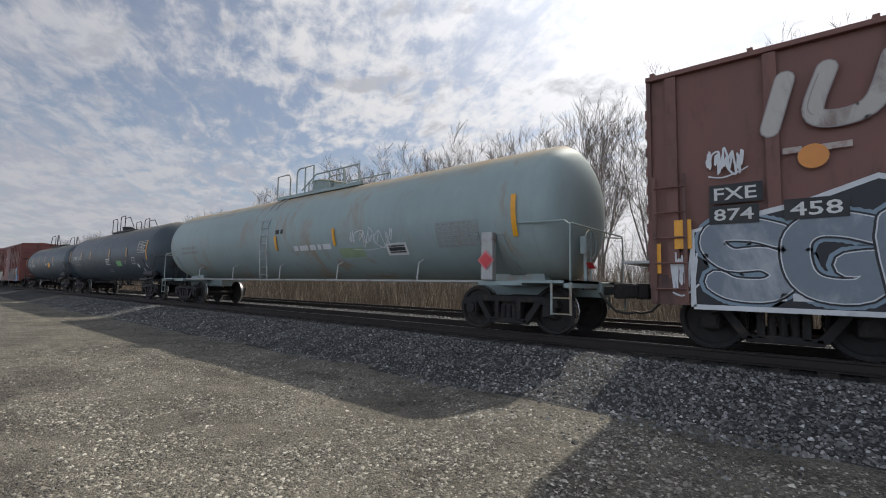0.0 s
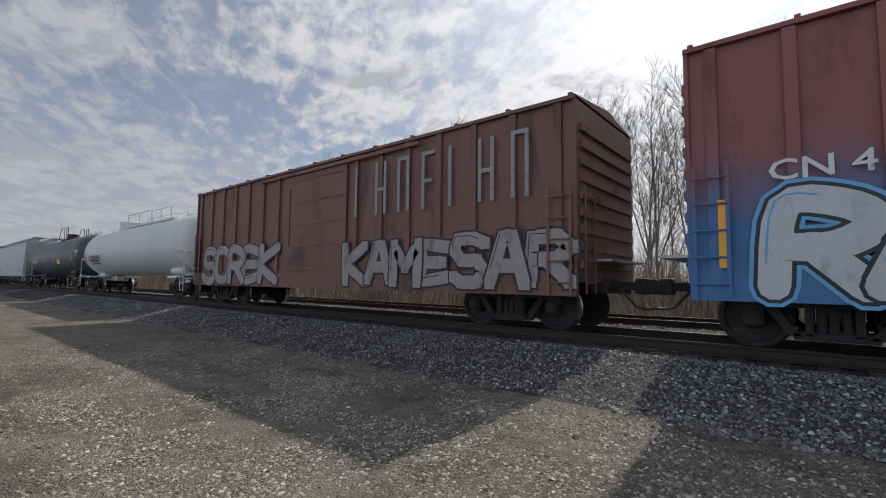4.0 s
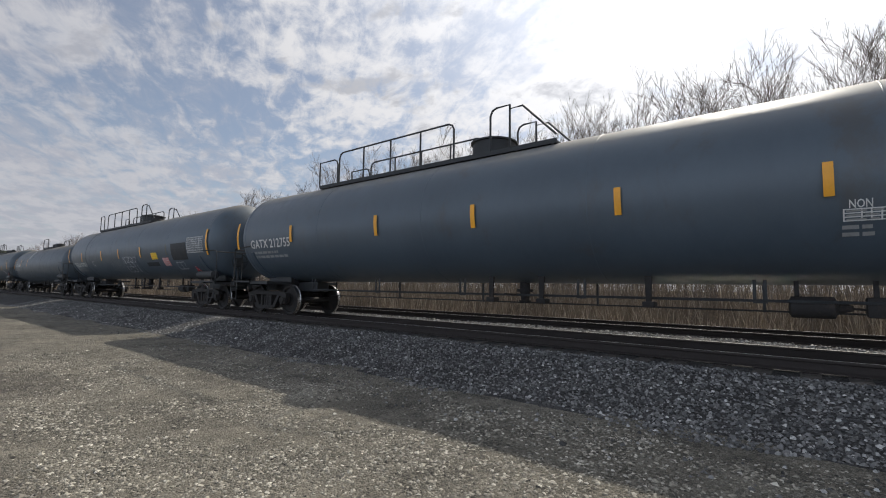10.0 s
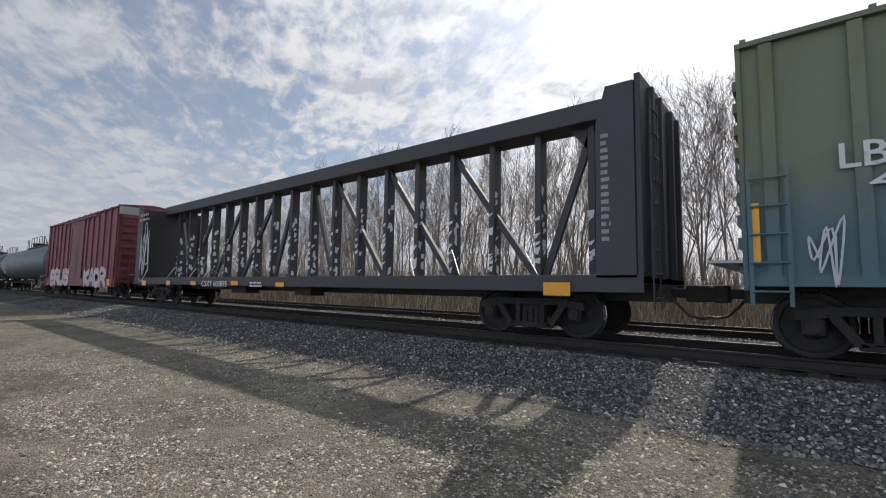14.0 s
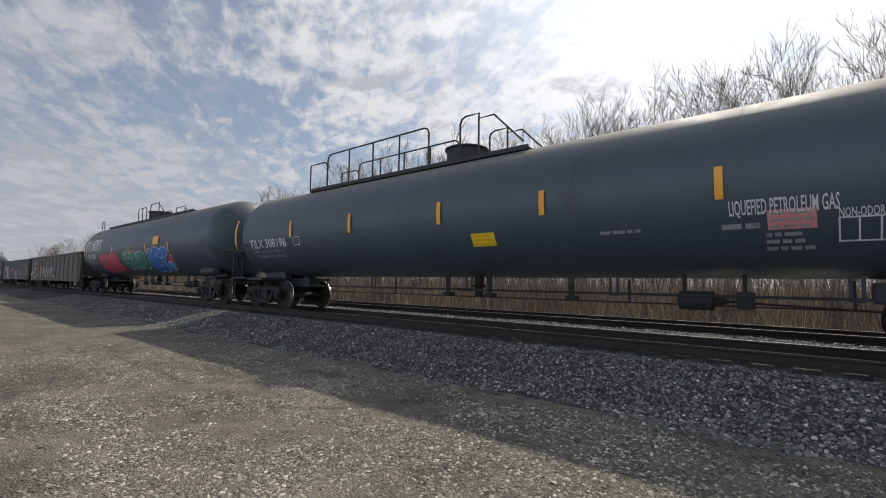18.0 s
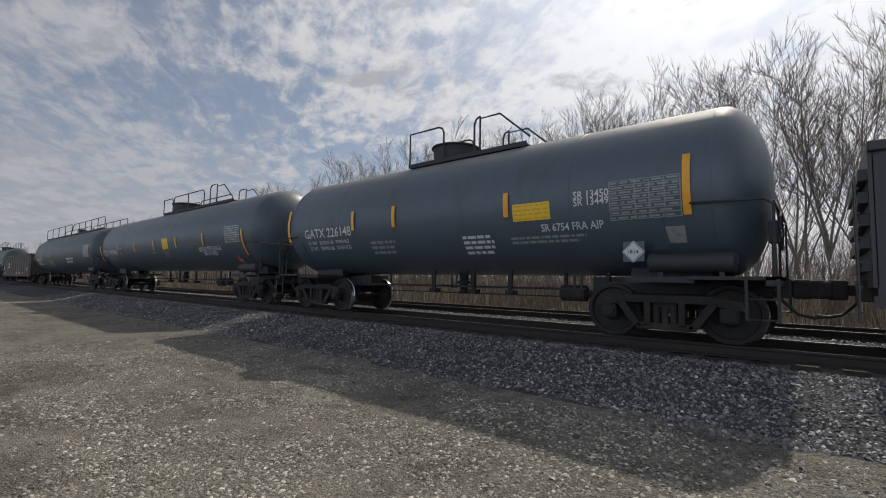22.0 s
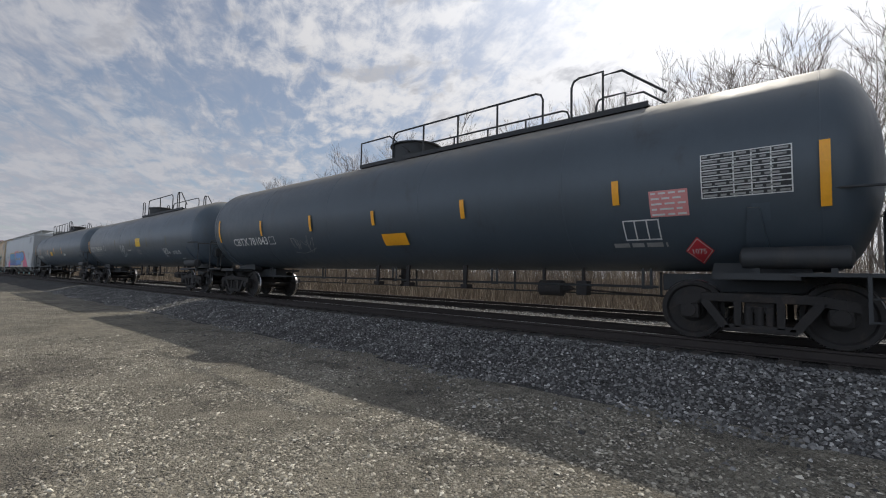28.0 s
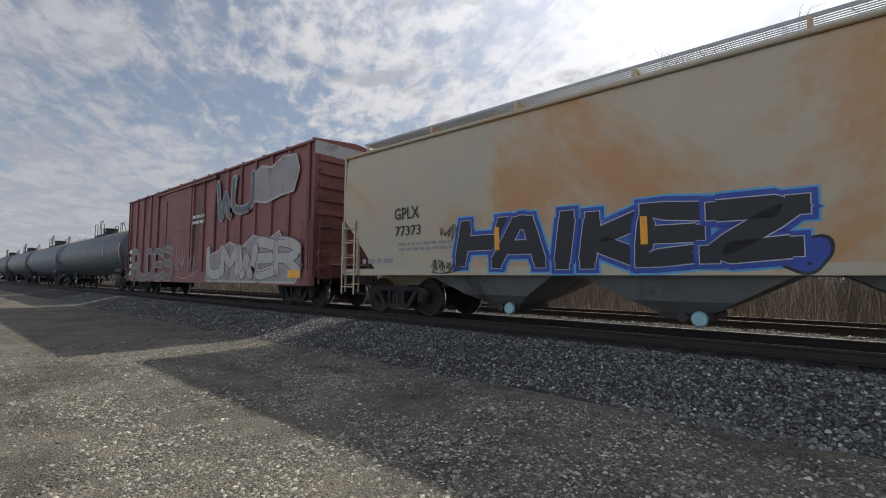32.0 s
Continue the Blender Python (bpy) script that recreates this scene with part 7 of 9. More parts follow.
car, side = add(tank_car(-259.6, -240.7, BLUEGREY, 1.43, 2.53, "long dark grey pressure tank car with thin white graffiti", platform=(-6.75, 1.03), dome=[(-0.56, 0.47, 0.42)], hoops=[(-6.74, -6.08, 0.78, 0, "square", "round"), (-5.44, -0.95, 0.78, 3, "round", "round"), (-0.31, 0.31, 0.84, 0, "round", "square"), (0.31, 0.58, 0.75, 0, "square", "slope")], end_strips=False, bands=(-6.1,)))
patch(car, side, -9.29, 2.08, -9.18, 2.85, YELLOW)
patch(car, side, -6.66, 2.08, -6.55, 2.55, YELLOW)
patch(car, side, -3.21, 2.06, -3.1, 2.53, YELLOW)
patch(car, side, -0.58, 2.06, -0.47, 2.52, YELLOW)
patch(car, side, 2.26, 2.06, 2.37, 2.5, YELLOW)
words(car, side, "FGLX 87001", -8.2, 1.79, 0.22, LETTER, 2.12)
bars(car, side, -8.18, 1.53, 1.91, 0.19, 2, LETTER_DIM)
outline_box(car, side, -4.89, 1.8, 0.32, 0.24, LETTER, cells=0)
table_panel(car, side, 3.46, 1.93, 0.63, 0.28, LEMON, YELLOW, "notice_panel", "yellow notice with lines of writing")
scrawl(car, side, -2.02, 1.58, 1.55, 0.51, LETTER_DIM, 60, 6, 0.03)
piece(car, side, "NEST", -0.16, 1.42, 1.51, 2.13, "drab", "white", 0.17, None, None, 0.022, over=0.15, lean=0.12, seed=51)
table_panel(car, side, 4.55, 1.65, 0.62, 0.32, PINK_SHEET, LETTER, "notice_panel", "faded red notice panel")
patch(car, side, 5.6, 1.85, 7.0, 2.5, BLACK_DULL, "paint_patch", "black repaint square")
patch(car, side, 2.7, 1.66, 4.0, 1.82, BLACK_DULL, "paint_patch", "black repaint bar")
outline_box(car, side, 5.78, 1.50, 0.70, 0.28, LETTER, cells=1)
table_panel(car, side, 7.1, 2.08, 1.35, 0.58, LETTER, BLUEGREY, "data_panel", "stencilled table of small writing")
patch(car, side, 8.72, 1.98, 8.84, 2.88, YELLOW)
patch(car, side, 5.05, 2.08, 5.16, 2.5, WORN_STRIP)
diamond(car, side, 7.2, 1.42, 0.19, PLACARD, LETTER, "", "red diamond hazard placard")
bars(car, side, 8.2, 1.12, 0.9, 0.06, 1, LETTER)
car, side = add(tank_car(-276.8, -260.9, BLACK, 1.36, 2.14, "black tank car with a grey band and a small dome", platform=(-1.89, 0.68), dome=[(-1.36, 0.17, 0.3), (-0.11, 0.26, 0.3)], hoops=[(-1.84, -0.38, 0.61, 0, "square", "round")], end_strips=False))
patch(car, side, -7.31, 1.85, -7.2, 2.75, YELLOW)
patch(car, side, -4.9, 2.12, -4.79, 2.58, YELLOW)
patch(car, side, -2.66, 2.09, -2.55, 2.54, YELLOW)
words(car, side, "UTLX 300033", -6.71, 2.04, 0.28, LETTER, 1.76)
bars(car, side, -6.71, 2.38, 0.9, 0.13, 1, LETTER_DIM)
bars(car, side, -6.61, 1.71, 1.26, 0.26, 2, LETTER_DIM)
bars(car, side, -4.88, 1.96, 0.43, 0.11, 1, LETTER_DIM)
patch(car, side, -2.58, 2.62, -2.19, 3.15, ROOFGREY, "grey_band", "pale grey painted band")
car, side = add(tank_car(-297, -278.1, BLACK, 1.4, 2.33, "black tank car with large white lettering", platform=(-1.91, 1.37), dome=[(-1.84, 0.13, 0.2), (-1.08, 0.26, 0.32), (-0.06, 0.29, 0.25), (0.6, 0.12, 0.32)], hoops=[(-1.93, -1.27, 0.85, 0, "square", "round"), (-0.64, 0.07, 0.86, 0, "round", "square"), (0.07, 0.9, 0.74, 0, "square", "slope")], pipe=False, end_strips=False))
patch(car, side, -8.89, 1.53, -8.78, 2.36, YELLOW)
patch(car, side, -4.75, 1.82, -4.64, 2.27, YELLOW)
patch(car, side, -2.26, 1.84, -2.15, 2.31, YELLOW)
patch(car, side, 0.71, 1.83, 0.82, 2.28, YELLOW)
patch(car, side, 3.42, 1.8, 3.53, 2.25, YELLOW)
patch(car, side, 5.54, 1.8, 5.65, 2.24, YELLOW)
patch(car, side, 7.95, 1.79, 8.06, 2.64, YELLOW)
words(car, side, "ECUX 455015", -8.25, 2.03, 0.28, LETTER, 2.09)
weights(car, side, "LD LMT  192300 LBS   87 250 KGS", -8.25, 1.87, 0.085, LETTER, 1.85)
weights(car, side, "LT WT   70700 LBS   32 100 KGS", -8.22, 1.73, 0.085, LETTER, 1.84)
words(car, side, "BELT 01-2015", -8.2, 1.60, 0.07, LETTER_DIM, 0.55)
patch(car, side, -2.14, 2.11, -1.32, 2.41, LEMON, "notice_panel", "yellow notice panel")
bars(car, side, 2.28, 2.04, 1.38, 0.64, 6, LETTER)
table_panel(car, side, 6.73, 2.3, 1.07, 0.53, LETTER_DIM, BLACK_DULL, "data_panel", "stencilled table of small writing")
outline_box(car, side, 6.12, 1.73, 0.47, 0.32, LETTER, cells=2)
patch(car, side, 6.61, 1.53, 6.78, 1.7, LETTER, "stencil_panel", "white stencilled panel")
diamond(car, side, 7.45, 1.39, 0.22, PLACARD, LETTER, "1193", "red diamond hazard placard")
bars(car, side, -3.26, 1.9, 0.64, 0.22, 2, LETTER_DIM)
bars(car, side, 4.02, 1.72, 0.39, 0.2, 2, LETTER_DIM)
bars(car, side, 1.54, 2.04, 0.54, 0.09, 1, LETTER)
# 18 olive boxcar
car, side = add(box_car(-315.1, -298.8, 4.38, OLIVE, "olive boxcar with blue haze and silver graffiti", belly=True, posts=18, door=(-1.41, 1.56)))
graffiti(car, side, -4.76, 1.39, -1.52, 1.95, 4, "sky", "sky", "sky", None, 61, 0)
graffiti(car, side, 1.78, 1.26, 4.32, 2.03, 5, "blue", "blue", "blue", None, 63, 0)
graffiti(car, side, 4.6, 1.29, 8.27, 2.15, 5, "blue", "blue", "blue", None, 64, 0)
painted_word(car, side, "WET", -5, 0.95, -1.51, 1.9, e=0.03)
painted_word(car, side, "MOR", -0.85, 1, 1.58, 1.93, e=0.03)
painted_word(car, side, "NIN", 1.73, 0.99, 4.24, 2, e=0.03)
painted_word(car, side, "DE", 4.98, 0.94, 6.8, 2.04, e=0.03)
painted_word(car, side, "W", 6.85, 0.94, 8.25, 2.06, e=0.03)
spot(car, side, 2.21, 2.03, 0.17, SPRAY["sky"])
spot(car, side, 3.15, 2.18, 0.14, SPRAY["sky"])
spot(car, side, 3.69, 2.17, 0.08, SPRAY["sky"])
spot(car, side, 4.16, 2.16, 0.13, SPRAY["sky"])
spot(car, side, -2.7, 2.22, 0.19, SPRAY["sky"])
spot(car, side, -3.69, 2.06, 0.16, SPRAY["sky"])
spot(car, side, 7.48, 2.63, 0.15, SPRAY["cyan"])
spot(car, side, 8.06, 2.62, 0.19, SPRAY["cyan"])
spot(car, side, 7.89, 2.28, 0.11, SPRAY["cyan"])
patch(car, side, -8.06, 1.28, -7.94, 2.10, YELLOW)
patch(car, side, -5.27, 1.05, -5.16, 1.54, YELLOW)
patch(car, side, -2.49, 1.08, -2.38, 1.62, YELLOW)
patch(car, side, 2.61, 1.17, 2.72, 1.63, YELLOW)
patch(car, side, 7.31, 1.29, 7.42, 2.08, YELLOW)
words(car, side, "LBR", -7.1, 2.45, 0.31, LETTER, 0.75)
words(car, side, "4021", -6.84, 2.14, 0.24, LETTER, 1.11)
patch(car, side, -6.16, 2.34, -5.59, 2.81, BLACK_DULL, "paint_patch", "dark repaint patch")
outline_box(car, side, -4.85, 2.22, 0.27, 0.28, LETTER, cells=0)
scrawl(car, side, -7.44, 0.93, 0.36, 1.02, SPRAY["silver"], 58, 2, 0.05)
bars(car, side, -6.71, 1.01, 1.2, 0.6, 3, LETTER_DIM)
# 19 centre-beam flatcar
car, side = add(centre_beam_car(-339, -316.4, "empty black centre-beam lumber flatcar with white scribbles"))
words(car, side, "CSXT 600895", -4.08, 0.82, 0.2, LETTER, 1.94)
bars(car, side, -0.63, 0.81, 0.81, 0.2, 2, LETTER)
patch(car, side, 9.62, 0.79, 10.12, 1.02, YELLOW, "reflector_strip", "")
patch(car, side, -10.09, 0.8, -9.59, 1.01, YELLOW, "reflector_strip", "")
patch(car, side, -4.99, 0.85, -4.53, 1, YELLOW, "reflector_strip", "")
patch(car, side, -1.83, 0.87, -1.34, 1.02, YELLOW, "reflector_strip", "")
patch(car, side, 0.92, 0.85, 1.37, 0.98, YELLOW, "reflector_strip", "")
patch(car, side, -7.33, 0.84, -6.91, 1.01, YELLOW, "reflector_strip", "")
bars(car, side, 10.66, 1.67, 0.16, 1.86, 15, LETTER_DIM)
scrawl(car, side, -10.85, 1.13, 1.29, 2.48, SPRAY["silver"], 59, 3, 0.09)
bars(car, side, -10.93, 3.7, 1.25, 0.44, 2, LETTER_DIM)
# 20 maroon boxcar
car, side = add(box_car(-357, -341.7, 4.85, BOXMAROON, "tall maroon boxcar with faded pinkish graffiti", end_top=ROOFGREY, posts=15))
piece(car, side, "KAOR", 2.19, 0.64, 6.22, 1.68, "silver", "pink", 0.3, seed=71)
piece(car, side, "ERUS", -5.92, 0.64, -1.32, 1.77, "silver", "pink", 0.32, seed=72)
patch(car, side, 6.62, 0.75, 7.25, 1.08, YELLOW, "reflector_strip", "")
# 21 to 24 pressure tank cars
car, side = add(tank_car(-378.6, -358.4, BLACK, 1.42, 2.51, "long black pressure tank car with yellow strips", platform=(-1.8, 5.56), dome=[(-0.28, 0.5, 0.42)], hoops=[(-1.8, -1.16, 0.72, 0, "square", "round"), (-0.19, 3.98, 0.8, 3, "round", "round"), (4.65, 4.85, 0.75, 0, "round", "square"), (4.85, 5.12, 0.7, 0, "square", "slope")], end_strips=False))
patch(car, side, -9.59, 2.01, -9.48, 2.89, YELLOW)
patch(car, side, -6.56, 2.16, -6.45, 2.64, YELLOW)
patch(car, side, -3.8, 2.16, -3.69, 2.62, YELLOW)
words(car, side, "TILX 305810", -8.64, 2.04, 0.35, LETTER, 2.07)
bars(car, side, -8.57, 1.71, 1.79, 0.27, 2, LETTER)
outline_box(car, side, -6.43, 2.07, 0.32, 0.27, LETTER, cells=0)
car, side = add(tank_car(-399.4, -379.9, BLACK, 1.41, 2.53, "long black pressure tank car with a yellow notice and red placard", platform=(-1.83, 5.53), dome=[(-0.31, 0.51, 0.42)], hoops=[(-1.83, -1.19, 0.85, 0, "square", "round"), (-0.22, 3.95, 0.93, 3, "round", "round"), (4.62, 4.82, 0.87, 0, "round", "square"), (4.82, 5.09, 0.82, 0, "square", "slope")], end_strips=False))
patch(car, side, -9.47, 2.02, -9.36, 2.94, YELLOW)
patch(car, side, -6.39, 2.19, -6.28, 2.66, YELLOW)
patch(car, side, -3.24, 2.18, -3.13, 2.64, YELLOW)
patch(car, side, -0.89, 2.16, -0.78, 2.64, YELLOW)
patch(car, side, 2.16, 2.15, 2.27, 2.63, YELLOW)
patch(car, side, 5.32, 2.17, 5.43, 2.62, YELLOW)
patch(car, side, 8.74, 1.97, 8.85, 2.88, YELLOW)
words(car, side, "TILX 305752", -8.62, 2.09, 0.27, LETTER, 2.16)
weights(car, side, "LD LMT  162600 LB   73750 KG", -8.45, 1.90, 0.085, LETTER_DIM, 1.80)
weights(car, side, "LT WT   100400 LB   45550 KG", -8.42, 1.74, 0.085, LETTER_DIM, 1.78)
table_panel(car, side, 5.49, 2.06, 0.71, 0.46, LEMON, YELLOW, "notice_panel", "yellow notice with lines of writing")
words(car, side, "LIQUEFIED", 6.31, 1.91, 0.1, LETTER, 0.58)
words(car, side, "PETROLEUM", 6.27, 1.8, 0.1, LETTER, 0.67)
words(car, side, "GAS", 6.49, 1.69, 0.09, LETTER, 0.24)
outline_box(car, side, 7.01, 1.57, 0.49, 0.29, LETTER, cells=2)
patch(car, side, 5.85, 1.5, 6.44, 1.64, PINK_SHEET, "notice_panel", "faded red notice strip")
diamond(car, side, 8.07, 1.42, 0.22, PLACARD, LETTER, "1075", "red diamond hazard placard")
table_panel(car, side, 7.62, 2.01, 1.14, 0.51, LETTER_DIM, BLACK_DULL, "data_panel", "stencilled table of small writing")
bars(car, side, 5.13, 1.64, 0.96, 0.21, 2, LETTER_DIM)
outline_box(car, side, -6.3, 2.07, 0.32, 0.29, LETTER, cells=0)
car, side = add(tank_car(-420.2, -400.8, BLACK, 1.41, 2.48, "long black pressure tank car with a small yellow notice", platform=(-6.35, 1.6), dome=[(-0.49, 0.48, 0.42)], hoops=[(-6.35, -5.45, 0.76, 0, "square", "round"), (-5.44, -1.22, 0.96, 3, "round", "round"), (-0.22, 0.32, 0.96, 0, "round", "square"), (0.32, 0.74, 0.83, 0, "square", "slope")], end_strips=False))
patch(car, side, -9.63, 2.04, -9.52, 3, YELLOW)
patch(car, side, -6.14, 2.24, -6.03, 2.73, YELLOW)
patch(car, side, -3.32, 2.21, -3.21, 2.7, YELLOW)
patch(car, side, -0.22, 2.21, -0.11, 2.69, YELLOW)
patch(car, side, 2.28, 2.2, 2.39, 2.65, YELLOW)
patch(car, side, 5.1, 2.19, 5.21, 2.66, YELLOW)
words(car, side, "TILX 308196", -8.63, 1.99, 0.27, LETTER, 2.23)
weights(car, side, "LD LMT  163400 LB   73700 KG", -8.59, 1.83, 0.085, LETTER_DIM, 1.97)
weights(car, side, "LT WT   100600 LB   45600 KG", -8.57, 1.68, 0.085, LETTER_DIM, 1.95)
outline_box(car, side, -5.98, 2, 0.33, 0.25, LETTER, cells=0)
table_panel(car, side, 0.63, 1.7, 0.58, 0.26, LEMON, YELLOW, "notice_panel", "small yellow notice")
words(car, side, "LIQUEFIED PETROLEUM GAS", 5.26, 1.95, 0.2, LETTER, 1.2)
table_panel(car, side, 5.7, 1.73, 0.53, 0.26, PINK_SHEET, LETTER_DIM, "notice_panel", "faded red notice panel")
words(car, side, "NON-ODORIZED", 6.45, 1.85, 0.11, LETTER, 0.58)
outline_box(car, side, 6.44, 1.55, 0.6, 0.3, LETTER, cells=2)
bars(car, side, 5.15, 1.73, 0.49, 0.13, 1, LETTER_DIM)
bars(car, side, 5.67, 1.44, 0.55, 0.27, 3, LETTER_DIM)
bars(car, side, 3.35, 1.77, 0.95, 0.09, 1, LETTER_DIM)
car, side = add(tank_car(-441, -421.6, BLACK, 1.54, 2.6, "long black tank car with pink, green and blue graffiti", platform=(-7.7, 5.29), dome=[(-0.48, 0.59, 0.42)], hoops=[(-9.33, -8.83, 0.45, 0, "round", "round"), (-2.26, -0.96, 0.65, 1, "square", "round"), (-0.35, 0.88, 0.72, 0, "round", "square"), (0.88, 1.05, 0.57, 0, "square", "slope")], end_strips=False))
patch(car, side, -3.08, 2.37, -2.97, 2.64, YELLOW)
patch(car, side, -0.26, 2.19, -0.15, 2.6, YELLOW)
patch(car, side, 2.19, 2.13, 2.3, 2.58, YELLOW)
patch(car, side, 5.1, 2.1, 5.21, 2.53, YELLOW)
patch(car, side, -8.92, 1.9, -8.81, 2.83, YELLOW)
blocks(car, side, -8.65, 2.53, 3.69, 0.66, 6, LETTER, "lettering", "white company name drawn as plain blocks", 0.2)
words(car, side, "PROX 33487", -8.19, 2.06, 0.29, LETTER, 1.71)
bars(car, side, -8.22, 1.75, 1.75, 0.22, 2, LETTER_DIM)
piece(car, side, "CABEA", -5.75, 1.27, -2.25, 2.30, "red", "pink", 0.36, None, None, 0.03, slits=True, over=0.3, lean=0.1, seed=81)
piece(car, side, "CROKE", -1.43, 1.41, 1.82, 2.29, "green", "white", 0.36, None, None, 0.03, slits=True, over=0.34, seed=82)
piece(car, side, "BET", 2.40, 1.26, 4.72, 2.36, "blue", "white", 0.46, None, None, 0.03, slits=True, over=0.36, lean=0.1, seed=83)
graffiti(car, side, 4.39, 1.31, 4.93, 1.75, 1, "sky", "white", "white", None, 84, 0.15)
scrawl(car, side, 4.69, 1.61, 0.66, 0.37, SPRAY["pink"], 80, 6, 0.03)
table_panel(car, side, 3.33, 2.5, 0.72, 0.36, YELLOW, LETTER_DIM, "notice_panel", "orange notice with a line of writing")
patch(car, side, 5.02, 1.9, 5.35, 2.01, PINK_SHEET, "notice_panel", "faded red notice strip")
# 25 to 27 gondolas
car, side = add(gondola_car(-458.7, -441.3, 2.58, GONBROWN, "dark brown gondola with white lettering and tags", 13))
words(car, side, "AMGX", -6.96, 1.97, 0.22, LETTER, 0.78)
words(car, side, "2582", -6.9, 1.49, 0.24, LETTER, 0.73)
bars(car, side, -6.91, 1.11, 0.78, 0.25, 1, LETTER_DIM)
patch(car, side, -6.9, 0.83, -6.11, 0.98, LETTER_DIM, "stencil_panel", "")
patch(car, side, -8.41, 1.03, -7.9, 1.24, YELLOW, "reflector_strip", "")
patch(car, side, -5.45, 0.99, -4.96, 1.13, YELLOW, "reflector_strip", "")
patch(car, side, -2.35, 0.98, -1.89, 1.1, YELLOW, "reflector_strip", "")
patch(car, side, 0.7, 0.94, 1.15, 1.06, YELLOW, "reflector_strip", "")
scrawl(car, side, -4.63, 1.25, 0.72, 0.59, SPRAY["orange"], 77, 4, 0.05)
scrawl(car, side, -4.45, 0.89, 0.5, 0.58, SPRAY["silver"], 90, 3, 0.03)
scrawl(car, side, -3.51, 1.22, 0.71, 0.61, SPRAY["silver"], 77, 5, 0.03)
scrawl(car, side, -2.51, 1.13, 0.7, 0.65, SPRAY["silver"], 82, 6, 0.03)
scrawl(car, side, -1.46, 0.96, 0.63, 0.77, SPRAY["silver"], 90, 5, 0.03)
scrawl(car, side, -0.44, 1.05, 0.68, 0.77, SPRAY["silver"], 84, 5, 0.03)
scrawl(car, side, -8.08, 0.73, 0.84, 1.23, SPRAY["silver"], 86, 4, 0.03)
car, side = add(gondola_car(-476.3, -460.1, 2.55, GONBLACK, "black gondola with white lettering and grey figures", 12))
words(car, side, "AMGX", -6.28, 1.78, 0.23, LETTER, 1.03)
words(car, side, "2597", -6.14, 1.48, 0.23, LETTER, 0.82)
swoosh(car, side, [(-5.0 + 0.48 + 0.50 * math.cos(a) * (0.72 if math.sin(a) > 0.2 else 1.0), 1.46 + 0.62 * math.sin(a)) for a in [0.314 * i for i in range(20)]], "bone", "white", "pale round spray-painted figure with white outline", 0.010, 0.05)
piece(car, side, "OO", -4.93, 0.93, -4.1, 1.52, "bone", "black", 0.17, None, None, 0.022, over=0.3, seed=85)
piece(car, side, "C", -4.9, 1.48, -4.28, 2.0, "bone", "black", 0.2, None, None, 0.022, seed=86)
patch(car, side, -7.2, 1.03, -7.07, 1.95, YELLOW, "reflector_strip", "")
patch(car, side, 3.97, 0.97, 4.08, 1.43, YELLOW)
patch(car, side, 7.34, 1.03, 7.45, 1.92, YELLOW)
patch(car, side, -1.2, 0.99, -1.09, 1.42, YELLOW)
patch(car, side, -3.66, 1.06, -3.55, 1.43, YELLOW)
outline_box(car, side, 5.94, 1.13, 0.48, 0.28, LETTER, cells=2)
scrawl(car, side, 0.27, 0.63, 1, 1.04, SPRAY["silver"], 89, 2, 0.08)
scrawl(car, side, 1.35, 0.63, 0.74, 1.04, SPRAY["silver"], 83, 1, 0.1)
scrawl(car, side, 2.31, 1.24, 0.85, 0.45, SPRAY["silver"], 78, 5, 0.03)
scrawl(car, side, -2.94, 1.32, 0.82, 0.62, SPRAY["pink"], 82, 3, 0.05)
scrawl(car, side, -1.81, 1.31, 0.73, 0.58, SPRAY["pink"], 93, 3, 0.05)
scrawl(car, side, -0.8, 1.3, 0.65, 0.55, SPRAY["pink"], 87, 3, 0.05)
bars(car, side, 4.77, 0.73, 0.29, 0.11, 2, LETTER)
bars(car, side, 7.18, 0.75, 0.39, 0.06, 1, LETTER)
bars(car, side, 5.79, 0.79, 0.65, 0.18, 2, LETTER_DIM)
words(car, side, "LD LMT 191600", -4.76, 0.86, 0.075, LETTER, 0.55)
weights(car, side, "LT WT   71400", -4.76, 0.73, 0.075, LETTER, 0.55)
words(car, side, "BN 8-86", -3.8, 0.72, 0.07, LETTER, 0.34)
scrawl(car, side, -5.81, 0.68, 0.66, 0.35, SPRAY["silver"], 83, 5, 0.03)
scrawl(car, side, -3.63, 0.68, 0.42, 0.46, SPRAY["silver"], 85, 5, 0.03)
car, side = add(gondola_car(-493.6, -477.5, 2.62, GONBLACK, "black gondola covered with grey and yellow graffiti", 12))
piece(car, side, "HUSKE", -7.8, 2.12, -6.5, 2.45, "silver", "dust", 0.045, None, None, 0.008, over=0.25, sway=0.06, seed=92)
piece(car, side, "CROW", -7.6, 1.72, -6.8, 2.05, "silver", "dust", 0.04, None, None, 0.008, over=0.2, sway=0.06, seed=93)
piece(car, side, "HI", -7.15, 1.5, -6.95, 1.68, "silver", "dust", 0.03, None, None, 0.006, seed=94)
piece(car, side, "DEAD", -7.25, 1.24, -6.62, 1.44, "silver", "dust", 0.03, None, None, 0.006, over=0.1, seed=95)
scrawl(car, side, -7.8, 1.26, 0.4, 0.22, SPRAY["orange"], 77, 4, 0.02)
scrawl(car, side, -7.45, 0.78, 0.85, 0.28, SPRAY["silver"], 83, 6, 0.025)
patch(car, side, -7.8, 1.02, -7.32, 1.22, YELLOW, "reflector_strip", "")
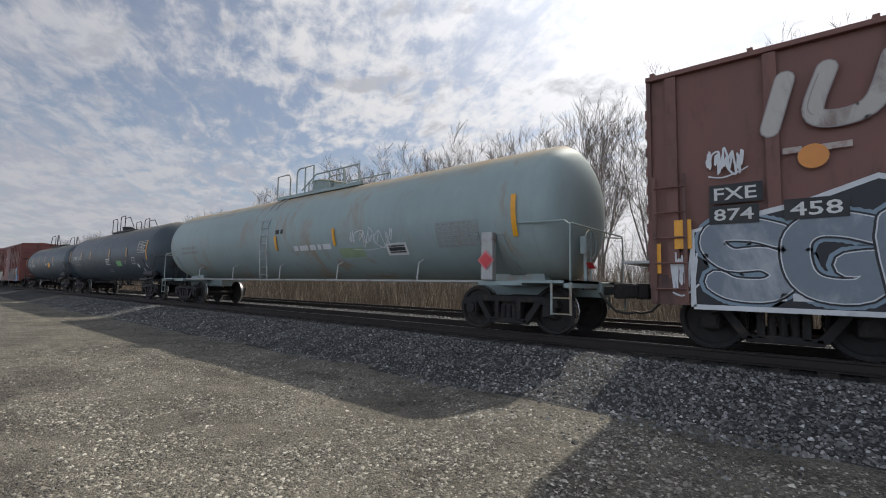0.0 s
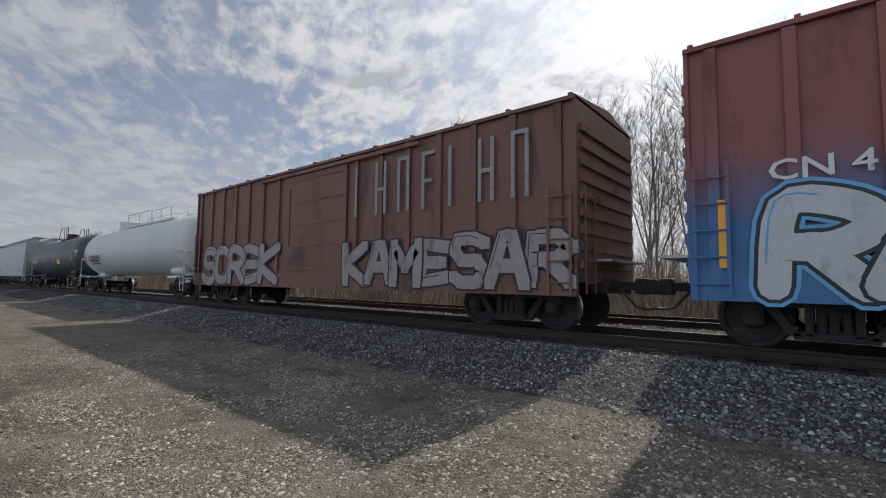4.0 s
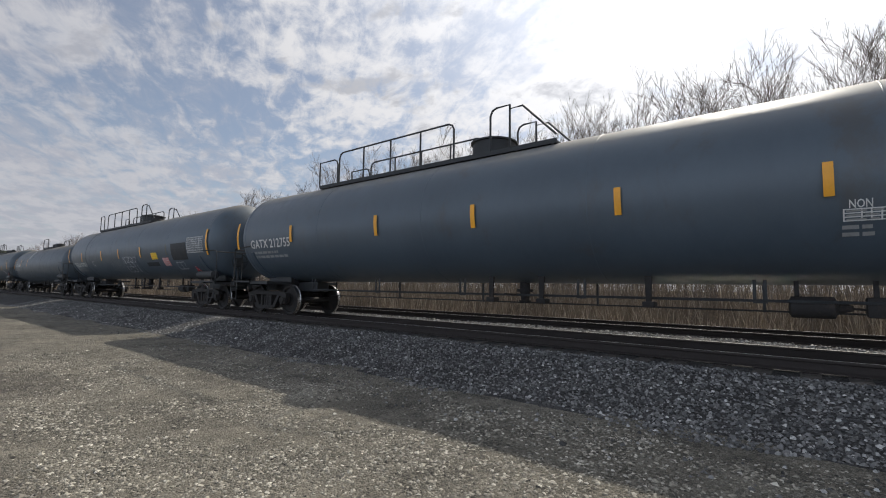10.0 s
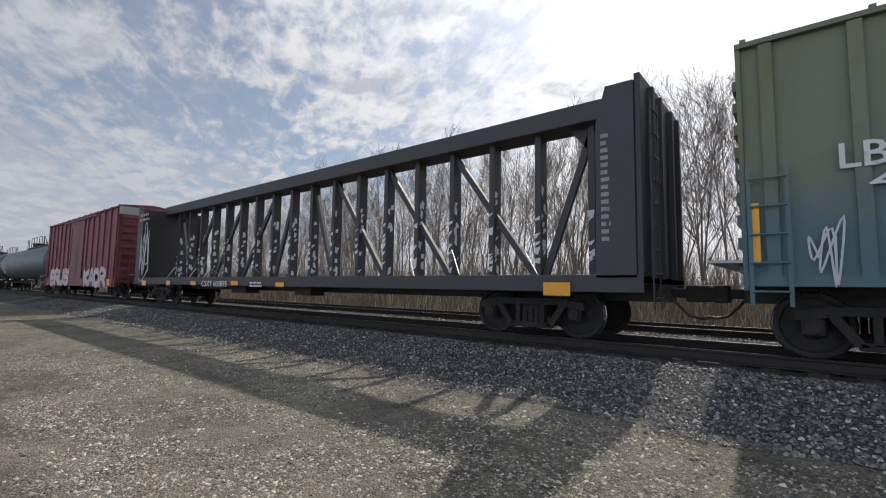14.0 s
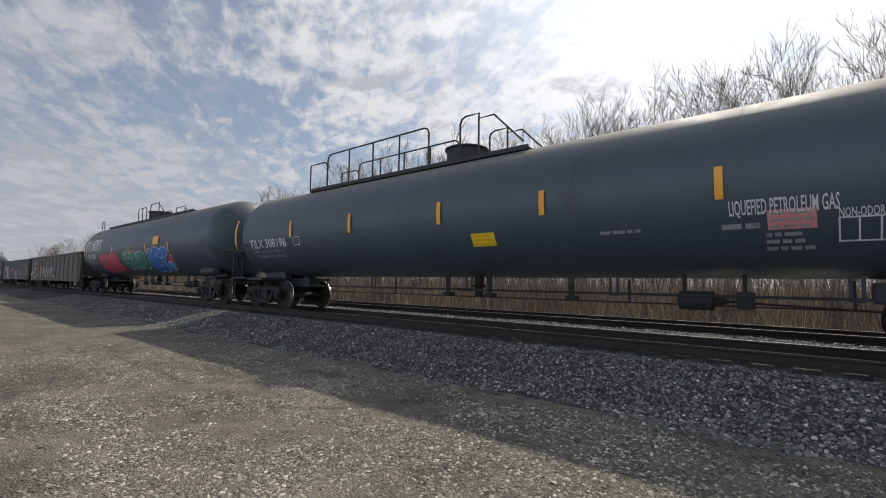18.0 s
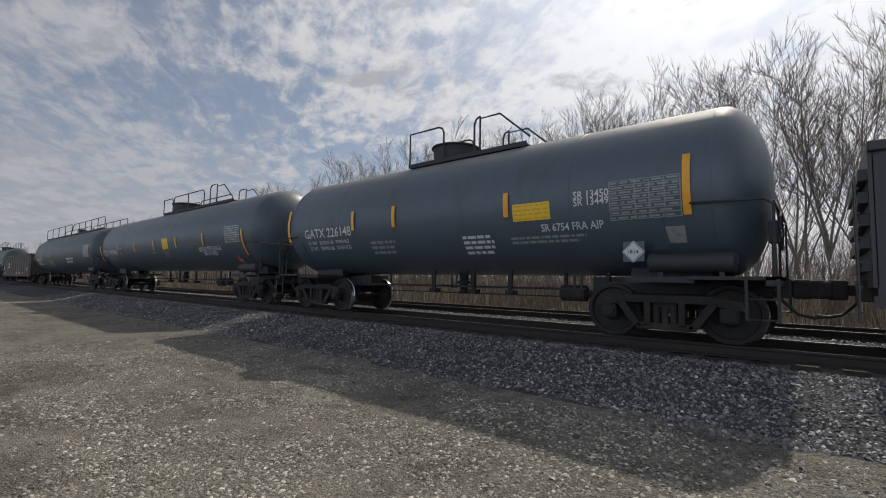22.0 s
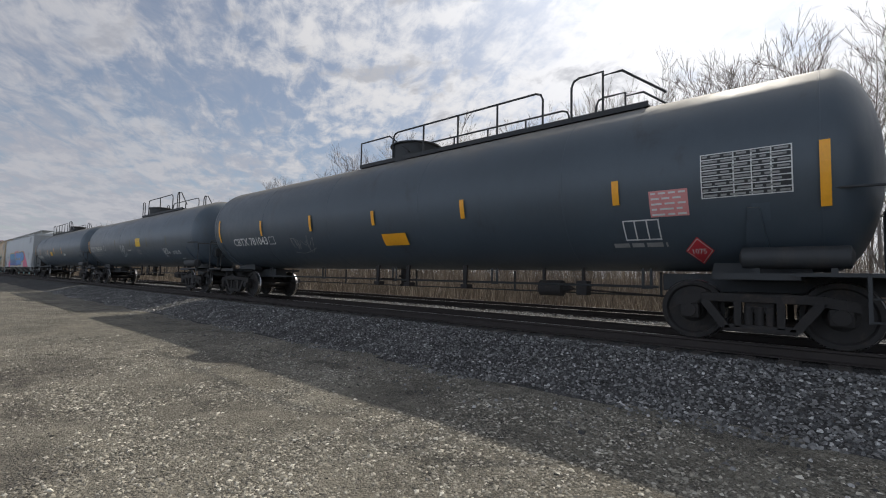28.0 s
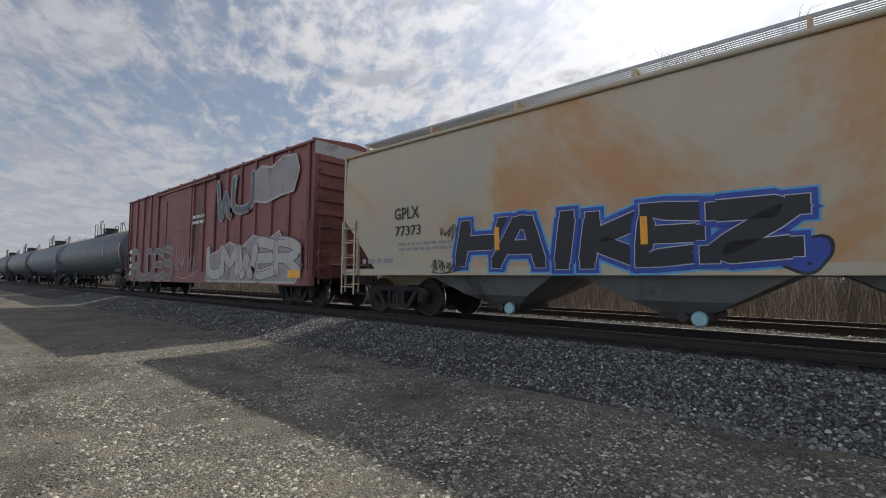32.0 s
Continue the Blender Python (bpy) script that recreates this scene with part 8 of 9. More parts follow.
swoosh(car, side, [(-6.6, 0.8), (-6.62, 1.2), (-6.5, 1.6), (-6.48, 2.05), (-6.3, 2.1), (-6.22, 1.7), (-6.24, 1.2), (-6.15, 0.8)], "bone", "dust", "pale runny patch of spray paint", 0.0070, 0.04)
words(car, side, "AMGX", -6.12, 1.68, 0.28, LETTER, 0.86)
words(car, side, "2727", -6.12, 1.28, 0.31, LETTER, 0.86)
scrawl(car, side, -6.1, 1.04, 0.8, 0.2, SPRAY["orange"], 94, 4, 0.02)
swoosh(car, side, [(-6.15, 0.78), (-6.15, 0.98), (-5.7, 0.95), (-5.25, 1.0), (-5.2, 0.78)], "dust", "bone", "pale smear of spray paint under the number", 0.0070, 0.02)
swoosh(car, side, [(-4.95, 0.76), (-4.95, 1.55), (-4.0, 1.62), (-3.0, 1.75), (-1.5, 1.7), (0.0, 1.85), (2.0, 1.8), (4.4, 1.75), (4.55, 0.76), (0.0, 0.74)], "dust", "bone", "pale ground of spray paint behind the letters", 0.0058, 0.03)
for u, z, wide, high in ((-4.45, 1.75, 0.10, 0.40), (-3.2, 1.88, 0.35, 0.35), (-2.35, 1.9, 0.28, 0.25), (-1.55, 1.95, 0.30, 0.50), (-0.3, 2.0, 0.34, 0.46), (0.75, 2.05, 0.42, 0.42), (2.2, 1.95, 0.40, 0.40), (3.5, 1.85, 0.35, 0.36)):
    swoosh(car, side, [(u + wide * math.cos(a) * (1 + 0.15 * math.sin(3 * a + u)), z + high * 0.5 * math.sin(a) * (1 + 0.2 * math.cos(2 * a + u))) for a in [0.449 * i for i in range(14)]], "dust", "smoke", "pale puff of spray paint above the letters", 0.0050, 0.03)
piece(car, side, "OESHOTR", -4.95, 0.74, -1.0, 1.80, "bone", "black", 0.26, None, None, 0.045, over=0.34, sway=0.16, lean=0.05, seed=91)
piece(car, side, "KVSBEA", -1.1, 0.74, 4.5, 2.02, "bone", "black", 0.34, None, None, 0.06, over=0.34, sway=0.14, lean=0.05, seed=96)
patch(car, side, -4.93, 0.82, -4.5, 0.95, YELLOW, "reflector_strip", "")
patch(car, side, -2.1, 0.82, -1.65, 0.95, YELLOW, "reflector_strip", "")
scrawl(car, side, 4.7, 0.77, 0.55, 1.15, SPRAY["silver"], 94, 3, 0.04)
scrawl(car, side, 5.57, 0.78, 0.69, 1.02, SPRAY["silver"], 83, 3, 0.03)
scrawl(car, side, 6.66, 1.25, 0.76, 0.57, SPRAY["silver"], 89, 4, 0.03)
patch(car, side, 6.74, 1.01, 7.28, 1.22, YELLOW, "reflector_strip", "")
patch(car, side, 3.89, 0.78, 4.42, 0.97, YELLOW, "reflector_strip", "")
outline_box(car, side, 5.64, 0.85, 0.57, 0.43, LETTER, cells=0)
# 28 to 30 tank cars
car, side = add(tank_car(-506.9, -494.6, BLUEGREY, 1.42, 2.47, "short dark grey tank car with white notices", platform=(-1.44, 2), dome=[(-0.4, 0.54, 0.42)], hoops=[(-1.41, -0.28, 0.78, 0, "square", "round"), (0.64, 0.8, 0.78, 0, "round", "square"), (0.8, 1.33, 0.73, 0, "square", "slope")], end_strips=False))
patch(car, side, -5.71, 1.99, -5.6, 2.91, YELLOW)
patch(car, side, -2.71, 2.18, -2.6, 2.66, YELLOW)
patch(car, side, -1.19, 2.17, -1.08, 2.66, YELLOW)
patch(car, side, 1.95, 2.16, 2.06, 2.62, YELLOW)
patch(car, side, 5.11, 1.97, 5.22, 2.87, YELLOW)
words(car, side, "GATX 226148", -4.86, 2.06, 0.24, LETTER, 2.1)
weights(car, side, "LD LMT  215500 LB   97550 KG", -4.77, 1.88, 0.085, LETTER, 1.85)
weights(car, side, "LT WT   70900 LB   32150 KG", -4.75, 1.73, 0.085, LETTER, 1.85)
table_panel(car, side, 2.14, 2.06, 0.78, 0.32, LEMON, YELLOW, "notice_panel", "yellow notice with lines of writing")
words(car, side, "SR 13450", 3.38, 2.36, 0.13, LETTER, 0.62)
words(car, side, "SR 13449", 3.38, 2.24, 0.12, LETTER, 0.62)
words(car, side, "SR 6754 FRA AIP", 2.71, 1.85, 0.13, LETTER, 1.17)
table_panel(car, side, 4, 1.95, 1.09, 0.64, LETTER_DIM, BLUEGREY, "data_panel", "stencilled table of small writing")
part("placard_holder", Kit().box((4.14, -1.165, 1.27), (4.48, -1.15, 1.60)).box((4.27, -1.155, 1.40), (4.35, -0.95, 1.46)).mesh("placard_holder", BLUEGREY), car)
diamond(car, lambda u, z, e: (u, -1.165 - e, z), 4.31, 1.43, 0.18, LETTER, LETTER_BLACK, "1814", "white diamond hazard placard")
patch(car, side, 4.58, 1.12, 5.36, 1.42, STEELBLUE, "valve_cover", "slate-grey plate")
bars(car, side, 0.83, 1.46, 0.96, 0.41, 4, LETTER)
bars(car, side, 2.01, 1.63, 1.65, 0.16, 2, LETTER_DIM)
bars(car, side, -2.1, 1.53, 1.04, 0.36, 3, LETTER_DIM)
bars(car, side, 4.23, 1.03, 0.99, 0.08, 1, LETTER)
patch(car, side, 4.76, 1.56, 5.1, 1.81, LETTER_DIM, "stencil_panel", "")
car, side = add(tank_car(-526.8, -508.2, BLUEGREY, 1.44, 2.61, "long dark grey pressure tank car with a yellow notice", platform=(-1.83, 5.61), dome=[(-0.46, 0.62, 0.42)], hoops=[(-1.81, -0.64, 0.63, 0, "square", "round"), (-0.54, 2.87, 0.66, 1, "round", "round"), (3.48, 4.12, 0.75, 0, "round", "square"), (4.12, 4.77, 0.65, 0, "square", "slope")], end_strips=False))
patch(car, side, -9.11, 1.76, -9, 2.59, YELLOW)
patch(car, side, -5.9, 2.11, -5.79, 2.58, YELLOW)
patch(car, side, -3.18, 2.11, -3.07, 2.57, YELLOW)
patch(car, side, -0.48, 2.1, -0.37, 2.56, YELLOW)
patch(car, side, 2.17, 2.13, 2.28, 2.59, YELLOW)
patch(car, side, 4.88, 2.13, 4.99, 2.59, YELLOW)
patch(car, side, 8.06, 1.7, 8.17, 2.57, YELLOW)
words(car, side, "CBTX 787406", -8.71, 2.04, 0.27, LETTER, 2.62)
bars(car, side, -8.09, 1.77, 1.86, 0.17, 2, LETTER_DIM)
outline_box(car, side, -5.56, 2.06, 0.33, 0.29, LETTER, cells=0)
table_panel(car, side, 0.59, 2.1, 0.69, 0.48, LEMON, YELLOW, "notice_panel", "yellow notice with lines of writing")
bars(car, side, 0.62, 1.75, 0.69, 0.28, 3, LETTER_DIM)
bars(car, side, -0.93, 1.94, 0.7, 0.1, 1, LETTER_DIM)
table_panel(car, side, 6.78, 2.16, 1.1, 0.57, LETTER, BLUEGREY, "data_panel", "stencilled table of small writing")
words(car, side, "LIQUEFIED PETROLEUM GAS", 4.37, 1.92, 0.16, LETTER, 1.94)
words(car, side, "NON-ODORIZED", 4.69, 1.76, 0.13, LETTER, 1.16)
diamond(car, side, 7.23, 1.54, 0.18, PLACARD, LETTER, "1075", "red diamond hazard placard")
car, side = add(tank_car(-547, -528.1, BLACK, 1.51, 2.51, "long black tank car with a full-length guard rail", platform=(-9.81, 8.01), dome=[(-0.64, 0.25, 0.4)], hoops=[(-9.9, -0.84, 0.75, 3, "round", "round"), (-0.21, 8, 0.69, 4, "slope", "round")], end_strips=False))
patch(car, side, -9.17, 2.04, -9.06, 2.78, YELLOW)
patch(car, side, -5.81, 2.22, -5.7, 2.65, YELLOW)
patch(car, side, -3.3, 2.18, -3.19, 2.62, YELLOW)
patch(car, side, 8.37, 2.1, 8.48, 2.7, YELLOW)
words(car, side, "CTCX340242", -8.17, 1.97, 0.26, LETTER, 1.95)
bars(car, side, -8.06, 1.65, 2.1, 0.22, 2, LETTER)
outline_box(car, side, -6.1, 2.17, 0.27, 0.29, LETTER, cells=0)
scrawl(car, side, -3.64, 1.53, 1.38, 0.56, SPRAY["pale_green"], 103, 4, 0.09)
scrawl(car, side, -3.51, 1.64, 1.13, 0.4, SPRAY["lime"], 101, 4, 0.03)
scrawl(car, side, -2.31, 1.62, 0.46, 0.13, SPRAY["silver"], 93, 3, 0.03)
scrawl(car, side, -5.28, 1.38, 0.74, 0.48, LETTER_DIM, 96, 2, 0.03)
patch(car, side, 7.17, 2.04, 8.52, 2.81, LETTER_DIM, "data_panel", "faded white panel")
bars(car, side, 2.31, 1.7, 2.12, 0.41, 2, LETTER)
# 31 gondola
car, side = add(gondola_car(-564.7, -548.5, 2.7, GONBROWN, "rusty brown gondola with yellow strips", 13))
patch(car, side, 6.68, 1.22, 7.21, 1.49, YELLOW, "reflector_strip", "")
patch(car, side, 2.82, 0.89, 3.39, 1.05, YELLOW, "reflector_strip", "")
patch(car, side, 4.64, 0.9, 5.1, 1.06, YELLOW, "reflector_strip", "")
patch(car, side, 0.84, 0.89, 1.38, 1.05, YELLOW, "reflector_strip", "")
patch(car, side, -7.34, 1.35, -6.87, 1.59, YELLOW, "reflector_strip", "")
patch(car, side, -5.06, 0.88, -4.61, 0.99, YELLOW, "reflector_strip", "")
scrawl(car, side, -4.35, 1.41, 0.43, 0.59, SPRAY["silver"], 94, 4, 0.04)
scrawl(car, side, 1.62, 0.8, 0.83, 0.69, SPRAY["silver"], 93, 3, 0.03)
bars(car, side, -4.49, 1.45, 1.09, 0.61, 2, LETTER)
bars(car, side, -7.5, 0.9, 1.01, 0.14, 1, LETTER)
scrawl(car, side, -7.83, 1.15, 0.33, 0.19, SPRAY["silver"], 101, 3, 0.03)
# 32 to 37 tank cars
car, side = add(tank_car(-585.3, -566.1, BLACK, 1.39, 2.55, "long black pressure tank car with a yellow notice and a tag", platform=(-2.03, 6.64), dome=[(-0.18, 0.62, 0.4)], hoops=[(-2.06, -0.36, 0.73, 0, "square", "square"), (-0.42, 3.78, 0.89, 2, "round", "round"), (4.52, 4.69, 0.82, 0, "round", "square"), (4.69, 6.09, 0.69, 0, "square", "slope")], end_strips=False))
patch(car, side, -9.38, 2.05, -9.27, 2.98, YELLOW)
patch(car, side, -6.34, 2.15, -6.23, 2.65, YELLOW)
patch(car, side, -3.52, 2.2, -3.41, 2.67, YELLOW)
patch(car, side, -0.71, 2.19, -0.6, 2.66, YELLOW)
patch(car, side, 2.26, 2.18, 2.37, 2.64, YELLOW)
patch(car, side, 5.15, 2.22, 5.26, 2.68, YELLOW)
patch(car, side, 8.83, 2.02, 8.94, 2.91, YELLOW)
words(car, side, "CBTX 781591", -8.52, 2.06, 0.29, LETTER, 2.11)
bars(car, side, -8.36, 1.73, 1.7, 0.25, 2, LETTER_DIM)
outline_box(car, side, -6.2, 2.08, 0.31, 0.27, LETTER, cells=0)
scrawl(car, side, 2.82, 1.65, 1.51, 1.08, SPRAY["silver"], 100, 5, 0.03)
table_panel(car, side, 5.37, 2.1, 0.77, 0.41, LEMON, YELLOW, "notice_panel", "yellow notice panel")
words(car, side, "NON-ODORIZED", 6.34, 2.08, 0.15, LETTER, 1.14)
words(car, side, "LIQUEFIED PETROLEUM GAS", 6.31, 1.93, 0.13, LETTER, 1.29)
table_panel(car, side, 7.69, 2.09, 1.1, 0.52, LETTER_DIM, BLACK_DULL, "data_panel", "stencilled table of small writing")
outline_box(car, side, 6.97, 1.59, 0.59, 0.32, LETTER, cells=2)
diamond(car, side, 7.8, 1.38, 0.15, PLACARD, LETTER, "1075", "red diamond hazard placard")
scrawl(car, side, 2.22, 1.4, 0.67, 0.35, LETTER_DIM, 112, 4, 0.03)
car, side = add(tank_car(-606.7, -586.6, STEELBLUE, 1.47, 2.54, "long slate-grey pressure tank car with black trim", platform=(-7.35, 4.71), dome=[(-0.43, 0.62, 0.4)], hoops=[(-7.39, -5.75, 0.83, 0, "square", "round"), (-5.7, -1.26, 0.78, 2, "round", "round"), (-0.69, 0.19, 0.7, 0, "round", "square"), (0.17, 1.73, 0.68, 0, "square", "slope")], strips=(-7, -3, 1), end_strips=False))
table_panel(car, side, 7.58, 2.05, 1.33, 0.65, LETTER_DIM, STEELBLUE, "data_panel", "stencilled table of small writing")
bars(car, side, -7.93, 1.95, 3.09, 0.3, 1, LETTER_DIM)
bars(car, side, 1, 1.69, 4.22, 0.36, 2, LETTER_DIM)
car, side = add(tank_car(-626.6, -608, BLACK, 1.4, 2.51, "long black tank car with white lettering and a white streak", platform=(-0.95, 6.41), dome=[(0.57, 0.5, 0.42)], hoops=[(-0.95, -0.31, 0.72, 0, "square", "round"), (0.66, 4.83, 0.8, 3, "round", "round"), (5.5, 5.7, 0.75, 0, "round", "square"), (5.7, 5.97, 0.7, 0, "square", "slope")], end_strips=False))
patch(car, side, -8.8, 1.99, -8.69, 2.92, YELLOW)
patch(car, side, -5.73, 2.2, -5.62, 2.66, YELLOW)
patch(car, side, -2.99, 2.18, -2.88, 2.64, YELLOW)
patch(car, side, -0.64, 2.17, -0.53, 2.62, YELLOW)
words(car, side, "TILX 303072", -7.88, 2.03, 0.33, LETTER, 2.03)
bars(car, side, -7.87, 1.76, 1.74, 0.22, 2, LETTER)
outline_box(car, side, -5.54, 2.08, 0.31, 0.28, LETTER, cells=0)
patch(car, side, -1.71, 1.78, -0.4, 1.9, LETTER, "paint_streak", "white painted streak")
scrawl(car, side, -3.52, 1.61, 1.36, 0.31, LETTER_DIM, 105, 6, 0.02)
car, side = add(tank_car(-647.3, -628.2, BLACK, 1.51, 2.57, "long black pressure tank car with red placard and notices", platform=(-1.43, 6.54), dome=[(0.22, 0.62, 0.42)], hoops=[(-1.39, -0.19, 0.62, 0, "square", "slope"), (-0.04, 4.47, 0.67, 3, "round", "round"), (5.1, 5.73, 0.75, 0, "round", "square"), (5.73, 6.09, 0.67, 0, "square", "slope")], end_strips=False))
patch(car, side, -8.56, 1.99, -8.45, 2.79, YELLOW)
patch(car, side, -5.45, 2.12, -5.34, 2.6, YELLOW)
patch(car, side, -2.58, 2.13, -2.47, 2.57, YELLOW)
patch(car, side, 0.18, 2.14, 0.29, 2.49, YELLOW)
patch(car, side, 3.03, 2.12, 3.14, 2.5, YELLOW)
patch(car, side, 6.22, 2.12, 6.33, 2.5, YELLOW)
patch(car, side, 8.85, 1.9, 8.96, 2.71, YELLOW)
words(car, side, "CBTX 781043", -7.53, 1.84, 0.24, LETTER, 2.37)
outline_box(car, side, -5.05, 1.83, 0.35, 0.24, LETTER, cells=0)
scrawl(car, side, -3.85, 1.56, 1.23, 0.5, LETTER_DIM, 110, 4, 0.03)
patch(car, side, 0.45, 1.65, 1.29, 1.92, YELLOW, "notice_panel", "dull orange notice panel")
table_panel(car, side, 6.78, 1.89, 0.55, 0.39, PINK_SHEET, LETTER, "notice_panel", "faded red notice panel")
table_panel(car, side, 7.51, 2.1, 1.07, 0.63, LETTER, BLACK_DULL, "data_panel", "stencilled table of small writing")
outline_box(car, side, 6.33, 1.56, 0.56, 0.31, LETTER, cells=2)
diamond(car, side, 7.38, 1.38, 0.2, PLACARD, LETTER, "1075", "red diamond hazard placard")
bars(car, side, 6.1, 1.42, 0.99, 0.12, 1, LETTER_DIM)
patch(car, side, 8.11, 1.76, 8.32, 1.99, BLUEGREY, "stencil_panel", "")
car, side = add(tank_car(-666.8, -648.6, BLUEGREY, 1.45, 2.55, "long dark grey pressure tank car with white notices", platform=(-0.88, 5.09), dome=[(0.16, 0.55, 0.42)], hoops=[(-0.83, -0.49, 0.72, 0, "square", "round"), (0.12, 3.73, 0.75, 1, "round", "round"), (4.35, 4.59, 0.77, 0, "round", "square"), (4.59, 4.84, 0.73, 0, "square", "slope")], end_strips=False))
words(car, side, "CBTX 784714", -8.1, 2.01, 0.29, LETTER, 2.57)
bars(car, side, -7.58, 1.73, 1.94, 0.2, 2, LETTER_DIM)
outline_box(car, side, -5.05, 2.03, 0.36, 0.3, LETTER, cells=0)
table_panel(car, side, 1.08, 2.12, 0.73, 0.42, LEMON, YELLOW, "notice_panel", "yellow notice with lines of writing")
words(car, side, "LIQUEFIED", 4.84, 1.83, 0.12, LETTER, 0.64)
words(car, side, "PETROLEUM", 4.82, 1.7, 0.11, LETTER, 0.76)
words(car, side, "GAS", 4.83, 1.58, 0.11, LETTER, 0.27)
words(car, side, "NON-ODORIZED", 5.94, 1.68, 0.14, LETTER, 0.9)
scrawl(car, side, -1.71, 1.69, 0.79, 0.61, SPRAY["white"], 109, 3, 0.03)
bars(car, side, 1.05, 1.72, 0.73, 0.26, 3, LETTER_DIM)
bars(car, side, -0.39, 1.91, 0.57, 0.1, 1, LETTER)
bars(car, side, 6.47, 1.45, 0.4, 0.05, 1, LETTER)
patch(car, side, -2.69, 2.21, -2.58, 2.59, WORN_STRIP)
patch(car, side, 0.07, 2.11, 0.18, 2.53, WORN_STRIP)
patch(car, side, 2.78, 2.08, 2.89, 2.52, WORN_STRIP)
patch(car, side, 5.45, 2.09, 5.56, 2.53, WORN_STRIP)
patch(car, side, -8.52, 1.98, -8.41, 2.7, YELLOW)
car, side = add(tank_car(-686.5, -668.1, BLUEGREY, 1.49, 2.58, "long dark grey pressure tank car with thin white graffiti", platform=(-6.92, 1.17), dome=[(-0.43, 0.5, 0.42)], hoops=[(-6.79, -6.11, 0.73, 0, "round", "slope"), (-5.47, -0.89, 0.68, 3, "round", "round"), (-0.27, 0.36, 0.77, 0, "round", "square"), (0.36, 0.73, 0.68, 0, "square", "slope")], end_strips=False, bands=(-6,)))
patch(car, side, -9.09, 2.04, -8.98, 2.97, YELLOW)
patch(car, side, -6.74, 2.13, -6.63, 2.57, YELLOW)
patch(car, side, -3.24, 2.08, -3.13, 2.56, YELLOW)
patch(car, side, -0.45, 2.07, -0.34, 2.53, YELLOW)
patch(car, side, 2.4, 2.07, 2.51, 2.52, YELLOW)
words(car, side, "FGLX 87004", -8.19, 1.79, 0.24, LETTER, 2.22)
bars(car, side, -8.2, 1.53, 2.07, 0.18, 2, LETTER_DIM)
outline_box(car, side, -4.8, 1.81, 0.36, 0.26, LETTER, cells=0)
scrawl(car, side, -4.46, 1.85, 1.75, 0.6, SPRAY["white"], 114, 7, 0.03)
table_panel(car, side, -2.15, 1.96, 0.79, 0.32, LEMON, YELLOW, "notice_panel", "dull yellow notice with a line of writing")
patch(car, side, 2.81, 1.91, 3.49, 2.06, LETTER, "paint_streak", "white painted bar")
bars(car, side, 0.02, 3.36, 0.39, 0.22, 2, LETTER_DIM)
# 38, 39 covered hoppers
car, side = add(hopper_car(-707.7, -687.4, HOPWHITE, "white covered hopper with large blue and pink graffiti", ROUND_SECTION, (1.15, 1.3, 0.0), bays=4, caps=True, bay_mat=BAYGREY))
patch(car, side, -5.80, 1.13, -1.95, 2.50, SPRAY["black"], "graffiti", "black spray-painted ground", e=0.0093)
patch(car, side, -5.74, 1.14, -2.02, 2.45, SPRAY["teal"], "graffiti", "blue spray-painted ground", e=0.0103)
piece(car, side, "TEL", -5.85, 1.13, -0.9, 2.52, "teal", "black", 0.62, "white", "yellow", 0.05, 0.07, soft=False, over=0.14, lean=0.10, sway=0.03, seed=101, cap=0.42)
patch(car, side, -5.75, 1.13, -1.0, 1.42, SPRAY["deep_blue"], "graffiti", "deep blue band of spray paint along the sill", e=0.042)
piece(car, side, "OCP", -1.3, 1.13, 4.5, 2.56, "cool", "black", 0.70, "sky", "yellow", 0.07, 0.045, over=0.22, lean=0.1, sway=0.10, seed=102, cap=0.42)
words(car, side, "GRIP", 1.1, 1.2, 0.13, SPRAY["black"], 0.5, "graffiti", "small black spray-painted tag", 0.045)
patch(car, side, -7.29, 0.99, -5.86, 1.57, SPRAY["pink"], "graffiti", "patch of pink spray paint")
swoosh(car, side, [(-2.45, 2.1), (-2.45, 2.52), (-1.9, 2.62), (-1.2, 2.72), (-0.75, 2.70), (-0.8, 2.1)], "pink", "red", "pink cloud of spray paint with a red upper edge", 0.0066)
swoosh(car, side, [(-0.45, 2.45), (-0.3, 2.66), (0.2, 2.74), (0.6, 2.72), (0.7, 2.5), (0.1, 2.35)], "pink", "red", "pink cloud of spray paint with a red upper edge", 0.0066)
swoosh(car, side, [(-6.9, 1.14), (-6.5, 1.6), (-6.2, 2.0), (-5.9, 2.42), (-5.5, 2.4), (-5.5, 1.14)], "pink", "red", "pink wedge of spray paint with a red edge", 0.0066)
swoosh(car, side, [(3.9, 1.02), (3.9, 2.62), (4.4, 2.6), (5.0, 2.35), (5.6, 1.95), (6.3, 1.5), (7.1, 1.02)], "pink", "red", "pink wedge of spray paint with a red upper edge", 0.0070)
words(car, side, "GPLX", -8.28, 2.3, 0.21, LETTER_BLACK, 0.81)
words(car, side, "77390", -8.17, 1.91, 0.22, LETTER_BLACK, 0.86)
blocks(car, side, 7.76, 3.35, 1.38, 0.54, 4, STEELBLUE, "lettering", "grey company name drawn as plain blocks", 0.2)
scrawl(car, side, -7.25, 1.85, 0.78, 0.48, LETTER_BLACK, 116, 4, 0.02)
scrawl(car, side, -9.82, 2.82, 1.02, 0.38, LETTER_BLACK, 115, 4, 0.02)
weights(car, side, "LD LMT 220900   LB", -8.2, 1.64, 0.09, LETTER_DIM, 1.35)
weights(car, side, "LT WT   52100   LB", -8.2, 1.50, 0.09, LETTER_DIM, 1.33)
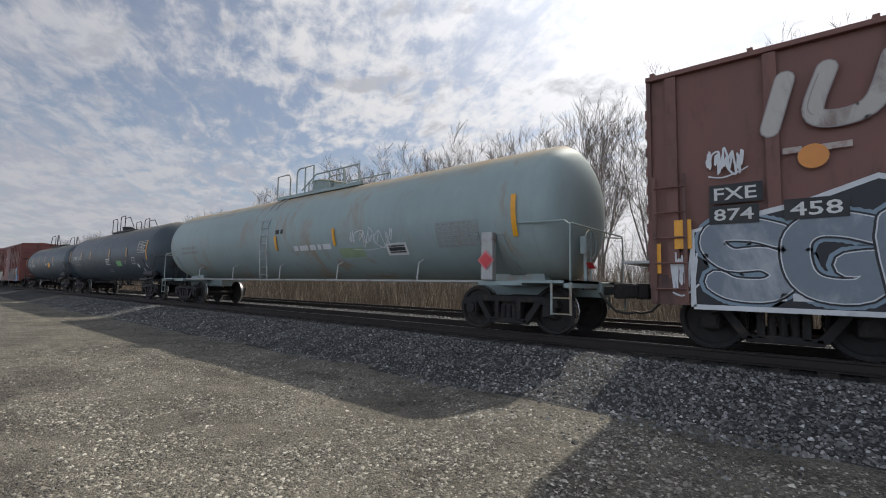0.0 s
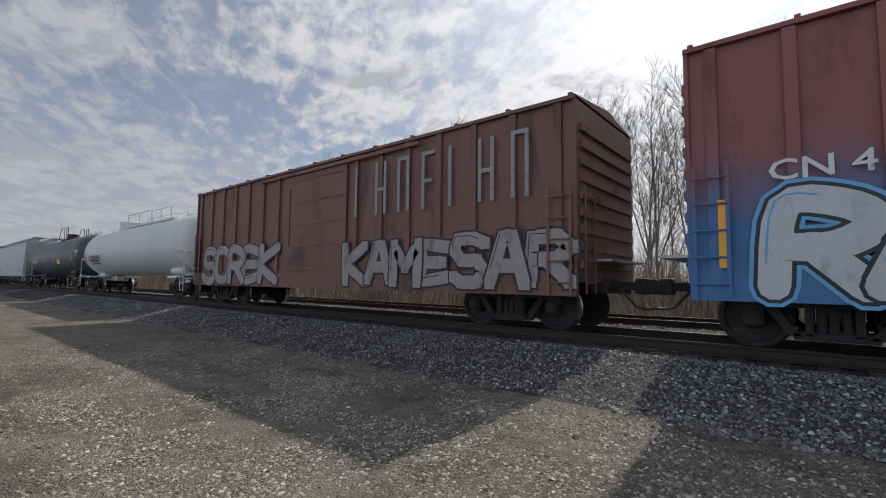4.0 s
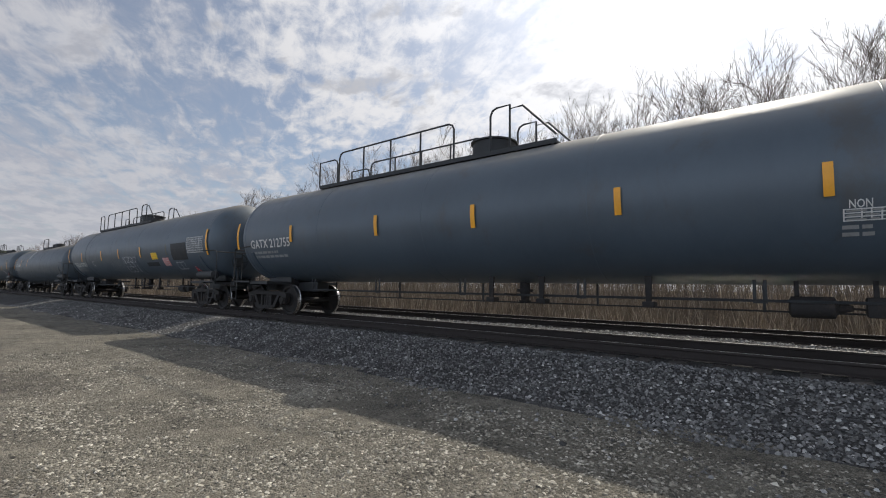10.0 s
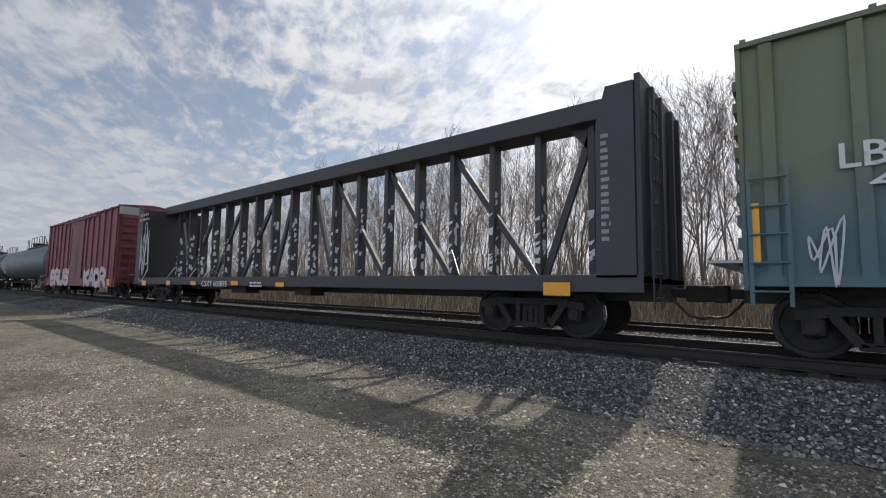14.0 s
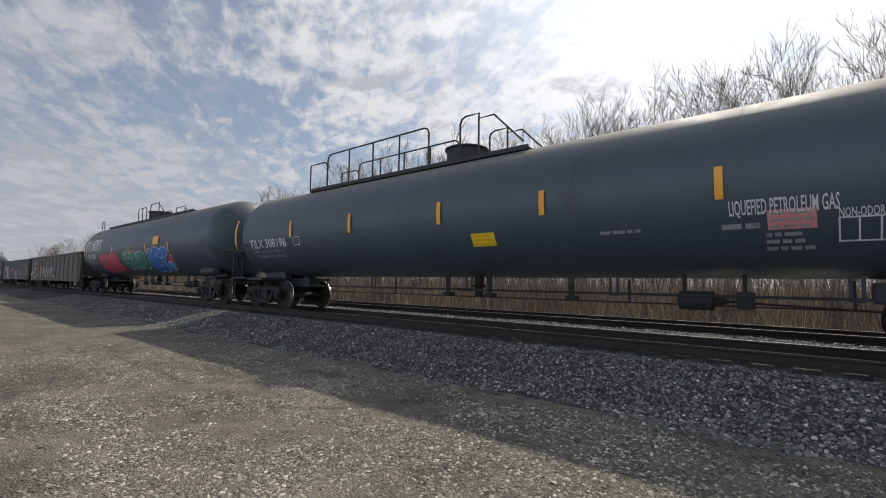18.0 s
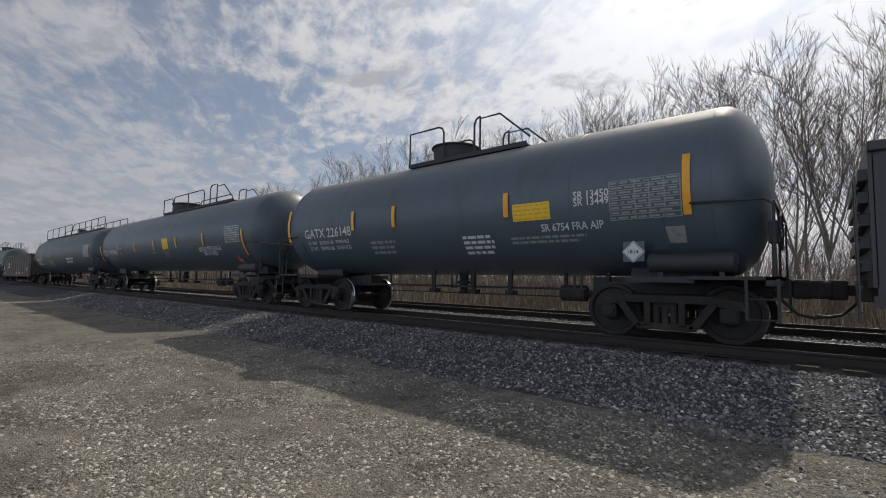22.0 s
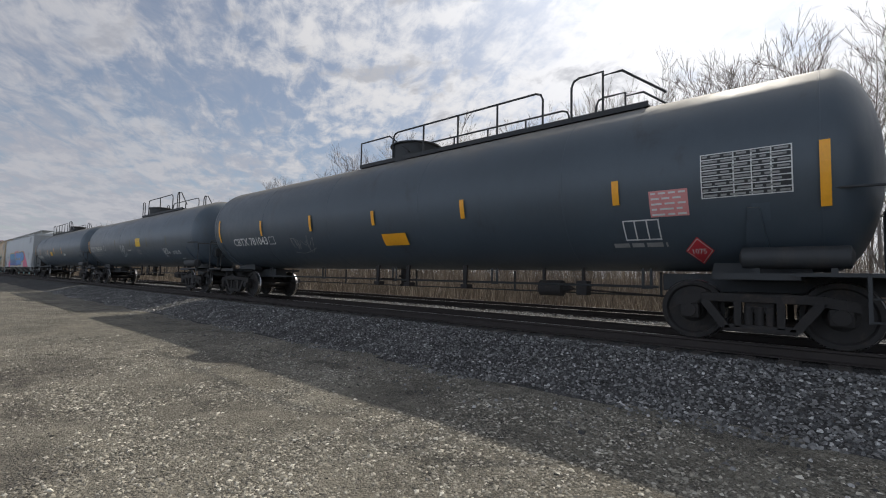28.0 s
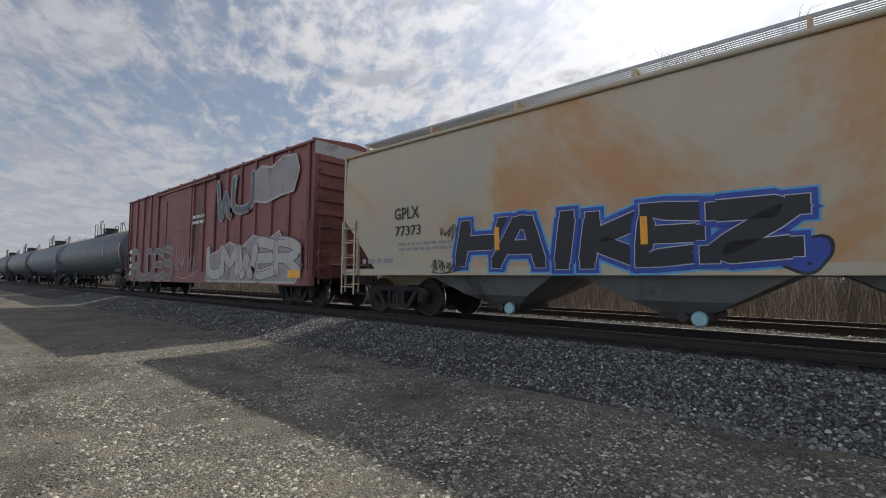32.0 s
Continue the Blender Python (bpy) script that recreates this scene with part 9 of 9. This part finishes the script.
scrawl(car, side, 7.12, 1.88, 1.07, 0.61, LETTER_BLACK, 114, 4, 0.03)
scrawl(car, side, -9.94, 2.8, 0.57, 0.31, LETTER_BLACK, 124, 4, 0.03)
bars(car, side, -7.87, 1.13, 0.49, 0.23, 1, LETTER_BLACK)
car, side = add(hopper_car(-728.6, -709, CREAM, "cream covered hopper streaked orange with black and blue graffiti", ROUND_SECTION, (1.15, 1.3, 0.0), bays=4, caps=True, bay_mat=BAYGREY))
piece(car, side, "HAIKEZ", -5.7, 1.05, -0.25, 2.16, "black", "deep_blue", 0.30, "silver", "sky", 0.09, 0.035, soft=False, over=0.34, sway=0.12, lean=0.12, seed=111)
graffiti(car, side, -0.41, 1.03, 0.11, 1.51, 1, "deep_blue", "black", "white", None, 276, 0.15)
graffiti(car, side, 1.02, 1.03, 3.09, 2.34, 2, "cyan", "cyan", "white", None, 280, 0.15)
piece(car, side, "E", 2.5, 1.05, 4.1, 2.2, "black", "silver", 0.4, soft=False, seed=112)
graffiti(car, side, 3.88, 1.03, 5.7, 2.26, 2, "cyan", "silver", "white", None, 280, 0.15)
piece(car, side, "TT", 5.24, 1.04, 7.14, 2.44, "black", "green", 0.34, "white", "yellow", 0.05, 0.04, lean=0.2, seed=113)
words(car, side, "GPLX", -7.76, 2.3, 0.27, LETTER_BLACK, 0.81)
words(car, side, "77373", -7.75, 1.92, 0.22, LETTER_BLACK, 0.84)
bars(car, side, -7.65, 1.53, 1.88, 0.24, 2, LETTER_DIM)
scrawl(car, side, -6.35, 1.74, 0.54, 0.36, LETTER_BLACK, 130, 2, 0.03)
scrawl(car, side, -6.64, 1.05, 0.88, 0.29, LETTER_BLACK, 129, 5, 0.03)
blocks(car, side, 7.99, 3.18, 1.51, 0.8, 4, STEELBLUE, "lettering", "grey company name drawn as plain blocks", 0.2)
patch(car, side, 8.35, 1.47, 8.52, 2.39, SPRAY["orange"], "paint_patch", "orange repaint strip")
bars(car, side, 7.03, 1.9, 0.63, 0.73, 5, LETTER_DIM)
patch(car, side, 8.28, 1.16, 8.43, 1.28, PLACARD, "small_placard", "small red placard")
patch(car, side, -4.9, 1.48, -4.79, 1.93, YELLOW)
patch(car, side, -2.15, 1.47, -2.04, 1.91, YELLOW)
bars(car, side, -9, 1.23, 1.26, 0.21, 1, LETTER_DIM)
# 40 tall red boxcar
car, side = add(box_car(-748.3, -730.1, 5, BOXRED, "tall red boxcar with silver graffiti", end_top=ROOFGREY, posts=17, door=(-3.4, -0.2)))
piece(car, side, "WU", 2.55, 3.05, 5.3, 4.75, "drab", "bone", 0.24, None, None, 0.05, over=0.25, sway=0.2, seed=121)
swoosh(car, side, [(5.35, 3.55), (5.3, 4.45), (5.9, 4.7), (6.6, 4.55), (7.3, 4.8), (8.1, 4.72), (8.3, 4.25), (8.0, 3.6), (7.2, 3.55), (6.3, 3.4)], "dust", "bone", "rubbed patch of silvery spray paint", 0.0070)
swoosh(car, side, [(1.6, 0.76), (1.9, 1.75), (2.9, 1.95), (3.7, 2.2), (4.6, 1.95), (5.5, 2.35), (6.5, 2.15), (7.2, 2.4), (7.6, 1.9), (8.5, 1.85), (8.55, 1.2), (8.2, 0.76)], "dust", "bone", "ragged silvery ground of spray paint", 0.0070)
piece(car, side, "UMWER", 1.8, 0.76, 8.4, 2.25, "bone", "smoke", 0.36, None, None, 0.03, over=0.2, sway=0.2, seed=122)
piece(car, side, "RUDES", -7.87, 0.71, -2.03, 2.3, "smoke", "bone", 0.26, None, None, 0.035, over=0.2, sway=0.2, seed=123)
patch(car, side, 7.83, 0.91, 8.53, 1.15, YELLOW, "reflector_strip", "")
bars(car, side, 0.1, 3.06, 1.46, 0.47, 2, LETTER)
scrawl(car, side, -1.62, 0.92, 2.4, 1.26, SPRAY["silver"], 126, 4, 0.03)
bars(car, side, -8.49, 0.9, 0.51, 1.53, 4, LETTER)
# 41-44 tank cars at the rear
for a, b, m, lab in ((-767.6, -749.7, BLACK, "black tank car with a small dome"), (-785.0, -769.0, STEELBLUE, "plain slate-grey tank car with a small dome"), (-803.0, -786.6, BLUEGREY, "plain dark grey tank car with a small dome"), (-821.5, -804.6, BLACK, "plain black tank car with yellow strips")):
    add(tank_car(a, b, m, 1.45, 2.46, lab, hoops=SHORT_RAILS, strips=(-5, 0, 5)))


def couple_up():
    """Brings the couplers and hoses of neighbouring cars together in the middle of the gap between them."""
    for ahead, behind in zip(TRAIN, TRAIN[1:]):
        middle = (ahead.location.x - LENGTHS[ahead.name] / 2 + behind.location.x + LENGTHS[behind.name] / 2) / 2
        for car, way in ((ahead, -1), (behind, 1)):
            for ob in car.children:
                if ob.name.split(".")[0] in ("coupler", "air_hose") and (ob.rotation_euler.z < 1) == (way > 0):
                    ob.location.x = middle - car.location.x - way * 0.70


couple_up()


# ---------------------------------------------------------------- what moves
def motions():
    for car in TRAIN:
        x, y, z = car.location
        walk(car, [(0, pose(x, y, z)), (32, pose(x + SPEED * 32, y, z))])


motions()
